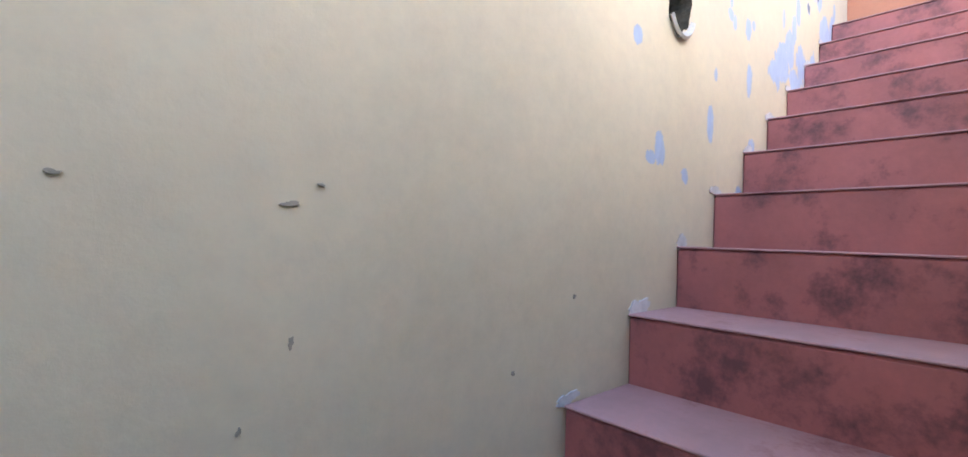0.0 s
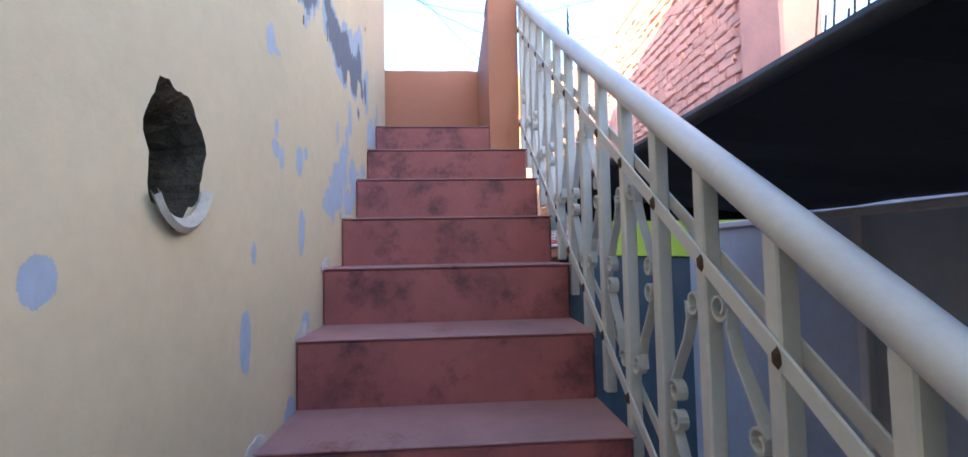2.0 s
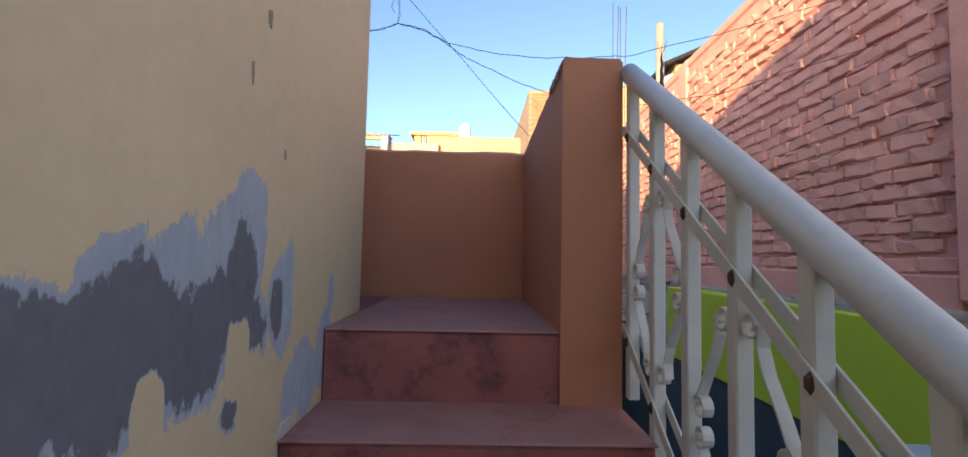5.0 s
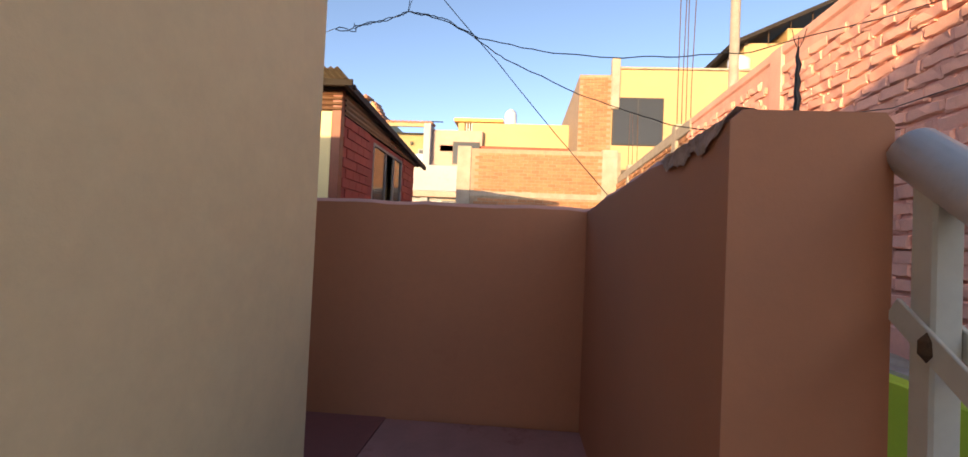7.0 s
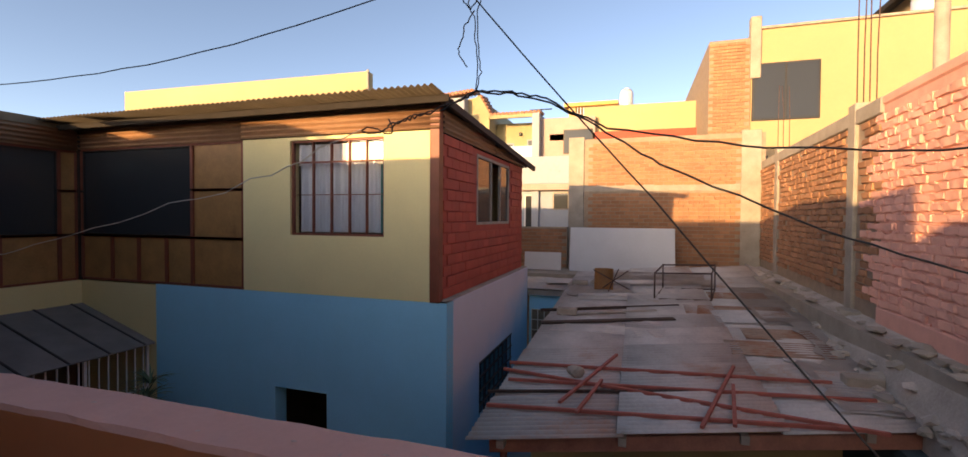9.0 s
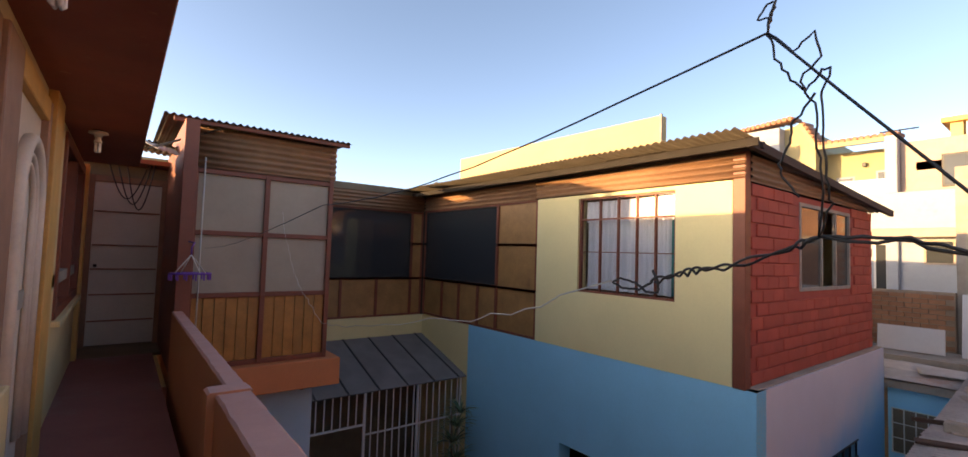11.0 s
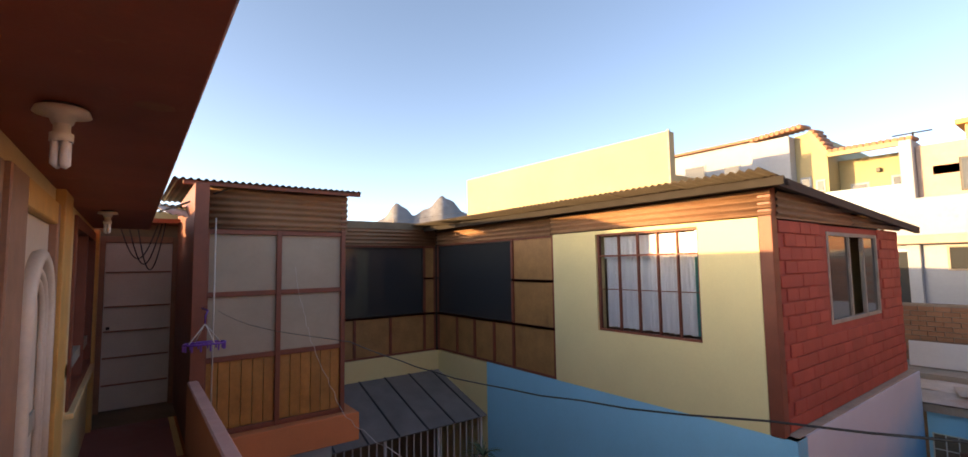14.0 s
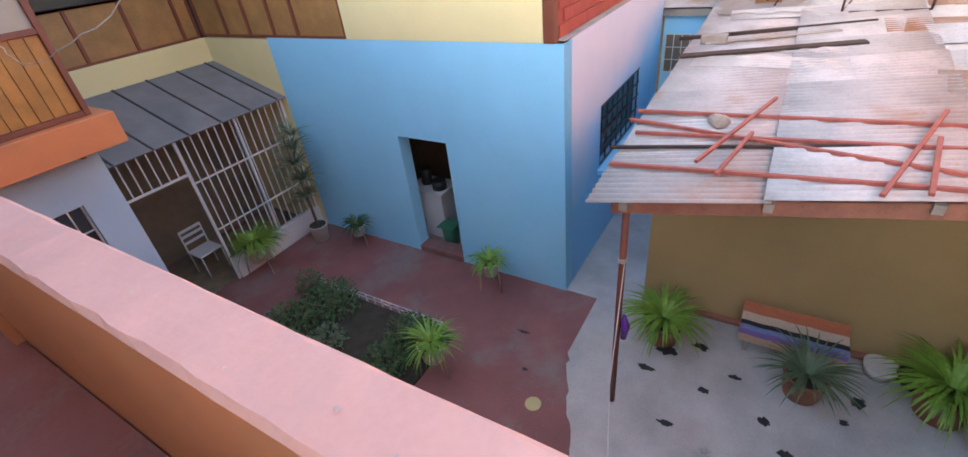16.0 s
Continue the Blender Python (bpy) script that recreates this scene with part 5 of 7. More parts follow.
for a in ((14.0, 0.6), (14.0, -0.4), (15.0, -0.6), (15.0, 0.4)):
    bm = bmesh.new()
    add_tube(bm, [(*a, roof_z(*a) + 0.02), (*a, roof_z(*a) + 0.56)], 0.016, 6)
    part("leg", bm, M_REBAR, cage)
seat = thing("wooden_seat", "worn curved wooden chair shell on the roof", "seat")
bm = bmesh.new()
rows = []
for i in range(7):
    u = -0.9 + 1.8 * i / 6
    rows.append([bm.verts.new((14.6 + 0.25 * math.cos(u) * (0.6 + 0.5 * s), 1.6 + 0.25 * math.sin(u), roof_z(14.6, 1.6) + 0.05 + 0.45 * s)) for s in (0, 0.5, 1)])
for p, q in zip(rows, rows[1:]):
    for k in range(2):
        bm.faces.new((p[k], p[k + 1], q[k + 1], q[k]))
bmesh.ops.solidify(bm, geom=list(bm.faces), thickness=0.02)
part("shell", bm, M_PLY, seat)
for dx, dy in ((0, 0), (0.3, -0.5), (0.3, 0.2)):
    bm = bmesh.new()
    add_tube(bm, [(14.5 + dx, 1.5 + dy, roof_z(14.5, 1.5) + 0.03), (14.8 - dx, 1.3 - dy, roof_z(14.5, 1.5) + 0.5)], 0.012, 6)
    part("rod", bm, M_REBAR, seat)
board = thing("white_board", "large white board leaning on the brick wall", "board")
bm = bmesh.new()
add_bar(bm, (17.9, 2.75, 3.34), (17.95, -0.05, 3.34), 0.03, 1.25, up=(0.22, 0, 1))
part("panel", soften(bm, 0.006), M_WHITE, board)
board2 = thing("small_board", "small white panel beside the board", "board")
bm = bmesh.new()
add_bar(bm, (17.6, 4.0, 3.0), (17.6, 2.95, 3.0), 0.03, 0.5, up=(0.1, 0, 1))
part("panel", soften(bm, 0.006), M_WHITE, board2)
structure("wall_far_blue", boxed(15.62, 15.76, 2.25, 3.42, G, 2.36), M_BLUE, "blue painted wall behind the shed", "wall")
far_grille = thing("window_far", "dark window with a white iron grille in the blue wall", "window", kind="structure")
part("pane", boxed(15.60, 15.618, 2.58, 3.36, 1.25, 2.0), M_DIM, far_grille)
for i in range(6):
    part("grille_bar", boxed(15.57, 15.59, 2.57 + i * 0.155, 2.585 + i * 0.155, 1.24, 2.01), M_IRON, far_grille)
for i in range(4):
    part("grille_rail", boxed(15.591, 15.599, 2.57, 3.37, 1.24 + i * 0.25, 1.255 + i * 0.25), M_IRON, far_grille)
structure("floor_far_ledge", boxed(17.0, 18.38, 2.45, 6.0, 2.52, 2.72), M_CONC, "raised rough strip before the low wall", "roof")
for i, (x, y, lx, ly, a) in enumerate([(15.6, 3.0, 0.8, 1.3, 0.1), (16.3, 3.3, 0.7, 1.5, -0.15), (15.9, 4.6, 0.9, 1.2, 0.2), (16.2, 2.6, 0.6, 0.9, 0.3)]):
    sheet = thing("roof_scrap", "loose dusty roof sheet behind the shed", "scrap sheet", "loose sheets behind the shed")
    bm = bmesh.new()
    al, ac = Vector((0, ly, 0.02)), Vector((lx, 0, 0.04))
    al.rotate(Euler((0, 0, a)))
    ac.rotate(Euler((0, 0, a)))
    add_corrugated(bm, Vector((x - 0.15, y - ly / 2, 2.522 + 0.03 * i)), al, ac, 0.012, 0.076, bend=0.01)
    part("sheet", bm, M_SHEETP if i % 2 else M_ZINC, sheet)
structure("floor_far_roof", boxed(15.45, 18.38, 2.45, 6.0, 2.37, 2.5), M_CONC, "rough grey roof strip behind the shed", "roof")
low = structure("wall_low_brick", boxed(18.4, 18.6, 2.9, 7.0, G, 3.95), M_MORTAR, "low bare brick wall between the roofs", "wall")

# ---- far walls and buildings ----
def pink_box(bm, x0, x1, d0, d1, z0, z1):
    """A length of the boundary wall, d0 to d1 in front of its face line."""
    vs = []
    for x in (x0, x1):
        for d in (d0, d1):
            for z in (z0, z1):
                vs.append(bm.verts.new((x, pink_y(x) + d, z)))
    for q in ((0, 1, 3, 2), (4, 6, 7, 5), (0, 4, 5, 1), (2, 3, 7, 6), (0, 2, 6, 4), (1, 5, 7, 3)):
        bm.faces.new([vs[i] for i in q])
    return bm


wall_pink = structure("wall_pink", pink_box(bmesh.new(), 4.62, 11.4, -0.3, -0.026, 2.9, 5.74), M_PINKMO, "pink painted rough brick boundary wall", "wall")
part("plaster_pilaster", soften(pink_box(bmesh.new(), 4.60, 5.12, -0.28, 0.03, 3.02, 5.9), 0.02), M_PINKPL, wall_pink, "smooth pink plastered pilaster")
part("plaster_pilaster", soften(pink_box(bmesh.new(), 8.5, 8.76, -0.28, 0.004, 2.92, 5.76), 0.015), M_PINKPL, wall_pink)
part("plaster_foot", soften(pink_box(bmesh.new(), 5.121, 11.4, -0.28, 0.012, 2.9, 3.16), 0.012), M_PINKPL, wall_pink)
part("plaster_head", soften(pink_box(bmesh.new(), 5.12, 11.4, -0.28, -0.002, 5.64, 5.76), 0.02), M_PINKPL, wall_pink)
wall_bare = structure("wall_bare_brick", pink_box(bmesh.new(), 11.4, 18.6, -0.3, -0.034, 2.9, 5.72), M_MORTAR, "bare orange brick boundary wall with concrete columns", "wall")
for x in (12.2, 16.7):
    part("column", soften(pink_box(bmesh.new(), x, x + 0.27, -0.28, 0.012, 2.9, 5.86), 0.012), M_CONC, wall_bare, "raw concrete column")
part("concrete_cap", soften(pink_box(bmesh.new(), 11.41, 18.5, -0.28, 0.008, 5.55, 5.76), 0.015), M_CONC, wall_bare)
part("brick_end", soften(pink_box(bmesh.new(), 3.4, 4.6, -0.25, -0.03, 2.94, 3.30), 0.02), M_PINKMO, wall_pink, "broken lower end of the brick wall")
bm = pink_box(bmesh.new(), 4.4, 8.3, -0.05, 0.30, 2.6, 2.955)
for xa, xb in ((8.3, 12), (12, 15), (15, 18.6)):
    vs = []
    for x in (xa, xb):
        for d, z in ((-0.03, 2.0), (-0.03, 2.97), (0.12, 2.93), (0.34, roof_z(x, pink_y(x) + 0.34) + 0.03), (0.34, 2.0)):
            vs.append(bm.verts.new((x, pink_y(x) + d, z)))
    for k in range(5):
        bm.faces.new((vs[k], vs[(k + 1) % 5], vs[5 + (k + 1) % 5], vs[5 + k]))
    bm.faces.new(vs[:5])
    bm.faces.new(vs[5:])
ledge = structure("ledge_rubble", bm, M_SKIRT, "rough mortar ledge along the boundary wall", "ledge")
r = random.Random(5)
for i in range(70):
    x = r.uniform(4.3, 17.5) if i > 25 else r.uniform(4.2, 6.0)
    bm = bmesh.new()
    s = r.uniform(0.04, 0.13)
    bmesh.ops.create_icosphere(bm, subdivisions=1, radius=s, matrix=Matrix.Translation((x, pink_y(x) + r.uniform(0.0, 0.26), 2.955)) @ Matrix.Diagonal((r.uniform(0.8, 2.2), 1, r.uniform(0.25, 0.5), 1)))
    for v in bm.verts:
        v.co += Vector((r.uniform(-1, 1), r.uniform(-1, 1), r.uniform(-1, 1))) * s * 0.15
    part("rubble", bm, M_CONC, ledge)
for i in range(80):
    x, u = r.uniform(8.4, 17.5), r.random()
    y = pink_y(x) + 0.10 + 0.34 * u
    z = 2.93 + (roof_z(x, y) + 0.04 - 2.93) * min(1, u * 1.4)
    bm = bmesh.new()
    s = r.uniform(0.04, 0.11)
    bmesh.ops.create_icosphere(bm, subdivisions=1, radius=s, matrix=Matrix.Translation((x, y, z)) @ Matrix.Diagonal((r.uniform(0.8, 2.0), 1, r.uniform(0.4, 0.7), 1)))
    for v in bm.verts:
        v.co += Vector((r.uniform(-1, 1), r.uniform(-1, 1), r.uniform(-1, 1))) * s * 0.2
    part("rubble", bm, M_CONC if i % 3 else M_SKIRT, ledge)

BR_H, BR_L = 0.103, 0.262


rough_faces = {}


def rough_brick(kind, mat):
    """One of a few lumpy, hand-laid bricks, 0.25 long and 0.088 high, with worn edges."""
    if (kind, mat.name) not in rough_faces:
        r = random.Random(500 + kind)
        xs, zs = (-0.125, -0.112, -0.04, 0.04, 0.112, 0.125), (-0.044, -0.034, 0.034, 0.044)
        verts, faces = [], []
        for j, z in enumerate(zs):
            for i, x in enumerate(xs):
                edge = i in (0, 5) or j in (0, 3)
                verts.append((x + r.uniform(-0.008, 0.008), (-0.016 if edge else 0.0) + r.uniform(-0.007, 0.006), z + r.uniform(-0.006, 0.006)))
        for j in range(3):
            for i in range(5):
                a = j * 6 + i
                faces.append((a, a + 1, a + 7, a + 6))
        ring = [0, 1, 2, 3, 4, 5, 11, 17, 23, 22, 21, 20, 19, 18, 12, 6]
        for k in ring:
            verts.append((verts[k][0], -0.07, verts[k][2]))
        for k in range(16):
            faces.append((ring[k], 24 + k, 24 + (k + 1) % 16, ring[(k + 1) % 16]))
        me = bpy.data.meshes.new("brick")
        me.from_pydata(verts, [], faces)
        me.materials.append(mat)
        rough_faces[(kind, mat.name)] = me
    return rough_faces[(kind, mat.name)]


def lay_boundary():
    """Rough bricks on the boundary wall: single ones near the stairs, the rest joined."""
    r = random.Random(9)
    far = {"pink": ([], []), "bare": ([], []), "fill": ([], [])}
    count = 0

    def joined(key, me, m):
        vs, fs = far[key]
        base = len(vs)
        vs += [tuple(m @ v.co) for v in me.vertices]
        fs += [tuple(base + k for k in p.vertices) for p in me.polygons]
    for row in range(25):
        z = 3.17 + row * BR_H
        if z + BR_H > 5.63:
            break
        x = 5.13 + (row % 2) * BR_L / 2 + r.uniform(-0.03, 0.03)
        while x < 18.4:
            ln = BR_L * r.uniform(0.88, 1.06)
            x1 = x + ln
            gap = any(x1 > a - 0.01 and x < b + 0.01 for a, b in ((8.5, 8.76), (12.2, 12.47), (16.7, 16.97)))
            if not gap:
                bare = x > 11.55 + 0.25 * math.sin(row * 1.7)
                face = r.uniform(-0.010, 0.006)
                at = ((x + x1) / 2, pink_y(x) + face, z + BR_H / 2 + 0.012 * math.sin(x * 0.9 + row) * (0 if bare else 1) + r.uniform(-0.005, 0.005))
                m = Matrix.Translation(at) @ Euler((r.uniform(-0.10, 0.10), r.uniform(-0.04, 0.04), r.uniform(-0.035, 0.035) - 0.04)).to_matrix().to_4x4() @ Matrix.Diagonal(((ln - 0.008) / 0.25, 1, r.uniform(0.88, 1.10), 1))
                me = rough_brick(r.randrange(9), M_BRICK if bare else M_PINKBR)
                if not bare and count < 300 and x < 8.5:
                    ob = new("brick", me)
                    ob.parent = wall_pink
                    ob.matrix_local = m
                    count += 1
                elif r.random() > 0.012:
                    joined("bare" if bare else "pink", me, m)
                if not bare and r.random() < 0.75:
                    w = r.uniform(0.4, 1.0)
                    mm = Matrix.Translation((x + ln * r.random(), pink_y(x) - r.uniform(0.004, 0.022), z + r.uniform(-0.008, 0.008))) @ Euler((r.uniform(-0.2, 0.2), r.uniform(-0.15, 0.15), r.uniform(-0.1, 0.1))).to_matrix().to_4x4() @ Matrix.Diagonal((w, 1, r.uniform(0.25, 0.5), 1))
                    joined("fill", rough_brick(r.randrange(9), M_PINKBR), mm)
                if not bare and r.random() < 0.95:
                    mm = Matrix.Translation((x, pink_y(x) - r.uniform(0.000, 0.010), z + BR_H / 2)) @ Matrix.Diagonal((r.uniform(0.14, 0.26), 1, r.uniform(0.7, 1.05), 1))
                    joined("fill", rough_brick(r.randrange(9), M_PINKBR), mm)
            x += ln
    for key, nm, mat, parent in (("pink", "far_bricks", M_PINKBR, wall_pink), ("bare", "far_bricks", M_BRICK, wall_bare), ("fill", "squeezed_mortar", M_PINKMO, wall_pink)):
        me = bpy.data.meshes.new(nm)
        me.from_pydata(far[key][0], [], far[key][1])
        me.materials.append(mat)
        ob = new(nm, me)
        ob.parent = parent
        tagged(ob, kind="stuff")
    for row in range(3):
        for i in range(5):
            x = 3.42 + i * 0.24 + (row % 2) * 0.1
            if x < 4.5:
                ob = new("brick", rough_brick(r.randrange(9), M_PINKBR))
                ob.parent = wall_pink
                ob.location, ob.rotation_euler = (x + 0.1, pink_y(x) + r.uniform(-0.01, 0.03), 3.0 + row * 0.118), (r.uniform(-0.1, 0.1), r.uniform(-0.05, 0.05), r.uniform(-0.1, 0.1))
                ob.scale = (0.95, 1, 1.2)


wall_back = structure("wall_back", boxed(18.62, 18.85, -2.3, 2.9, G, 6.55), M_MORTAR, "bare brick end wall in a concrete frame", "wall")
for y0, y1 in ((-2.2, -1.72), (2.45, 2.9)):
    part("column", boxed(18.585, 18.9, y0, y1, 2.7, 6.62, 0.01), M_CONC, wall_back, "raw concrete column")
part("tie_beam", boxed(18.594, 18.86, -1.72, 2.45, 5.0, 5.2, 0.01), M_CONC, wall_back)


def lay_back():
    r = random.Random(13)
    for wall, x, y0, y1, z0, z1, skip in ((wall_back, 18.605, -1.72, 2.45, 2.75, 6.5, (4.98, 5.21)), (low, 18.385, 2.92, 6.9, 2.75, 3.95, (0, 0)), (bay_brick, 21.03, -2.36, -1.2, 5.6, 9.85, (0, 0))):
        bm = bmesh.new()
        z, row = z0, 0
        while z + 0.1 < z1:
            if not skip[0] < z + 0.05 < skip[1]:
                y = y0 + (row % 2) * 0.13
                while y + 0.24 < y1:
                    d = r.uniform(-0.008, 0.008)
                    add_box(bm, x - 0.016 + d, x + 0.02, y, y + 0.245, z + 0.008, z + 0.094)
                    y += 0.262
            z += 0.105
            row += 1
        tagged(part("far_bricks", bm, M_BRICK, wall), kind="stuff")


# white wall and starter rods beyond the low brick end
structure("wall_white", boxed(0.5, 4.9, -3.2, -3.0, G, 7.5), M_WHITEB, "white rendered neighbour wall", "wall")
rods = [(4.45, 0.75), (4.38, 0.55), (4.28, 0.95), (4.2, 0.5), (4.12, 0.85), (4.05, 0.6), (3.95, 0.75), (3.8, 0.4), (3.65, 0.55), (3.5, 0.45)]
for x, h in rods:
    bm = bmesh.new()
    add_tube(bm, [(x, -1.72, 3.25), (x + 0.01, -1.73, 3.25 + h * 0.5), (x + r.uniform(-0.05, 0.05), -1.75, 3.3 + h)], 0.0075, 6)
    tagged(link("rebar", bm, M_REBAR), "rusty steel starter rod in the brick wall", "rebar", "starter rods")
for z0, z1 in ((3.5, 3.62), (3.42, 3.46)):
    bm = bmesh.new()
    add_tube(bm, [(4.6, -1.70, z0), (3.3, -1.70, z1 + 0.1)], 0.007, 6)
    tagged(link("rebar", bm, M_REBAR), "rusty steel rod tied across starter rods", "rebar", "starter rods")
for x, y in ((12.25, 0.1), (12.32, 0.0), (12.4, -0.1), (12.45, -0.2), (16.75, 0.12), (16.82, 0.0), (16.9, -0.14)):
    bm = bmesh.new()
    yy = pink_y(x) - 0.12 + y
    add_tube(bm, [(x, yy, 5.75), (x + 0.01, yy, 6.6), (x + r.uniform(-0.06, 0.06), yy + r.uniform(-0.05, 0.05), 8.6 if x < 14 else 7.3)], 0.009, 6)
    tagged(link("rebar", bm, M_REBAR), "tall rusty starter rod on the concrete column", "rebar", "starter rods")
bm = bmesh.new()
add_tube(bm, [(12.9, -3.2, G), (12.9, -3.2, 8.5)], 0.09, 12)
pole = tagged(link("utility_pole", bm, M_CONC), "pale concrete utility pole behind the wall", "pole")


def windowed(ob, face, at, y0, y1, z0, z1, frame_mat, pane=None):
    """A window set in a facade that looks to -x."""
    w = part("window", boxed(at - 0.03, at + 0.02, y0, y1, z0, z1, 0.006), frame_mat, ob)
    n = max(1, round((y1 - y0) / 0.8))
    for i in range(n):
        a, b = y0 + 0.06 + (y1 - y0 - 0.06) * i / n, y0 + (y1 - y0 - 0.06) * (i + 1) / n
        part("pane", boxed(at - 0.045, at - 0.032, a, b, z0 + 0.06, z1 - 0.06), pane or M_DARKGL, w)
    return w


yb = thing("yellow_building", "yellow neighbour building with a bare brick side", "building")
part("wall", boxed(21.0, 30, -12, -2.4, G, 10.1, 0.02), M_YELLOW, yb)
bay_brick = part("wall", boxed(21.05, 30, -2.4, -1.2, G, 9.9, 0.02), M_MORTAR, yb, "bare brick side bay")
part("column", boxed(20.9, 21.2, -2.65, -2.35, 8.6, 10.5, 0.02), M_CONC, yb)
part("cornice", boxed(20.93, 30, -12, -2.66, 10.1, 10.18, 0.01), M_CONC, yb)
windowed(yb, "x", 21.0, -4.25, -2.42, 7.28, 9.05, M_DARKM)
windowed(yb, "x", 21.0, -2.9, -2.45, 5.0, 6.2, M_DARKM)
part("roof_room", boxed(22.3, 26, -9.2, -7.6, 10.1, 11.7, 0.02), M_YELLOW, yb)
part("roof_room", boxed(22.3, 26, -12.5, -9.2, 10.1, 12.3, 0.02), M_YELLOW, yb)
bm = bmesh.new()
add_bar(bm, (24, -7.0, 11.5), (24, -12.8, 14.2), 4.4, 0.14)
part("lean_roof", bm, M_NEAR_BLACK, yb, "dark sloping sheet roof")
for i in range(6):
    y = -7.6 - i * 0.8
    bm = bmesh.new()
    add_tube(bm, [(22.1, y, 11.6 + (0.0 if i < 2 else 0.6)), (22.1, y, 11.5 - (y + 7.0) * 0.4655)], 0.03, 6)
    part("roof_post", bm, M_BEAMD, yb)
for x, y, rr, z0, h, lab in ((22.5, -7.5, 0.40, 10.18, 1.0, "white roof water tank with a lid"), (26.8, 1.45, 0.30, 8.3, 1.75, "pale metal roof water tank")):
    tk = thing("water_tank", lab, "water tank", "roof tanks")
    bm = bmesh.new()
    add_tube(bm, [(x, y, z0), (x, y, z0 + h * 0.9), (x, y, z0 + h)], [rr, rr, rr * 0.7], 20)
    part("body", bm, M_TANK, tk)
    bm = bmesh.new()
    add_tube(bm, [(x, y, z0 + h), (x, y, z0 + h + 0.07)], rr * 0.4, 14)
    part("lid", bm, M_TANK, tk)

cb = thing("cream_building", "large plain cream building with sloping parapet", "building")
bm = bmesh.new()
vs = [bm.verts.new(p) for p in ((19, 10.05, G), (19, 22, G), (19, 22, 9.5), (19, 10.05, 9.35), (19.35, 10.05, G), (19.35, 22, G), (19.35, 22, 9.5), (19.35, 10.05, 9.35))]
for q in ((0, 1, 2, 3), (4, 7, 6, 5), (0, 3, 7, 4), (1, 5, 6, 2), (3, 2, 6, 7)):
    bm.faces.new([vs[i] for i in q])
part("wall", bm, M_CREAM2, cb)
part("corner_trim", boxed(18.97, 19.05, 10.0, 10.08, 5.0, 9.40, 0.01), M_CONC, cb, "thin grey corner flashing")
part("roof_slab", boxed(19.4, 23.5, 11.0, 22, G, 8.2), M_CREAM2, cb)

wb = thing("white_building", "white and cream terraced house with tiled roof edges", "house")
part("wall", boxed(24.6, 34, 9.55, 16.5, G, 9.72, 0.02), M_FARW, wb, "white side wing with its shade put into the colour")
part("wall", boxed(23.9, 34, 8.22, 9.549, G, 9.50, 0.02), M_FARW, wb)
gable = bmesh.new()
outl = [(8.22, G), (8.22, 9.52), (7.72, 9.60), (7.22, 8.72), (7.22, G)]
fr, bk = [[gable.verts.new((x, y, z)) for y, z in outl] for x in (24.4, 34)]
gable.faces.new(fr)
gable.faces.new(bk[::-1])
for i in range(5):
    gable.faces.new((fr[i], fr[(i + 1) % 5], bk[(i + 1) % 5], bk[i]))
part("gable_wall", gable, M_FARC, wb, "pale cream gable wall")
for p, q in (((24.32, 7.72, 9.60), (24.32, 7.16, 8.62)), ((24.32, 7.16, 8.62), (24.32, 5.2, 8.62))):
    bm = bmesh.new()
    add_bar(bm, p, q, 0.16, 0.14)
    part("fascia", bm, M_FARC, wb, "cream fascia board under the tiles")
part("wall", boxed(25.5, 34, 5.1, 7.22, G, 8.55, 0.02), M_FARC, wb, "pale yellow recessed front")
part("terrace_wall", boxed(24.0, 24.15, 5.18, 8.2, 5.6, 7.28, 0.02), M_PALEBL, wb, "pale blue-green terrace wall")
part("terrace_floor", boxed(24.15, 25.5, 5.18, 7.22, G, 5.9), M_FARW, wb)
part("pier", boxed(23.85, 25.5, 4.86, 5.17, G, 8.62, 0.02), M_FARW, wb, "white end pier of the terrace")
part("wall", boxed(24.2, 34, 2.6, 4.855, 6.4, 8.42, 0.02), M_PINKW, wb, "pale pink upper wall")
part("wall", boxed(24.0, 34, 2.6, 5.6, G, 6.45, 0.02), M_FARW, wb)
part("band", boxed(23.6, 23.99, 2.6, 5.65, 5.36, 5.62, 0.02), M_PINKW, wb, "pink balcony slab edge")
part("balcony_wall", boxed(23.6, 23.75, 2.6, 5.65, 5.62, 6.75, 0.02), M_FARW, wb, "stained white balcony wall")
for a in ((2.8, 3.45, 4.55, 5.3), (3.6, 4.3, 4.55, 5.3)):
    windowed(wb, "x", 24.0, *a, M_WOODG)
windowed(wb, "x", 24.0, 5.08, 5.5, 3.1, 5.2, M_WHITE)
windowed(wb, "x", 24.2, 2.7, 3.9, 6.9, 7.9, M_DARKM)
for a in ((5.25, 5.75, 7.30, 7.78), (6.35, 6.9, 7.25, 7.65)):
    windowed(wb, "x", 25.5, *a, M_FARW)
for a in ((7.32, 7.62, 7.35, 7.8), (7.75, 8.1, 7.45, 7.95)):
    windowed(wb, "x", 24.4, *a, M_FARW)
for a in ((11.75, 12.75, 8.45, 9.15), (10.3, 11.0, 8.4, 8.9)):
    windowed(wb, "x", 24.6, *a, M_FARW)
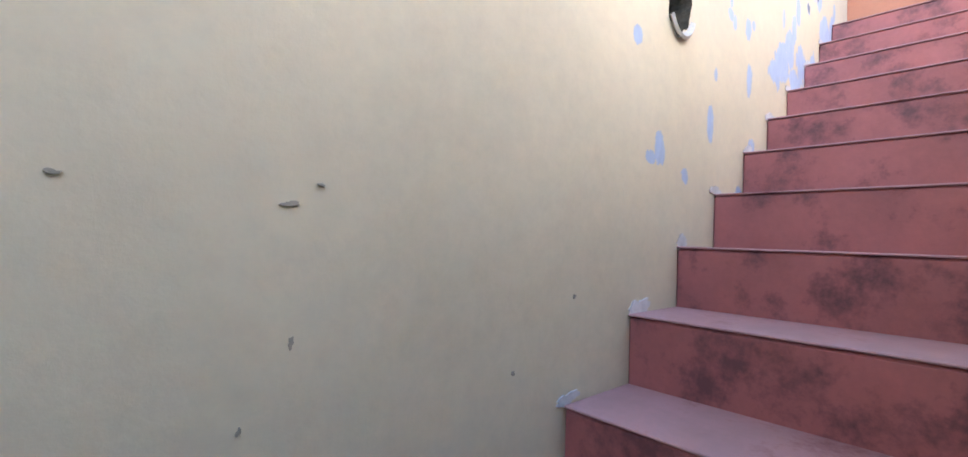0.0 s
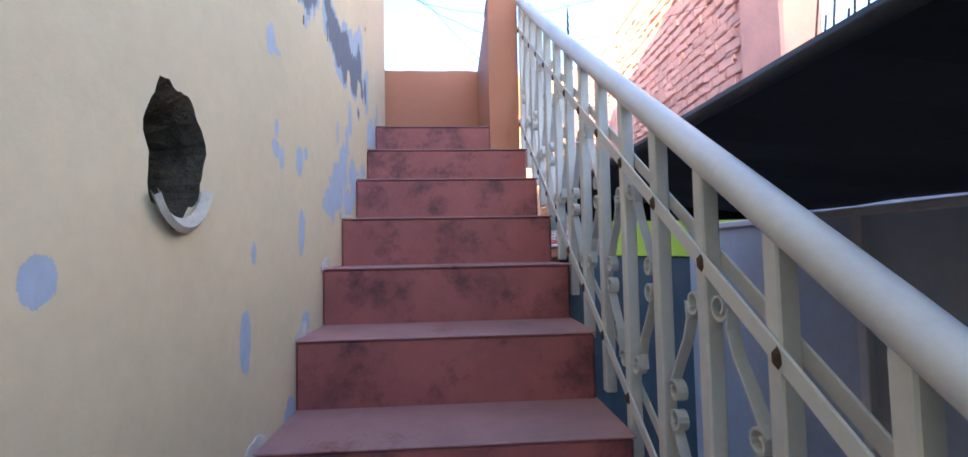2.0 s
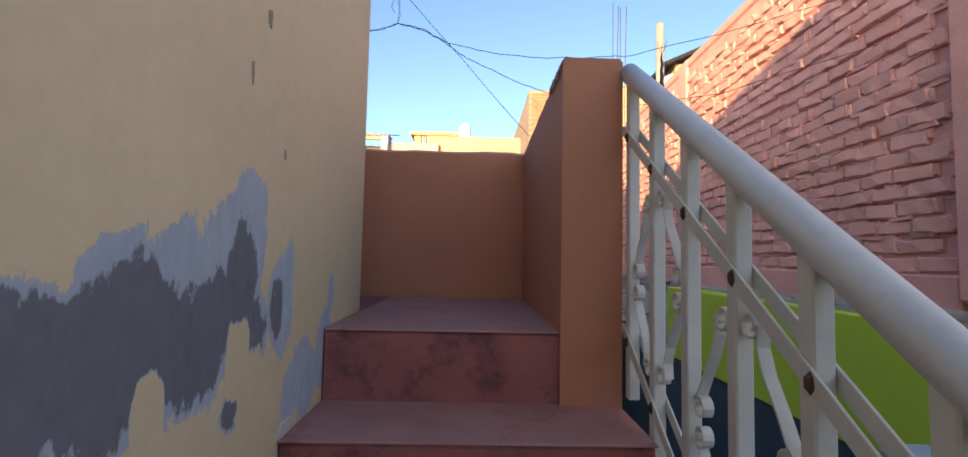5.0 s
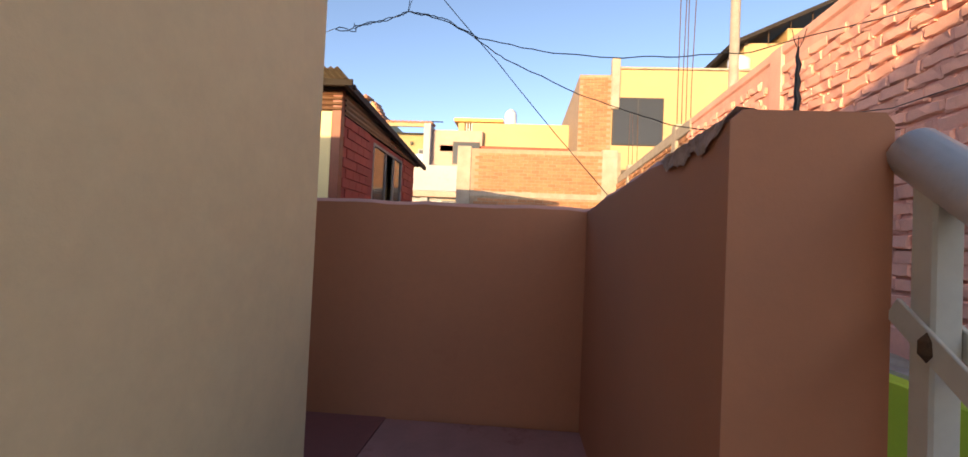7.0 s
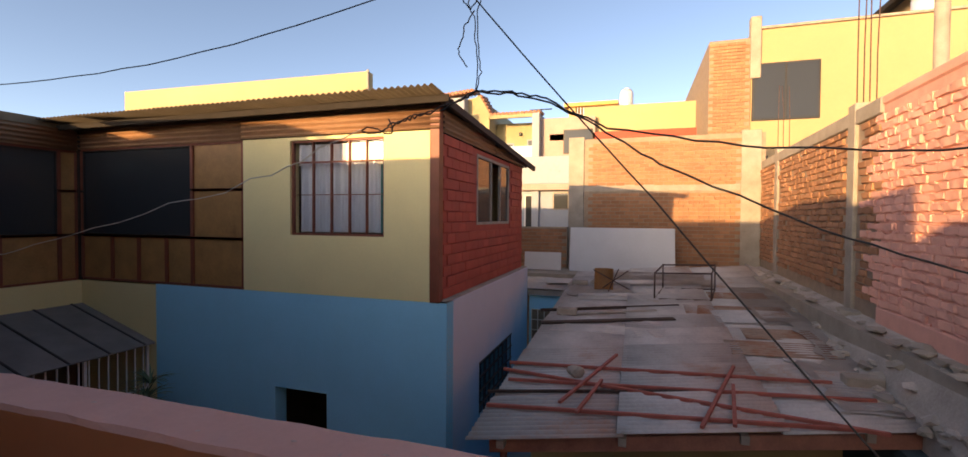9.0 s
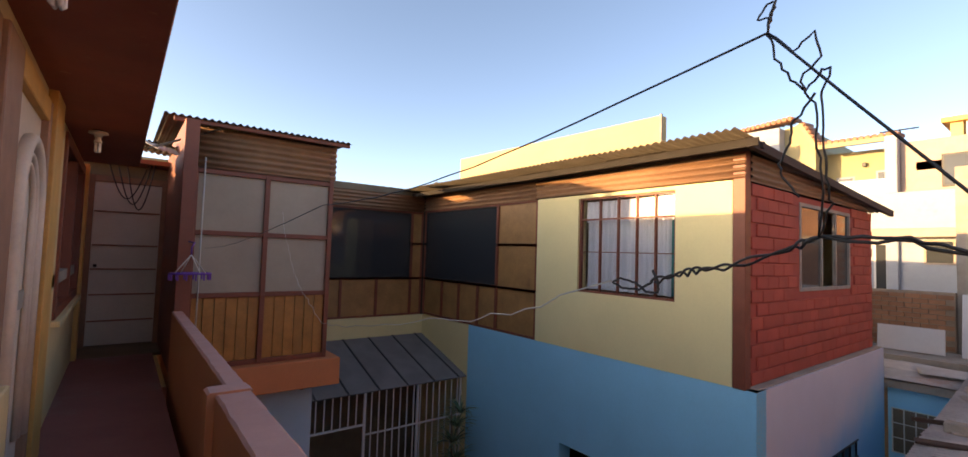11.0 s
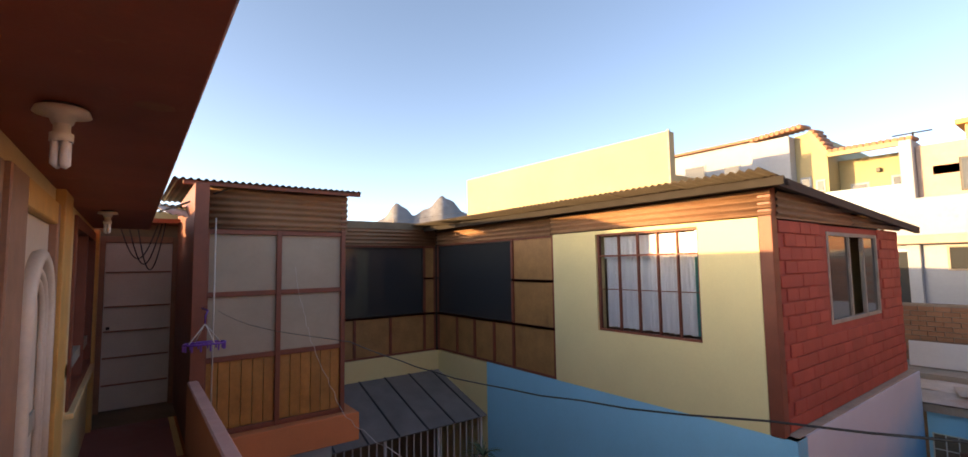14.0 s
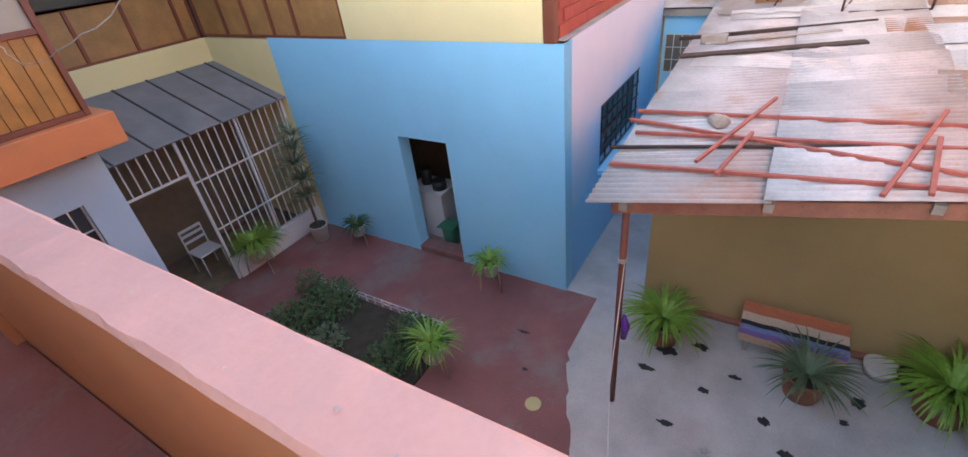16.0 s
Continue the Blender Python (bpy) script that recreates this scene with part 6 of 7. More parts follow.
part("wall_lamp", boxed(25.35, 25.45, 6.0, 6.12, 7.95, 8.1, 0.01), M_DARKM, wb, "small dark wall lamp")
part("roof_edge", boxed(24.35, 34, 9.55, 16.5, 9.72, 9.82, 0.02), M_TILE, wb, "flat clay tile roof edge")
shared_tile = None
for y0, y1, z0, z1, x0 in ((9.55, 7.75, 9.55, 9.70, 23.75), (7.65, 7.2, 9.62, 8.78, 24.25), (7.2, 4.9, 8.70, 8.70, 24.25)):
    n = max(3, int(math.hypot(y1 - y0, z1 - z0) / 0.17))
    for i in range(n):
        f = (i + 0.5) / n
        if shared_tile is None:
            bm = bmesh.new()
            add_tube(bm, [(0, 0, 0), (1.0, 0, 0.10)], 0.085, 6)
            ob = part("roof_tile", bm, M_TILE, wb, "clay roof tile")
            shared_tile = ob.data
        else:
            ob = new("roof_tile", shared_tile)
            ob.parent = wb
        ob.location = (x0, y0 + (y1 - y0) * f, z0 + (z1 - z0) * f + 0.04)
antenna = thing("antenna", "thin dark television antenna on the tiled roof", "antenna")
bm = bmesh.new()
add_tube(bm, [(26, 5.2, 8.6), (26, 5.2, 9.25)], 0.03, 6)
part("mast", bm, M_DARKM, antenna)
bm = bmesh.new()
add_tube(bm, [(26, 4.7, 9.22), (26, 5.75, 9.22)], 0.025, 6)
part("boom", bm, M_DARKM, antenna)

tb = thing("terrace_building", "cream roof parapet over a red beam", "building")
part("wall", boxed(24.5, 34, -1.3, 3.1, 7.75, 8.85, 0.02), M_CREAM2, tb)
part("beam", boxed(24.2, 34, -1.3, 4.5, 7.45, 7.75, 0.02), M_REDB, tb, "red painted beam")
part("wall", boxed(25.2, 34, -1.3, 4.5, G, 7.45, 0.02), M_CREAM2, tb)
part("turret_roof", boxed(25.5, 27.5, 1.75, 4.1, 9.15, 9.32, 0.02), M_JAMBY, tb, "ochre flat turret roof")
part("turret_wall", boxed(25.7, 27.3, 3.6, 3.9, 8.2, 9.15), M_CREAM2, tb)
part("turret_wall", boxed(25.7, 27.3, 1.9, 2.3, 8.2, 9.15), M_CREAM2, tb)
part("turret_floor", boxed(25.4, 28, 1.0, 4.6, 7.8, 8.3), M_CREAM2, tb)
for i in range(10):
    y = 2.36 + i * 0.125
    part("slat", boxed(25.72, 25.78, y, y + 0.05, 8.3, 9.15), M_WHITE, tb)
r = random.Random(21)
for i in range(16):
    bx_, by_ = r.uniform(45, 160), r.uniform(-60, 90)
    h = r.uniform(3, 6.5)
    hs = thing("far_house", "distant flat-roofed plastered town house", "house", "town houses")
    w, d = r.uniform(6, 12), r.uniform(6, 12)
    part("wall", boxed(bx_, bx_ + w, by_, by_ + d, G, h), r.choice([M_CREAM2, M_WHITE, M_BRICK, M_YELLOW]), hs)
    part("roof", boxed(bx_ - 0.1, bx_ + w + 0.1, by_ - 0.1, by_ + d + 0.1, h, h + 0.2), M_CONC, hs)

# snowy volcanoes far beyond the town
bm = bmesh.new()
prof = []
for i in range(141):
    u = -1400 + 20 * i
    h = 170 + max(340 * max(0, 1 - abs(u - 40) / 520), 300 * max(0, 1 - abs(u + 290) / 300), 160 * max(0, 1 - abs(u + 620) / 300), 130 * max(0, 1 - abs(u - 700) / 600))
    h += 14 * math.sin(u * 0.021) + 8 * math.sin(u * 0.057 + 1)
    prof.append((u, h))
dirm = Vector((math.sin(radians(31.0)), math.cos(radians(31.0)), 0))
acr = Vector((dirm.y, -dirm.x, 0))
prev = None
for u, h in prof:
    c = dirm * 3200 + acr * u
    col = [bm.verts.new(c + Vector((0, 0, -5))), bm.verts.new(c + dirm * 120 + Vector((0, 0, h * 0.5))), bm.verts.new(c + dirm * 260 + Vector((0, 0, h)))]
    if prev:
        for k in range(2):
            f = bm.faces.new((prev[k], prev[k + 1], col[k + 1], col[k]))
            f.smooth = True
    prev = col
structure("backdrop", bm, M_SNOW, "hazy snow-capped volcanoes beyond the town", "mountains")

# ---- small things on the balcony and walls ----
def bulb(x, y, z, label):
    ob = thing("ceiling_lamp", label, "lamp", "balcony lamps")
    bm = bmesh.new()
    add_tube(bm, [(x, y, z), (x, y, z - 0.012)], 0.05, 18)
    part("ceiling_plate", bm, M_DARKM, ob, "dark round hole plate")
    bm = bmesh.new()
    add_tube(bm, [(x, y, z - 0.012), (x, y, z - 0.03), (x, y, z - 0.035), (x, y, z - 0.06)], [0.066, 0.072, 0.035, 0.026], 20)
    part("holder", bm, M_LAMPW, ob, "white porcelain lamp holder")
    bm = bmesh.new()
    add_tube(bm, [(x, y, z - 0.06), (x, y, z - 0.085), (x, y, z - 0.09), (x, y, z - 0.115)], [0.022, 0.022, 0.03, 0.03], 14)
    part("ballast", bm, M_LAMPW, ob)
    for a in range(4):
        bm = bmesh.new()
        dx, dy = 0.017 * math.cos(a * 1.57 + 0.6), 0.017 * math.sin(a * 1.57 + 0.6)
        add_tube(bm, [(x + dx, y + dy, z - 0.115), (x + dx, y + dy, z - 0.185), (x + dx * 0.6, y + dy * 0.6, z - 0.195)], [0.011, 0.011, 0.006], 8)
        part("tube", bm, M_TUBE, ob)
    return ob


bulb(4.49, 3.19, 5.45, "energy saving lamp in a white ceiling holder")
bulb(4.49, 6.40, 5.45, "unlit energy saving lamp on the red-brown ceiling")
bm = bmesh.new()
bmesh.ops.create_icosphere(bm, subdivisions=2, radius=0.05, matrix=Matrix.Translation((4.72, 3.05, 5.452)) @ Matrix.Diagonal((1.2, 1, 0.12, 1)))
tagged(link("broken_plaster", bm, M_TERRA), "broken orange spot in the ceiling plaster", "plaster")

hanger = thing("clothes_hanger", "purple plastic peg hanger hung on white cords", "hanger")
hc = Vector((5.3, 7.0, 4.17))
bm = bmesh.new()
ring = [(hc.x + 0.19 * math.cos(a), hc.y + 0.12 * math.sin(a), hc.z) for a in (6.2832 * i / 24 for i in range(25))]
add_tube(bm, ring, 0.011, 6)
for s in (-0.06, 0.06):
    add_tube(bm, [(hc.x - 0.17, hc.y + s, hc.z), (hc.x + 0.17, hc.y + s, hc.z)], 0.008, 6)
part("ring", bm, M_PURPLE, hanger)
for a in range(4):
    bm = bmesh.new()
    add_tube(bm, [(hc.x + 0.17 * math.cos(a * 1.57 + 0.5), hc.y + 0.11 * math.sin(a * 1.57 + 0.5), hc.z), (hc.x, hc.y, hc.z + 0.2)], 0.006, 5)
    part("cord", bm, M_WIRE, hanger)
for i in range(14):
    a = 6.2832 * i / 14
    part("peg", boxed(hc.x + 0.19 * math.cos(a) - 0.008, hc.x + 0.19 * math.cos(a) + 0.008, hc.y + 0.12 * math.sin(a) - 0.006, hc.y + 0.12 * math.sin(a) + 0.006, hc.z - 0.07, hc.z, 0.002), M_PURPLE, hanger)
bm = bmesh.new()
add_tube(bm, [(hc.x, hc.y, hc.z + 0.2), (hc.x, hc.y, hc.z + 0.28), (hc.x + 0.03, hc.y + 0.05, hc.z + 0.33), (hc.x + 0.0, hc.y + 0.3, hc.z + 0.34)], 0.008, 6)
part("hook", bm, M_PURPLE, hanger)
pp = thing("conduit_pipe", "thin white pipe on the bay corner", "pipe")
bm = bmesh.new()
add_tube(bm, [(5.46, BY - 0.03, 3.2), (5.46, BY - 0.03, 5.55)], 0.009, 6)
part("tube", bm, M_WIRE, pp)


def scrap_sheet(x, y, z, w, d, rx, rz, mat, label):
    ob = thing("roof_scrap", label, "scrap sheet", "scrap over the end door")
    bm = bmesh.new()
    add_corrugated(bm, (-w / 2, -d / 2, 0), (0, d, 0), (w, 0, 0), 0.012, 0.076)
    p = part("sheet", bm, mat, ob)
    ob.location, ob.rotation_euler = (x, y, z), (rx, 0.1, rz)


scrap_sheet(4.95, 8.9, 5.78, 0.7, 1.2, 0.05, 0.1, M_ZINCD, "bent dark roof sheet over the end door")
scrap_sheet(5.1, 8.2, 5.66, 0.5, 0.5, 0.35, 0.5, M_SHEETP, "loose pale sheet scrap over the door")
bm = bmesh.new()
add_bar(bm, (4.9, 8.0, 5.62), (5.75, 7.6, 5.98), 0.02, 0.02)
tagged(link("iron_bar", bm, M_DARKM), "dark iron bar sticking out over the roof", "bar")
for i in range(3):
    bm = bmesh.new()
    add_tube(bm, [(4.5 + 0.1 * i + (0.45 - 0.06 * i) * u, 9.55 - 0.1 * i, 5.60 - (0.5 + 0.08 * i) * math.sin(math.pi * u)) for u in (k / 14 for k in range(15))], 0.008, 6)
    tagged(link("loose_cable", bm, M_CABLE), "black cable looped over the end door", "cable", "loose cables")

# cables over the court
def cable(pts, rad, mat, label, wob=0.0, seed=1, n=10, sag=0.0):
    r = random.Random(seed)
    out = []
    for p, q in zip(pts, pts[1:]):
        p, q = Vector(p), Vector(q)
        for i in range(n):
            u = i / n
            c = p.lerp(q, u) + Vector((r.uniform(-wob, wob), r.uniform(-wob, wob), r.uniform(-wob, wob) - sag * math.sin(math.pi * u)))
            out.append(c)
    out.append(Vector(pts[-1]))
    bm = bmesh.new()
    add_tube(bm, out, rad, 6)
    return tagged(link("cable", bm, mat), label, "cable", "cables over the court")


KNOT = (5.32, 1.345, 4.768)
TIP = (5.36, 1.60, 4.442)
HUB = (5.36, 1.305, 4.518)
cable([(5.14, 0.51, 3.765), (5.23, 0.93, 4.27), KNOT], 0.0017, M_CABLE, "straight black cable tied to the parapet corner", 0.0006, 2, sag=0.006)
cable([KNOT, (5.32, 1.336, 4.802), (5.32, 1.331, 4.855), (5.32, 1.318, 4.93), (5.29, 1.28, 5.3), (5.0, 1.6, 5.75), (4.6, 2.4, 5.625)], 0.0014, M_CABLE, "kinked black cable rising to the roof edge", 0.0015, 3)
cable([KNOT, (5.34, 3.0, 4.66), (5.51, BY - 0.01, 4.44)], 0.0016, M_CABLE, "black cable running across to the bay", 0.002, 4, 16, sag=0.05)
cable([TIP, (5.5, 2.4, 4.27), (5.8, 4.3, 3.98), (6.15, 6.2, 4.2), (6.30, 7.2, 4.62), (6.38, BY - 0.01, 4.95)], 0.0015, M_WIRE, "kinked pale wire sagging to the bay", 0.008, 5, 12, sag=0.02)
cable([HUB, (5.38, 1.228, 4.516), (5.38, 1.146, 4.494), (5.39, 1.02, 4.425), (5.40, 0.76, 4.378), (5.40, 0.486, 4.361), (5.40, 0.237, 4.367), (5.42, -0.05, 4.40), (5.5, -0.6, 4.58), (5.7, -1.68, 5.0)], 0.0021, M_CABLE, "thick black cable crossing to the brick wall", 0.003, 6, 6)
cable([HUB, (5.385, 1.225, 4.511), (5.385, 1.14, 4.488), (5.39, 1.02, 4.418), (5.40, 0.91, 4.346), (5.40, 0.618, 4.213), (5.40, 0.38, 4.134), (5.40, 0.232, 4.095), (5.41, 0.048, 4.08), (5.45, -0.6, 4.20), (5.6, -1.68, 4.6)], 0.0021, M_CABLE, "thick black cable sagging to the brick wall", 0.003, 7, 6)
cable([KNOT, (5.32, 1.336, 4.734), (5.325, 1.321, 4.703), (5.33, 1.309, 4.689), (5.325, 1.289, 4.707), (5.32, 1.28, 4.704), (5.325, 1.292, 4.676), (5.33, 1.291, 4.631), (5.335, 1.289, 4.583), (5.345, 1.287, 4.554), HUB], 0.0014, M_CABLE, "kinked cable strand hanging to the joint", 0.0018, 8, 4)
cable([KNOT, (5.32, 1.318, 4.735), (5.318, 1.295, 4.751), (5.32, 1.291, 4.722), (5.325, 1.313, 4.70), (5.325, 1.298, 4.67), (5.33, 1.296, 4.62), (5.34, 1.294, 4.57), HUB], 0.0013, M_CABLE, "second cable strand hanging to the joint", 0.0018, 9, 4)
cable([(5.32, 1.295, 4.679), (5.322, 1.317, 4.652), (5.325, 1.323, 4.629), (5.325, 1.334, 4.603), (5.325, 1.331, 4.591), (5.328, 1.314, 4.563)], 0.0014, M_CABLE, "loose frayed cable end below the knot", 0.0016, 11, 4)
cable([KNOT, (5.32, 1.344, 4.787), (5.322, 1.357, 4.789), (5.32, 1.346, 4.805), (5.318, 1.336, 4.803), (5.318, 1.341, 4.789), KNOT], 0.0013, M_CABLE, "small knotted cable loop", 0.0006, 12, 4)
SPINE = [Vector(p) for p in (HUB, (5.36, 1.338, 4.502), (5.36, 1.409, 4.478), (5.36, 1.45, 4.472), (5.36, 1.488, 4.462), (5.36, 1.525, 4.45))]
for ph, lab in ((0.0, "black cable twisted back to a loose end"), (math.pi, "second black cable twisted round the first")):
    pts = []
    for i in range(101):
        u = i / 100 * 4.999
        k = int(u)
        c = SPINE[k].lerp(SPINE[k + 1], u - k)
        w = (0.0035 + 0.002 * math.sin(i * 0.21)) * min(1, i / 12)
        turn = ph + 0.34 * i + 1.3 * math.sin(i * 0.09)
        pts.append(c + Vector((w * math.cos(turn), 0, w * math.sin(turn))))
    bm = bmesh.new()
    add_tube(bm, pts, 0.0019, 6)
    tagged(link("cable", bm, M_CABLE), lab, "cable", "cables over the court")
cable([(5.36, 1.525, 4.45), (5.358, 1.548, 4.436), (5.36, 1.58, 4.436), (5.362, 1.602, 4.444), (5.36, 1.585, 4.452), (5.36, 1.555, 4.446), (5.358, 1.535, 4.434), (5.36, 1.516, 4.434), (5.36, 1.515, 4.448), (5.36, 1.525, 4.468)], 0.0019, M_CABLE, "looped black cable end", 0.0008, 13, 5)
splice = thing("cable_splice", "frayed black taped splice hanging between two cables", "cable splice")
bm = bmesh.new()
add_tube(bm, [(5.43 + 0.004 * math.sin(i * 1.9), -0.235 + 0.004 * math.sin(i * 2.7), 4.42 - 0.034 * i) for i in range(9)], [0.004, 0.007, 0.010, 0.008, 0.012, 0.010, 0.013, 0.011, 0.016], 7)
part("tape", bm, M_CABLE, splice)
for dy in (-0.03, 0.0, 0.025):
    bm = bmesh.new()
    add_tube(bm, [(5.43, -0.235 + dy, 4.47 + abs(dy)), (5.432, -0.235 + dy * 0.6, 4.45), (5.43, -0.235, 4.415)], 0.0016, 5)
    part("strand", bm, M_CABLE, splice)

anchor = thing("anchor_wire", "rusty wire loop anchored in the parapet corner", "wire loop")
bm = bmesh.new()
add_tube(bm, [(5.145 + 0.014 * math.sin(a), 0.50 + 0.027 * math.cos(a), 3.752 + 0.018 * math.sin(a)) for a in (6.2832 * i / 20 for i in range(21))], 0.007, 8)
part("loop", bm, M_REBAR, anchor)
cable([(8.6, 2.1, 1.45), (7.6, 1.9, 0.9), (6.0, 1.4, 0.4), (5.27, 1.2, 0.3)], 0.005, M_WIRE, "pale wire tied to the shed post", 0.0, 10)
for px, py in ((33, 60), (36, 14)):
    bm = bmesh.new()
    add_tube(bm, [(px, py, G - 0.06), (px, py, 11.4)], 0.12, 10)
    tagged(link("utility_pole", bm, M_CONC), "distant concrete utility pole behind the houses", "pole", "utility poles")
for k, z in enumerate((9.6, 10.2, 11.0)):
    bm = bmesh.new()
    add_tube(bm, [(33, 60, z), (34.5, 37, z - 0.25), (36, 14, z)], 0.02, 5)
    tagged(link("power_line", bm, M_CABLE), "distant power line over the roofs", "power line", "power lines")

# ---- court: bed, plants, pots, clutter ----
def blades(name, parent, base, n, length, width, mat, seed, droop=1.0, up=0.6, spread=1.0):
    """A tuft of arching strap leaves."""
    r = random.Random(seed)
    bm = bmesh.new()
    for i in range(n):
        a = r.uniform(0, 6.283)
        ln = length * r.uniform(0.6, 1.1)
        el = r.uniform(0.25, 1.35) * up + 0.25
        d = Vector((math.cos(a), math.sin(a), 0)) * spread
        sd = Vector((-math.sin(a), math.cos(a), 0)) * width / 2
        prev = None
        p = Vector(base) + d * 0.02
        for k in range(6):
            u = k / 5
            w = sd * (1 - u ** 2.2) + sd * 0.05
            pair = (bm.verts.new(p - w), bm.verts.new(p + w))
            if prev:
                bm.faces.new((prev[0], prev[1], pair[1], pair[0]))
            prev = pair
            ang = el - droop * u * 1.5
            p = p + (d * math.cos(ang) + Vector((0, 0, 1)) * math.sin(ang)) * ln / 5
    return part(name, bm, mat, parent)


def pot(parent, x, y, z, r0, r1, h, mat):
    bm = bmesh.new()
    add_tube(bm, [(x, y, z), (x, y, z + h), (x, y, z + h + 0.012)], [r0, r1, r1 * 1.06], 16)
    body = part("pot", bm, mat, parent)
    bm = bmesh.new()
    add_tube(bm, [(x, y, z + h + 0.004), (x, y, z + h + 0.016)], r1 * 0.9, 14)
    part("soil", bm, M_SOIL, parent)
    return body


def stand(parent, x, y, z, h, rr):
    for a in range(3):
        bm = bmesh.new()
        c, s = math.cos(a * 2.094 + 0.4), math.sin(a * 2.094 + 0.4)
        add_tube(bm, [(x + c * rr * 1.25, y + s * rr * 1.25, z), (x + c * rr, y + s * rr, z + h + 0.08)], 0.011, 6)
        part("leg", bm, M_WOODG, parent)


def potted(label, x, y, size, mat_pot, mat_leaf, seed, raised=0.0, n=90, droop=1.0):
    ob = thing("potted_plant", label, "plant", "potted plants")
    if raised:
        stand(ob, x, y, G, raised, size * 0.45)
    pot(ob, x, y, G + raised, size * 0.36, size * 0.46, size * 0.62, mat_pot)
    blades("foliage", ob, (x, y, G + raised + size * 0.64), n, size * 1.25, size * 0.062, mat_leaf, seed, droop)
    return ob


potted("spider plant in a white pot on a stand", 8.06, 4.36, 0.40, M_POT, M_LEAFL, 1, 0.28, 110)
potted("leafy green plant in a white pot on a stand", 9.86, 4.52, 0.36, M_POT, M_LEAFL, 2, 0.32, 110, 1.3)
potted("small green plant in a white pot on a stand", 10.0, 7.55, 0.32, M_POT, M_LEAFD, 3, 0.22, 90, 1.2)
potted("bushy bright green spider plant before the grille", 8.62, 8.72, 0.52, M_POT, M_LEAFL, 4, 0.25, 170, 1.2)
potted("bright spider plant by the shed post", 9.9, 1.85, 0.55, M_TERRA, M_LEAFL, 5, 0.0, 170, 1.1)
potted("grey-green spiky plant in a terracotta pot", 9.68, 0.22, 0.50, M_TERRA, M_LEAFG, 6, 0.0, 110, 0.9)
potted("large bright fern in a pot by the shed", 10.0, -1.05, 0.60, M_TERRA, M_LEAFL, 7, 0.0, 260, 1.1)
tall = thing("dracaena", "tall dracaena in a white bucket by the grille", "plant")
pot(tall, 9.8, 8.45, G, 0.14, 0.18, 0.33, M_POT)
bm = bmesh.new()
add_tube(bm, [(9.8, 8.45, G + 0.3), (9.78, 8.44, 0.4), (9.74, 8.46, 1.0), (9.7, 8.42, 1.55)], [0.03, 0.025, 0.02, 0.015], 8)
part("trunk", bm, M_TRUNK, tall)
for i, (dz, n, ln) in enumerate(((0.3, 50, 0.45), (0.65, 55, 0.48), (1.0, 60, 0.5), (1.3, 55, 0.45), (1.55, 40, 0.4))):
    blades("foliage", tall, (9.75 + 0.05 * math.sin(i * 2), 8.44 - 0.04 * i, dz), n, ln, 0.03, M_LEAFG, 30 + i, 0.9, 0.7)

bed = structure("garden_bed", boxed(7.62, 8.72, 4.5, 7.4, G - 0.02, G + 0.03, 0.01), M_SOIL, "dark soil garden bed with white edging", "garden bed")
fence = thing("garden_fence", "low white garden edging fence", "fence")
for i in range(16):
    y = 4.7 + i * 0.17
    part("picket", boxed(8.72, 8.74, y, y + 0.03, G, G + 0.17, 0.004), M_WHITE, fence)
for z in (0.06, 0.13):
    part("rail", boxed(8.741, 8.753, 4.65, 7.35, G + z, G + z + 0.02, 0.003), M_WHITE, fence)


def shrub(label, x, y, w, h, n, seed, mat):
    ob = thing("shrub", label, "shrub", "garden shrubs")
    r = random.Random(seed)
    bm = bmesh.new()
    for i in range(7):
        a = r.uniform(0, 6.28)
        add_tube(bm, [(x, y, G + 0.02), (x + math.cos(a) * w * 0.25, y + math.sin(a) * w * 0.25, G + h * 0.5), (x + math.cos(a) * w * 0.45, y + math.sin(a) * w * 0.45, G + h * r.uniform(0.7, 1.0))], [0.012, 0.008, 0.004], 5)
    part("stems", bm, M_TRUNK, ob)
    bm = bmesh.new()
    for i in range(n):
        a, q = r.uniform(0, 6.28), math.sqrt(r.random())
        c = Vector((x + math.cos(a) * q * w * 0.5, y + math.sin(a) * q * w * 0.5, G + 0.05 + h * r.random() * (1.1 - 0.55 * q)))
        d = Vector((r.uniform(-1, 1), r.uniform(-1, 1), r.uniform(-0.6, 0.8))).normalized()
        s = d.orthogonal().normalized()
        ln = r.uniform(0.035, 0.07)
        bm.faces.new([bm.verts.new(c), bm.verts.new(c + d * ln * 0.5 + s * ln * 0.32), bm.verts.new(c + d * ln), bm.verts.new(c + d * ln * 0.5 - s * ln * 0.32)])
    part("leaves", bm, mat, ob)


shrub("dark green rose shrub in the garden bed", 8.35, 6.6, 0.85, 0.55, 900, 1, M_LEAFM)
shrub("low dark shrub in the garden bed", 7.75, 6.9, 0.8, 0.45, 800, 2, M_LEAFM)
shrub("dark leafy shrub beside the potted plant", 8.3, 4.95, 0.75, 0.5, 850, 3, M_LEAFM)
shrub("small shrub at the bed's edge", 7.75, 5.0, 0.65, 0.4, 600, 4, M_LEAFM)
shrub("straggling low shrub in the bed", 7.7, 6.1, 0.6, 0.3, 420, 5, M_LEAFG)
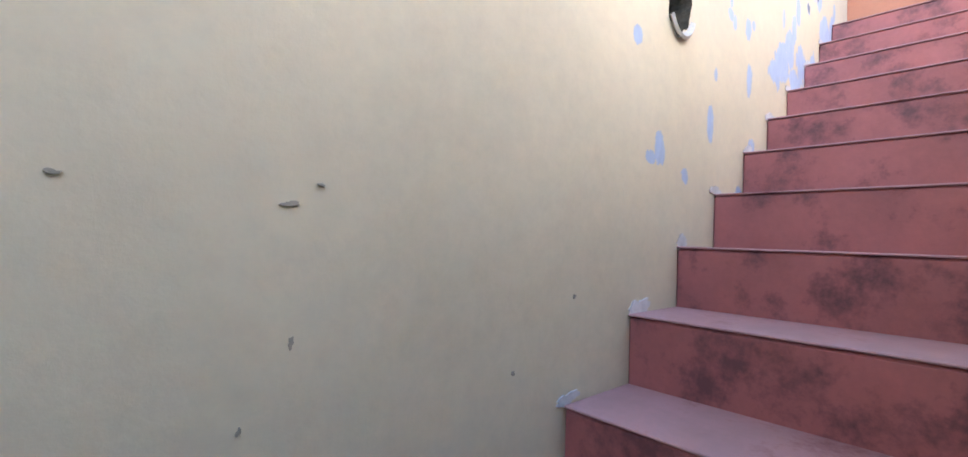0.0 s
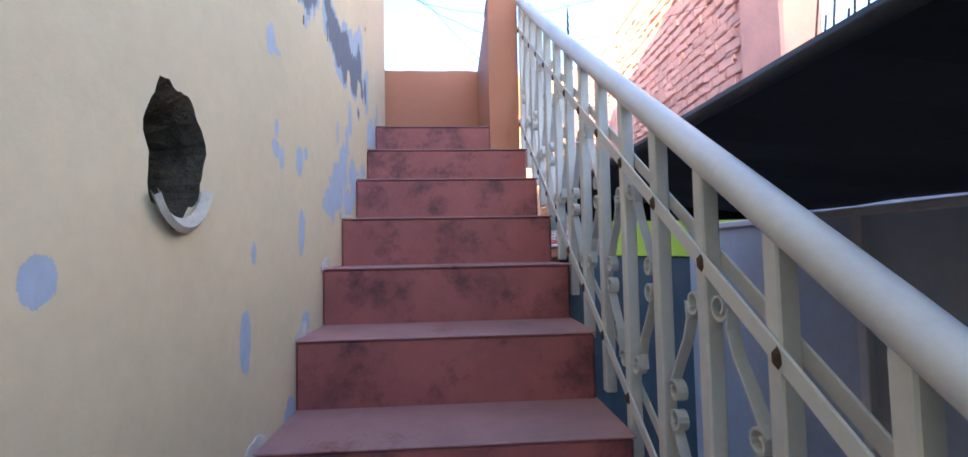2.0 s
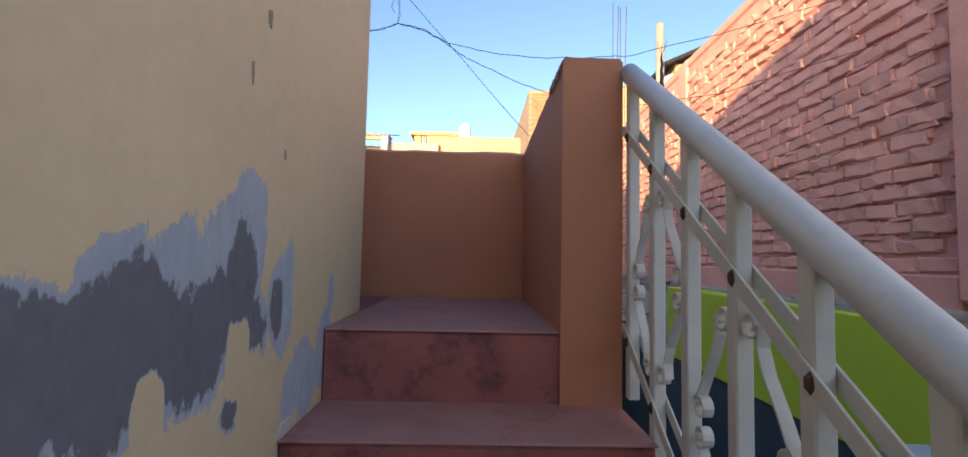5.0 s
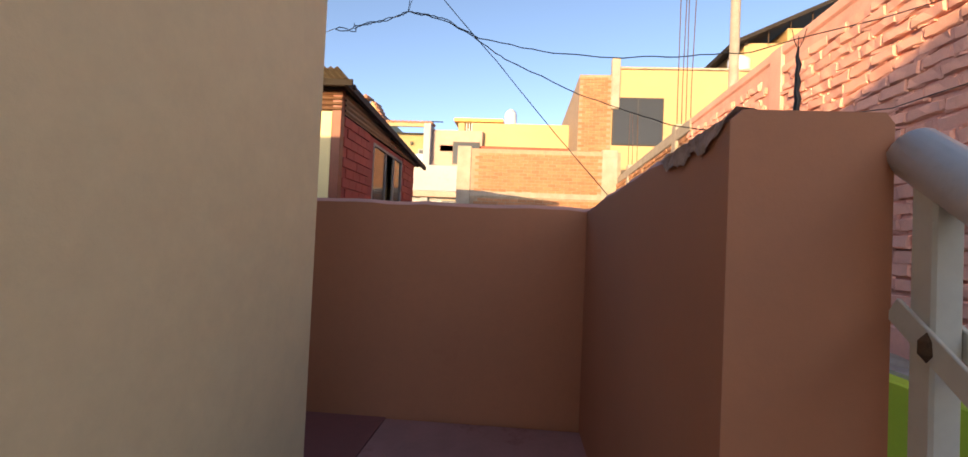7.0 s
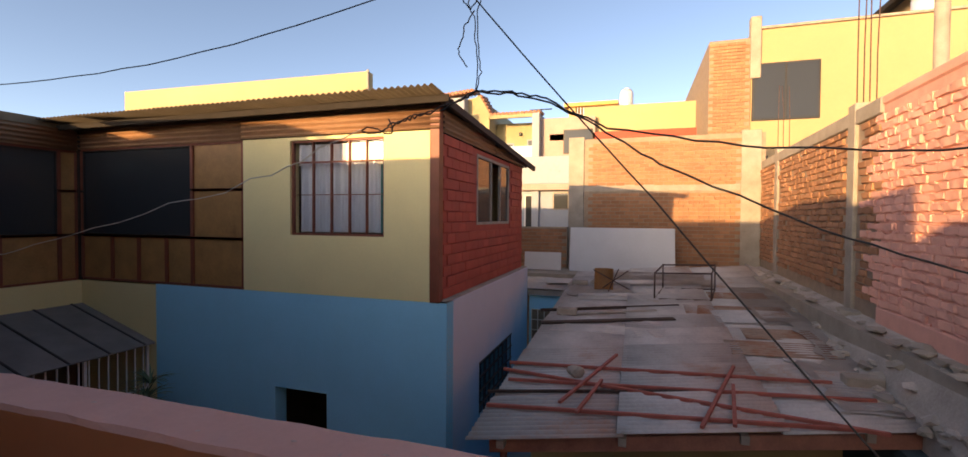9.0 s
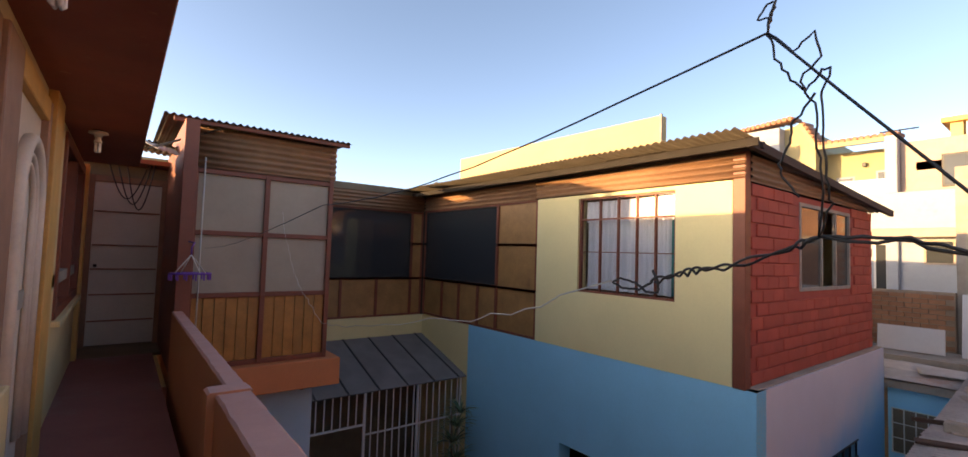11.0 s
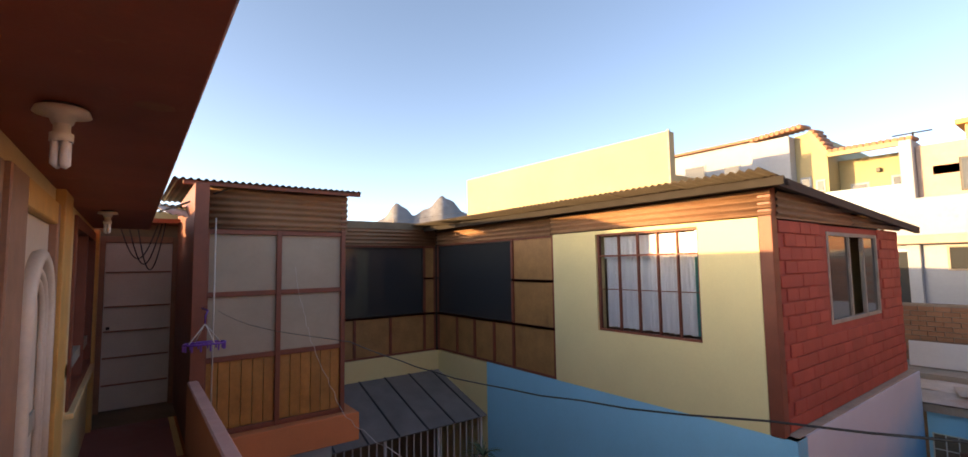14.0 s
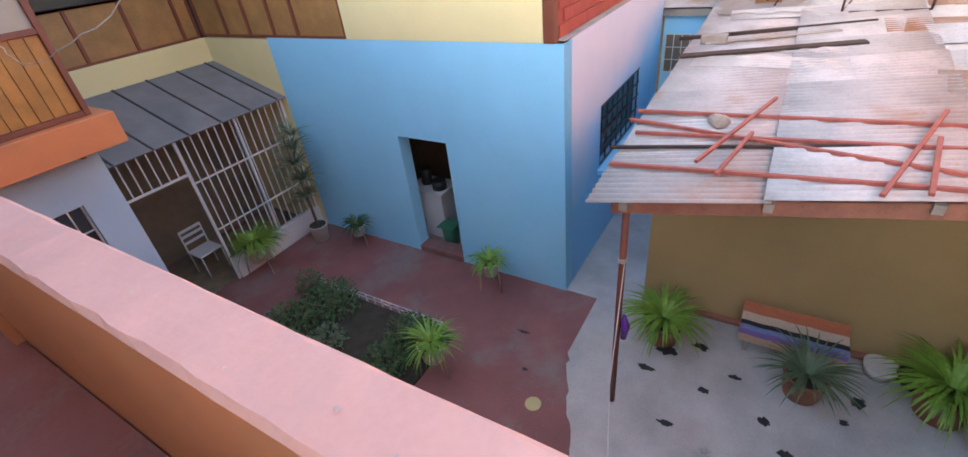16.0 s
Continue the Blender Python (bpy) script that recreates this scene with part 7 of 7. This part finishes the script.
shrub("thin shrub at the bed's corner", 8.5, 7.3, 0.5, 0.45, 300, 6, M_LEAFD)

bm = bmesh.new()
add_tube(bm, [(8.16, 2.97, G), (8.16, 2.97, G + 0.012)], 0.10, 24)
drain = tagged(link("drain_cover", bm, M_BRASS2), "round yellowish drain cover in the floor", "drain cover")


def floor_blot(x, y, w, h, seed, mat, label):
    r = random.Random(seed)
    bm = bmesh.new()
    bm.faces.new([bm.verts.new((x + math.cos(a) * w * r.uniform(0.5, 1.1), y + math.sin(a) * h * r.uniform(0.5, 1.1), G + 0.002)) for a in (6.283 * j / 20 for j in range(20))])
    tagged(link("floor_stain", bm, mat), label, "stain", "floor stains")


for i, (x, y, w, h) in enumerate([(9.7, 1.75, 0.1, 0.16), (9.95, 1.35, 0.08, 0.13), (9.3, 1.9, 0.06, 0.12), (9.25, 1.2, 0.05, 0.1), (9.1, 0.55, 0.07, 0.08), (8.75, 0.3, 0.10, 0.10), (9.45, -0.2, 0.05, 0.06), (9.6, 0.9, 0.05, 0.08), (8.6, 1.5, 0.04, 0.12), (9.8, -0.35, 0.12, 0.1), (9.2, 3.6, 0.03, 0.12), (8.6, 3.3, 0.03, 0.05)]):
    floor_blot(x, y, w, h, 70 + i, M_BLACKS, "black oily stain on the yard floor")
rr_ = random.Random(4)
bm = bmesh.new()
edge = [(7.0, 2.2), (7.8, 2.35), (8.6, 2.7), (9.4, 3.0), (10.27, 3.3)]
pts = []
for (ax, ay), (bx2, by2) in zip(edge, edge[1:]):
    for k in range(10):
        u = k / 10
        pts.append((ax + (bx2 - ax) * u, ay + (by2 - ay) * u + rr_.uniform(-0.03, 0.03)))
pts.append(edge[-1])
up = [bm.verts.new((x, max(y, 2.0), G + 0.0015)) for x, y in pts]
dn = [bm.verts.new((x, 3.42, G + 0.0015)) for x, y in pts]
for i in range(len(pts) - 1):
    bm.faces.new((up[i], up[i + 1], dn[i + 1], dn[i]))
structure("paint_edge", bm, M_REDFL, "worn edge of the red floor paint", "floor paint")

bench = thing("bench", "bench covered by a striped woven blanket", "bench")
bx0, bx1, by0, by1 = 10.08, 10.5, -0.12, 0.92
part("seat", boxed(bx0 + 0.02, bx1, by0, by1, G + 0.38, G + 0.42, 0.005), M_WOODG, bench)
for x in (bx0 + 0.05, bx1 - 0.05):
    for y in (by0 + 0.06, by1 - 0.06):
        part("leg", boxed(x - 0.025, x + 0.025, y - 0.025, y + 0.025, G, G + 0.38, 0.004), M_WOODG, bench)
blanket = thing("blanket", "striped orange, black, blue and violet woven blanket", "blanket")
prof = [(bx1 + 0.01, 0.50), (bx1 - 0.02, 0.445), (bx1 - 0.16, 0.43), (bx0 + 0.1, 0.43), (bx0 + 0.02, 0.425), (bx0 - 0.005, 0.36), (bx0 - 0.01, 0.28), (bx0 - 0.012, 0.2)]
fine = []
for (ax, az), (cx, cz) in zip(prof, prof[1:]):
    fine += [(ax + (cx - ax) * k / 4, az + (cz - az) * k / 4) for k in range(4)]
fine.append(prof[-1])
bands = [0, 0, 0, 0, 0, 0, 0, 1, 1, 1, 1, 2, 2, 2, 3, 3, 3, 3, 4, 4, 4, 4, 5, 5, 5, 5, 5, 5]
for bnd in range(6):
    bm = bmesh.new()
    for k in range(len(fine) - 1):
        if bands[k] != bnd:
            continue
        prev = None
        for j in range(25):
            y = by0 - 0.05 + (by1 - by0 + 0.1) * j / 24
            wv = 0.006 * math.sin(j * 0.9)
            pair = (bm.verts.new((fine[k][0] + wv, y, G + fine[k][1])), bm.verts.new((fine[k + 1][0] + wv, y, G + fine[k + 1][1])))
            if prev:
                f = bm.faces.new((prev[0], prev[1], pair[1], pair[0]))
                f.smooth = True
            prev = pair
    part("stripe", bm, M_STR[bnd], blanket)
tub = thing("basin", "white basin and dark bags by the shed wall", "basin")
bm = bmesh.new()
add_tube(bm, [(10.35, -0.55, G), (10.35, -0.55, G + 0.16)], [0.13, 0.18], 16)
part("bowl", bm, M_POT, tub)
bag = thing("rubbish_bag", "crumpled black bag by the shed wall", "bag")
bm = bmesh.new()
bmesh.ops.create_icosphere(bm, subdivisions=3, radius=0.2, matrix=Matrix.Translation((10.3, -0.95, G + 0.13)) @ Matrix.Diagonal((1, 1.4, 0.7, 1)))
for v in bm.verts:
    v.co += v.normal * 0.03 * noise.noise(v.co * 9)
part("body", bm, M_DARK, bag)
broom = thing("purple_cloth", "purple cloth hung on the shed post", "cloth")
bm = bmesh.new()
add_tube(bm, [(8.62, 2.07, 0.75), (8.63, 2.05, 0.6), (8.62, 2.06, 0.42)], [0.02, 0.05, 0.03], 8)
part("cloth", bm, M_PURPLE, broom)

# ---- single pieces ----
red_bricks()
lay_boundary()
lay_back()
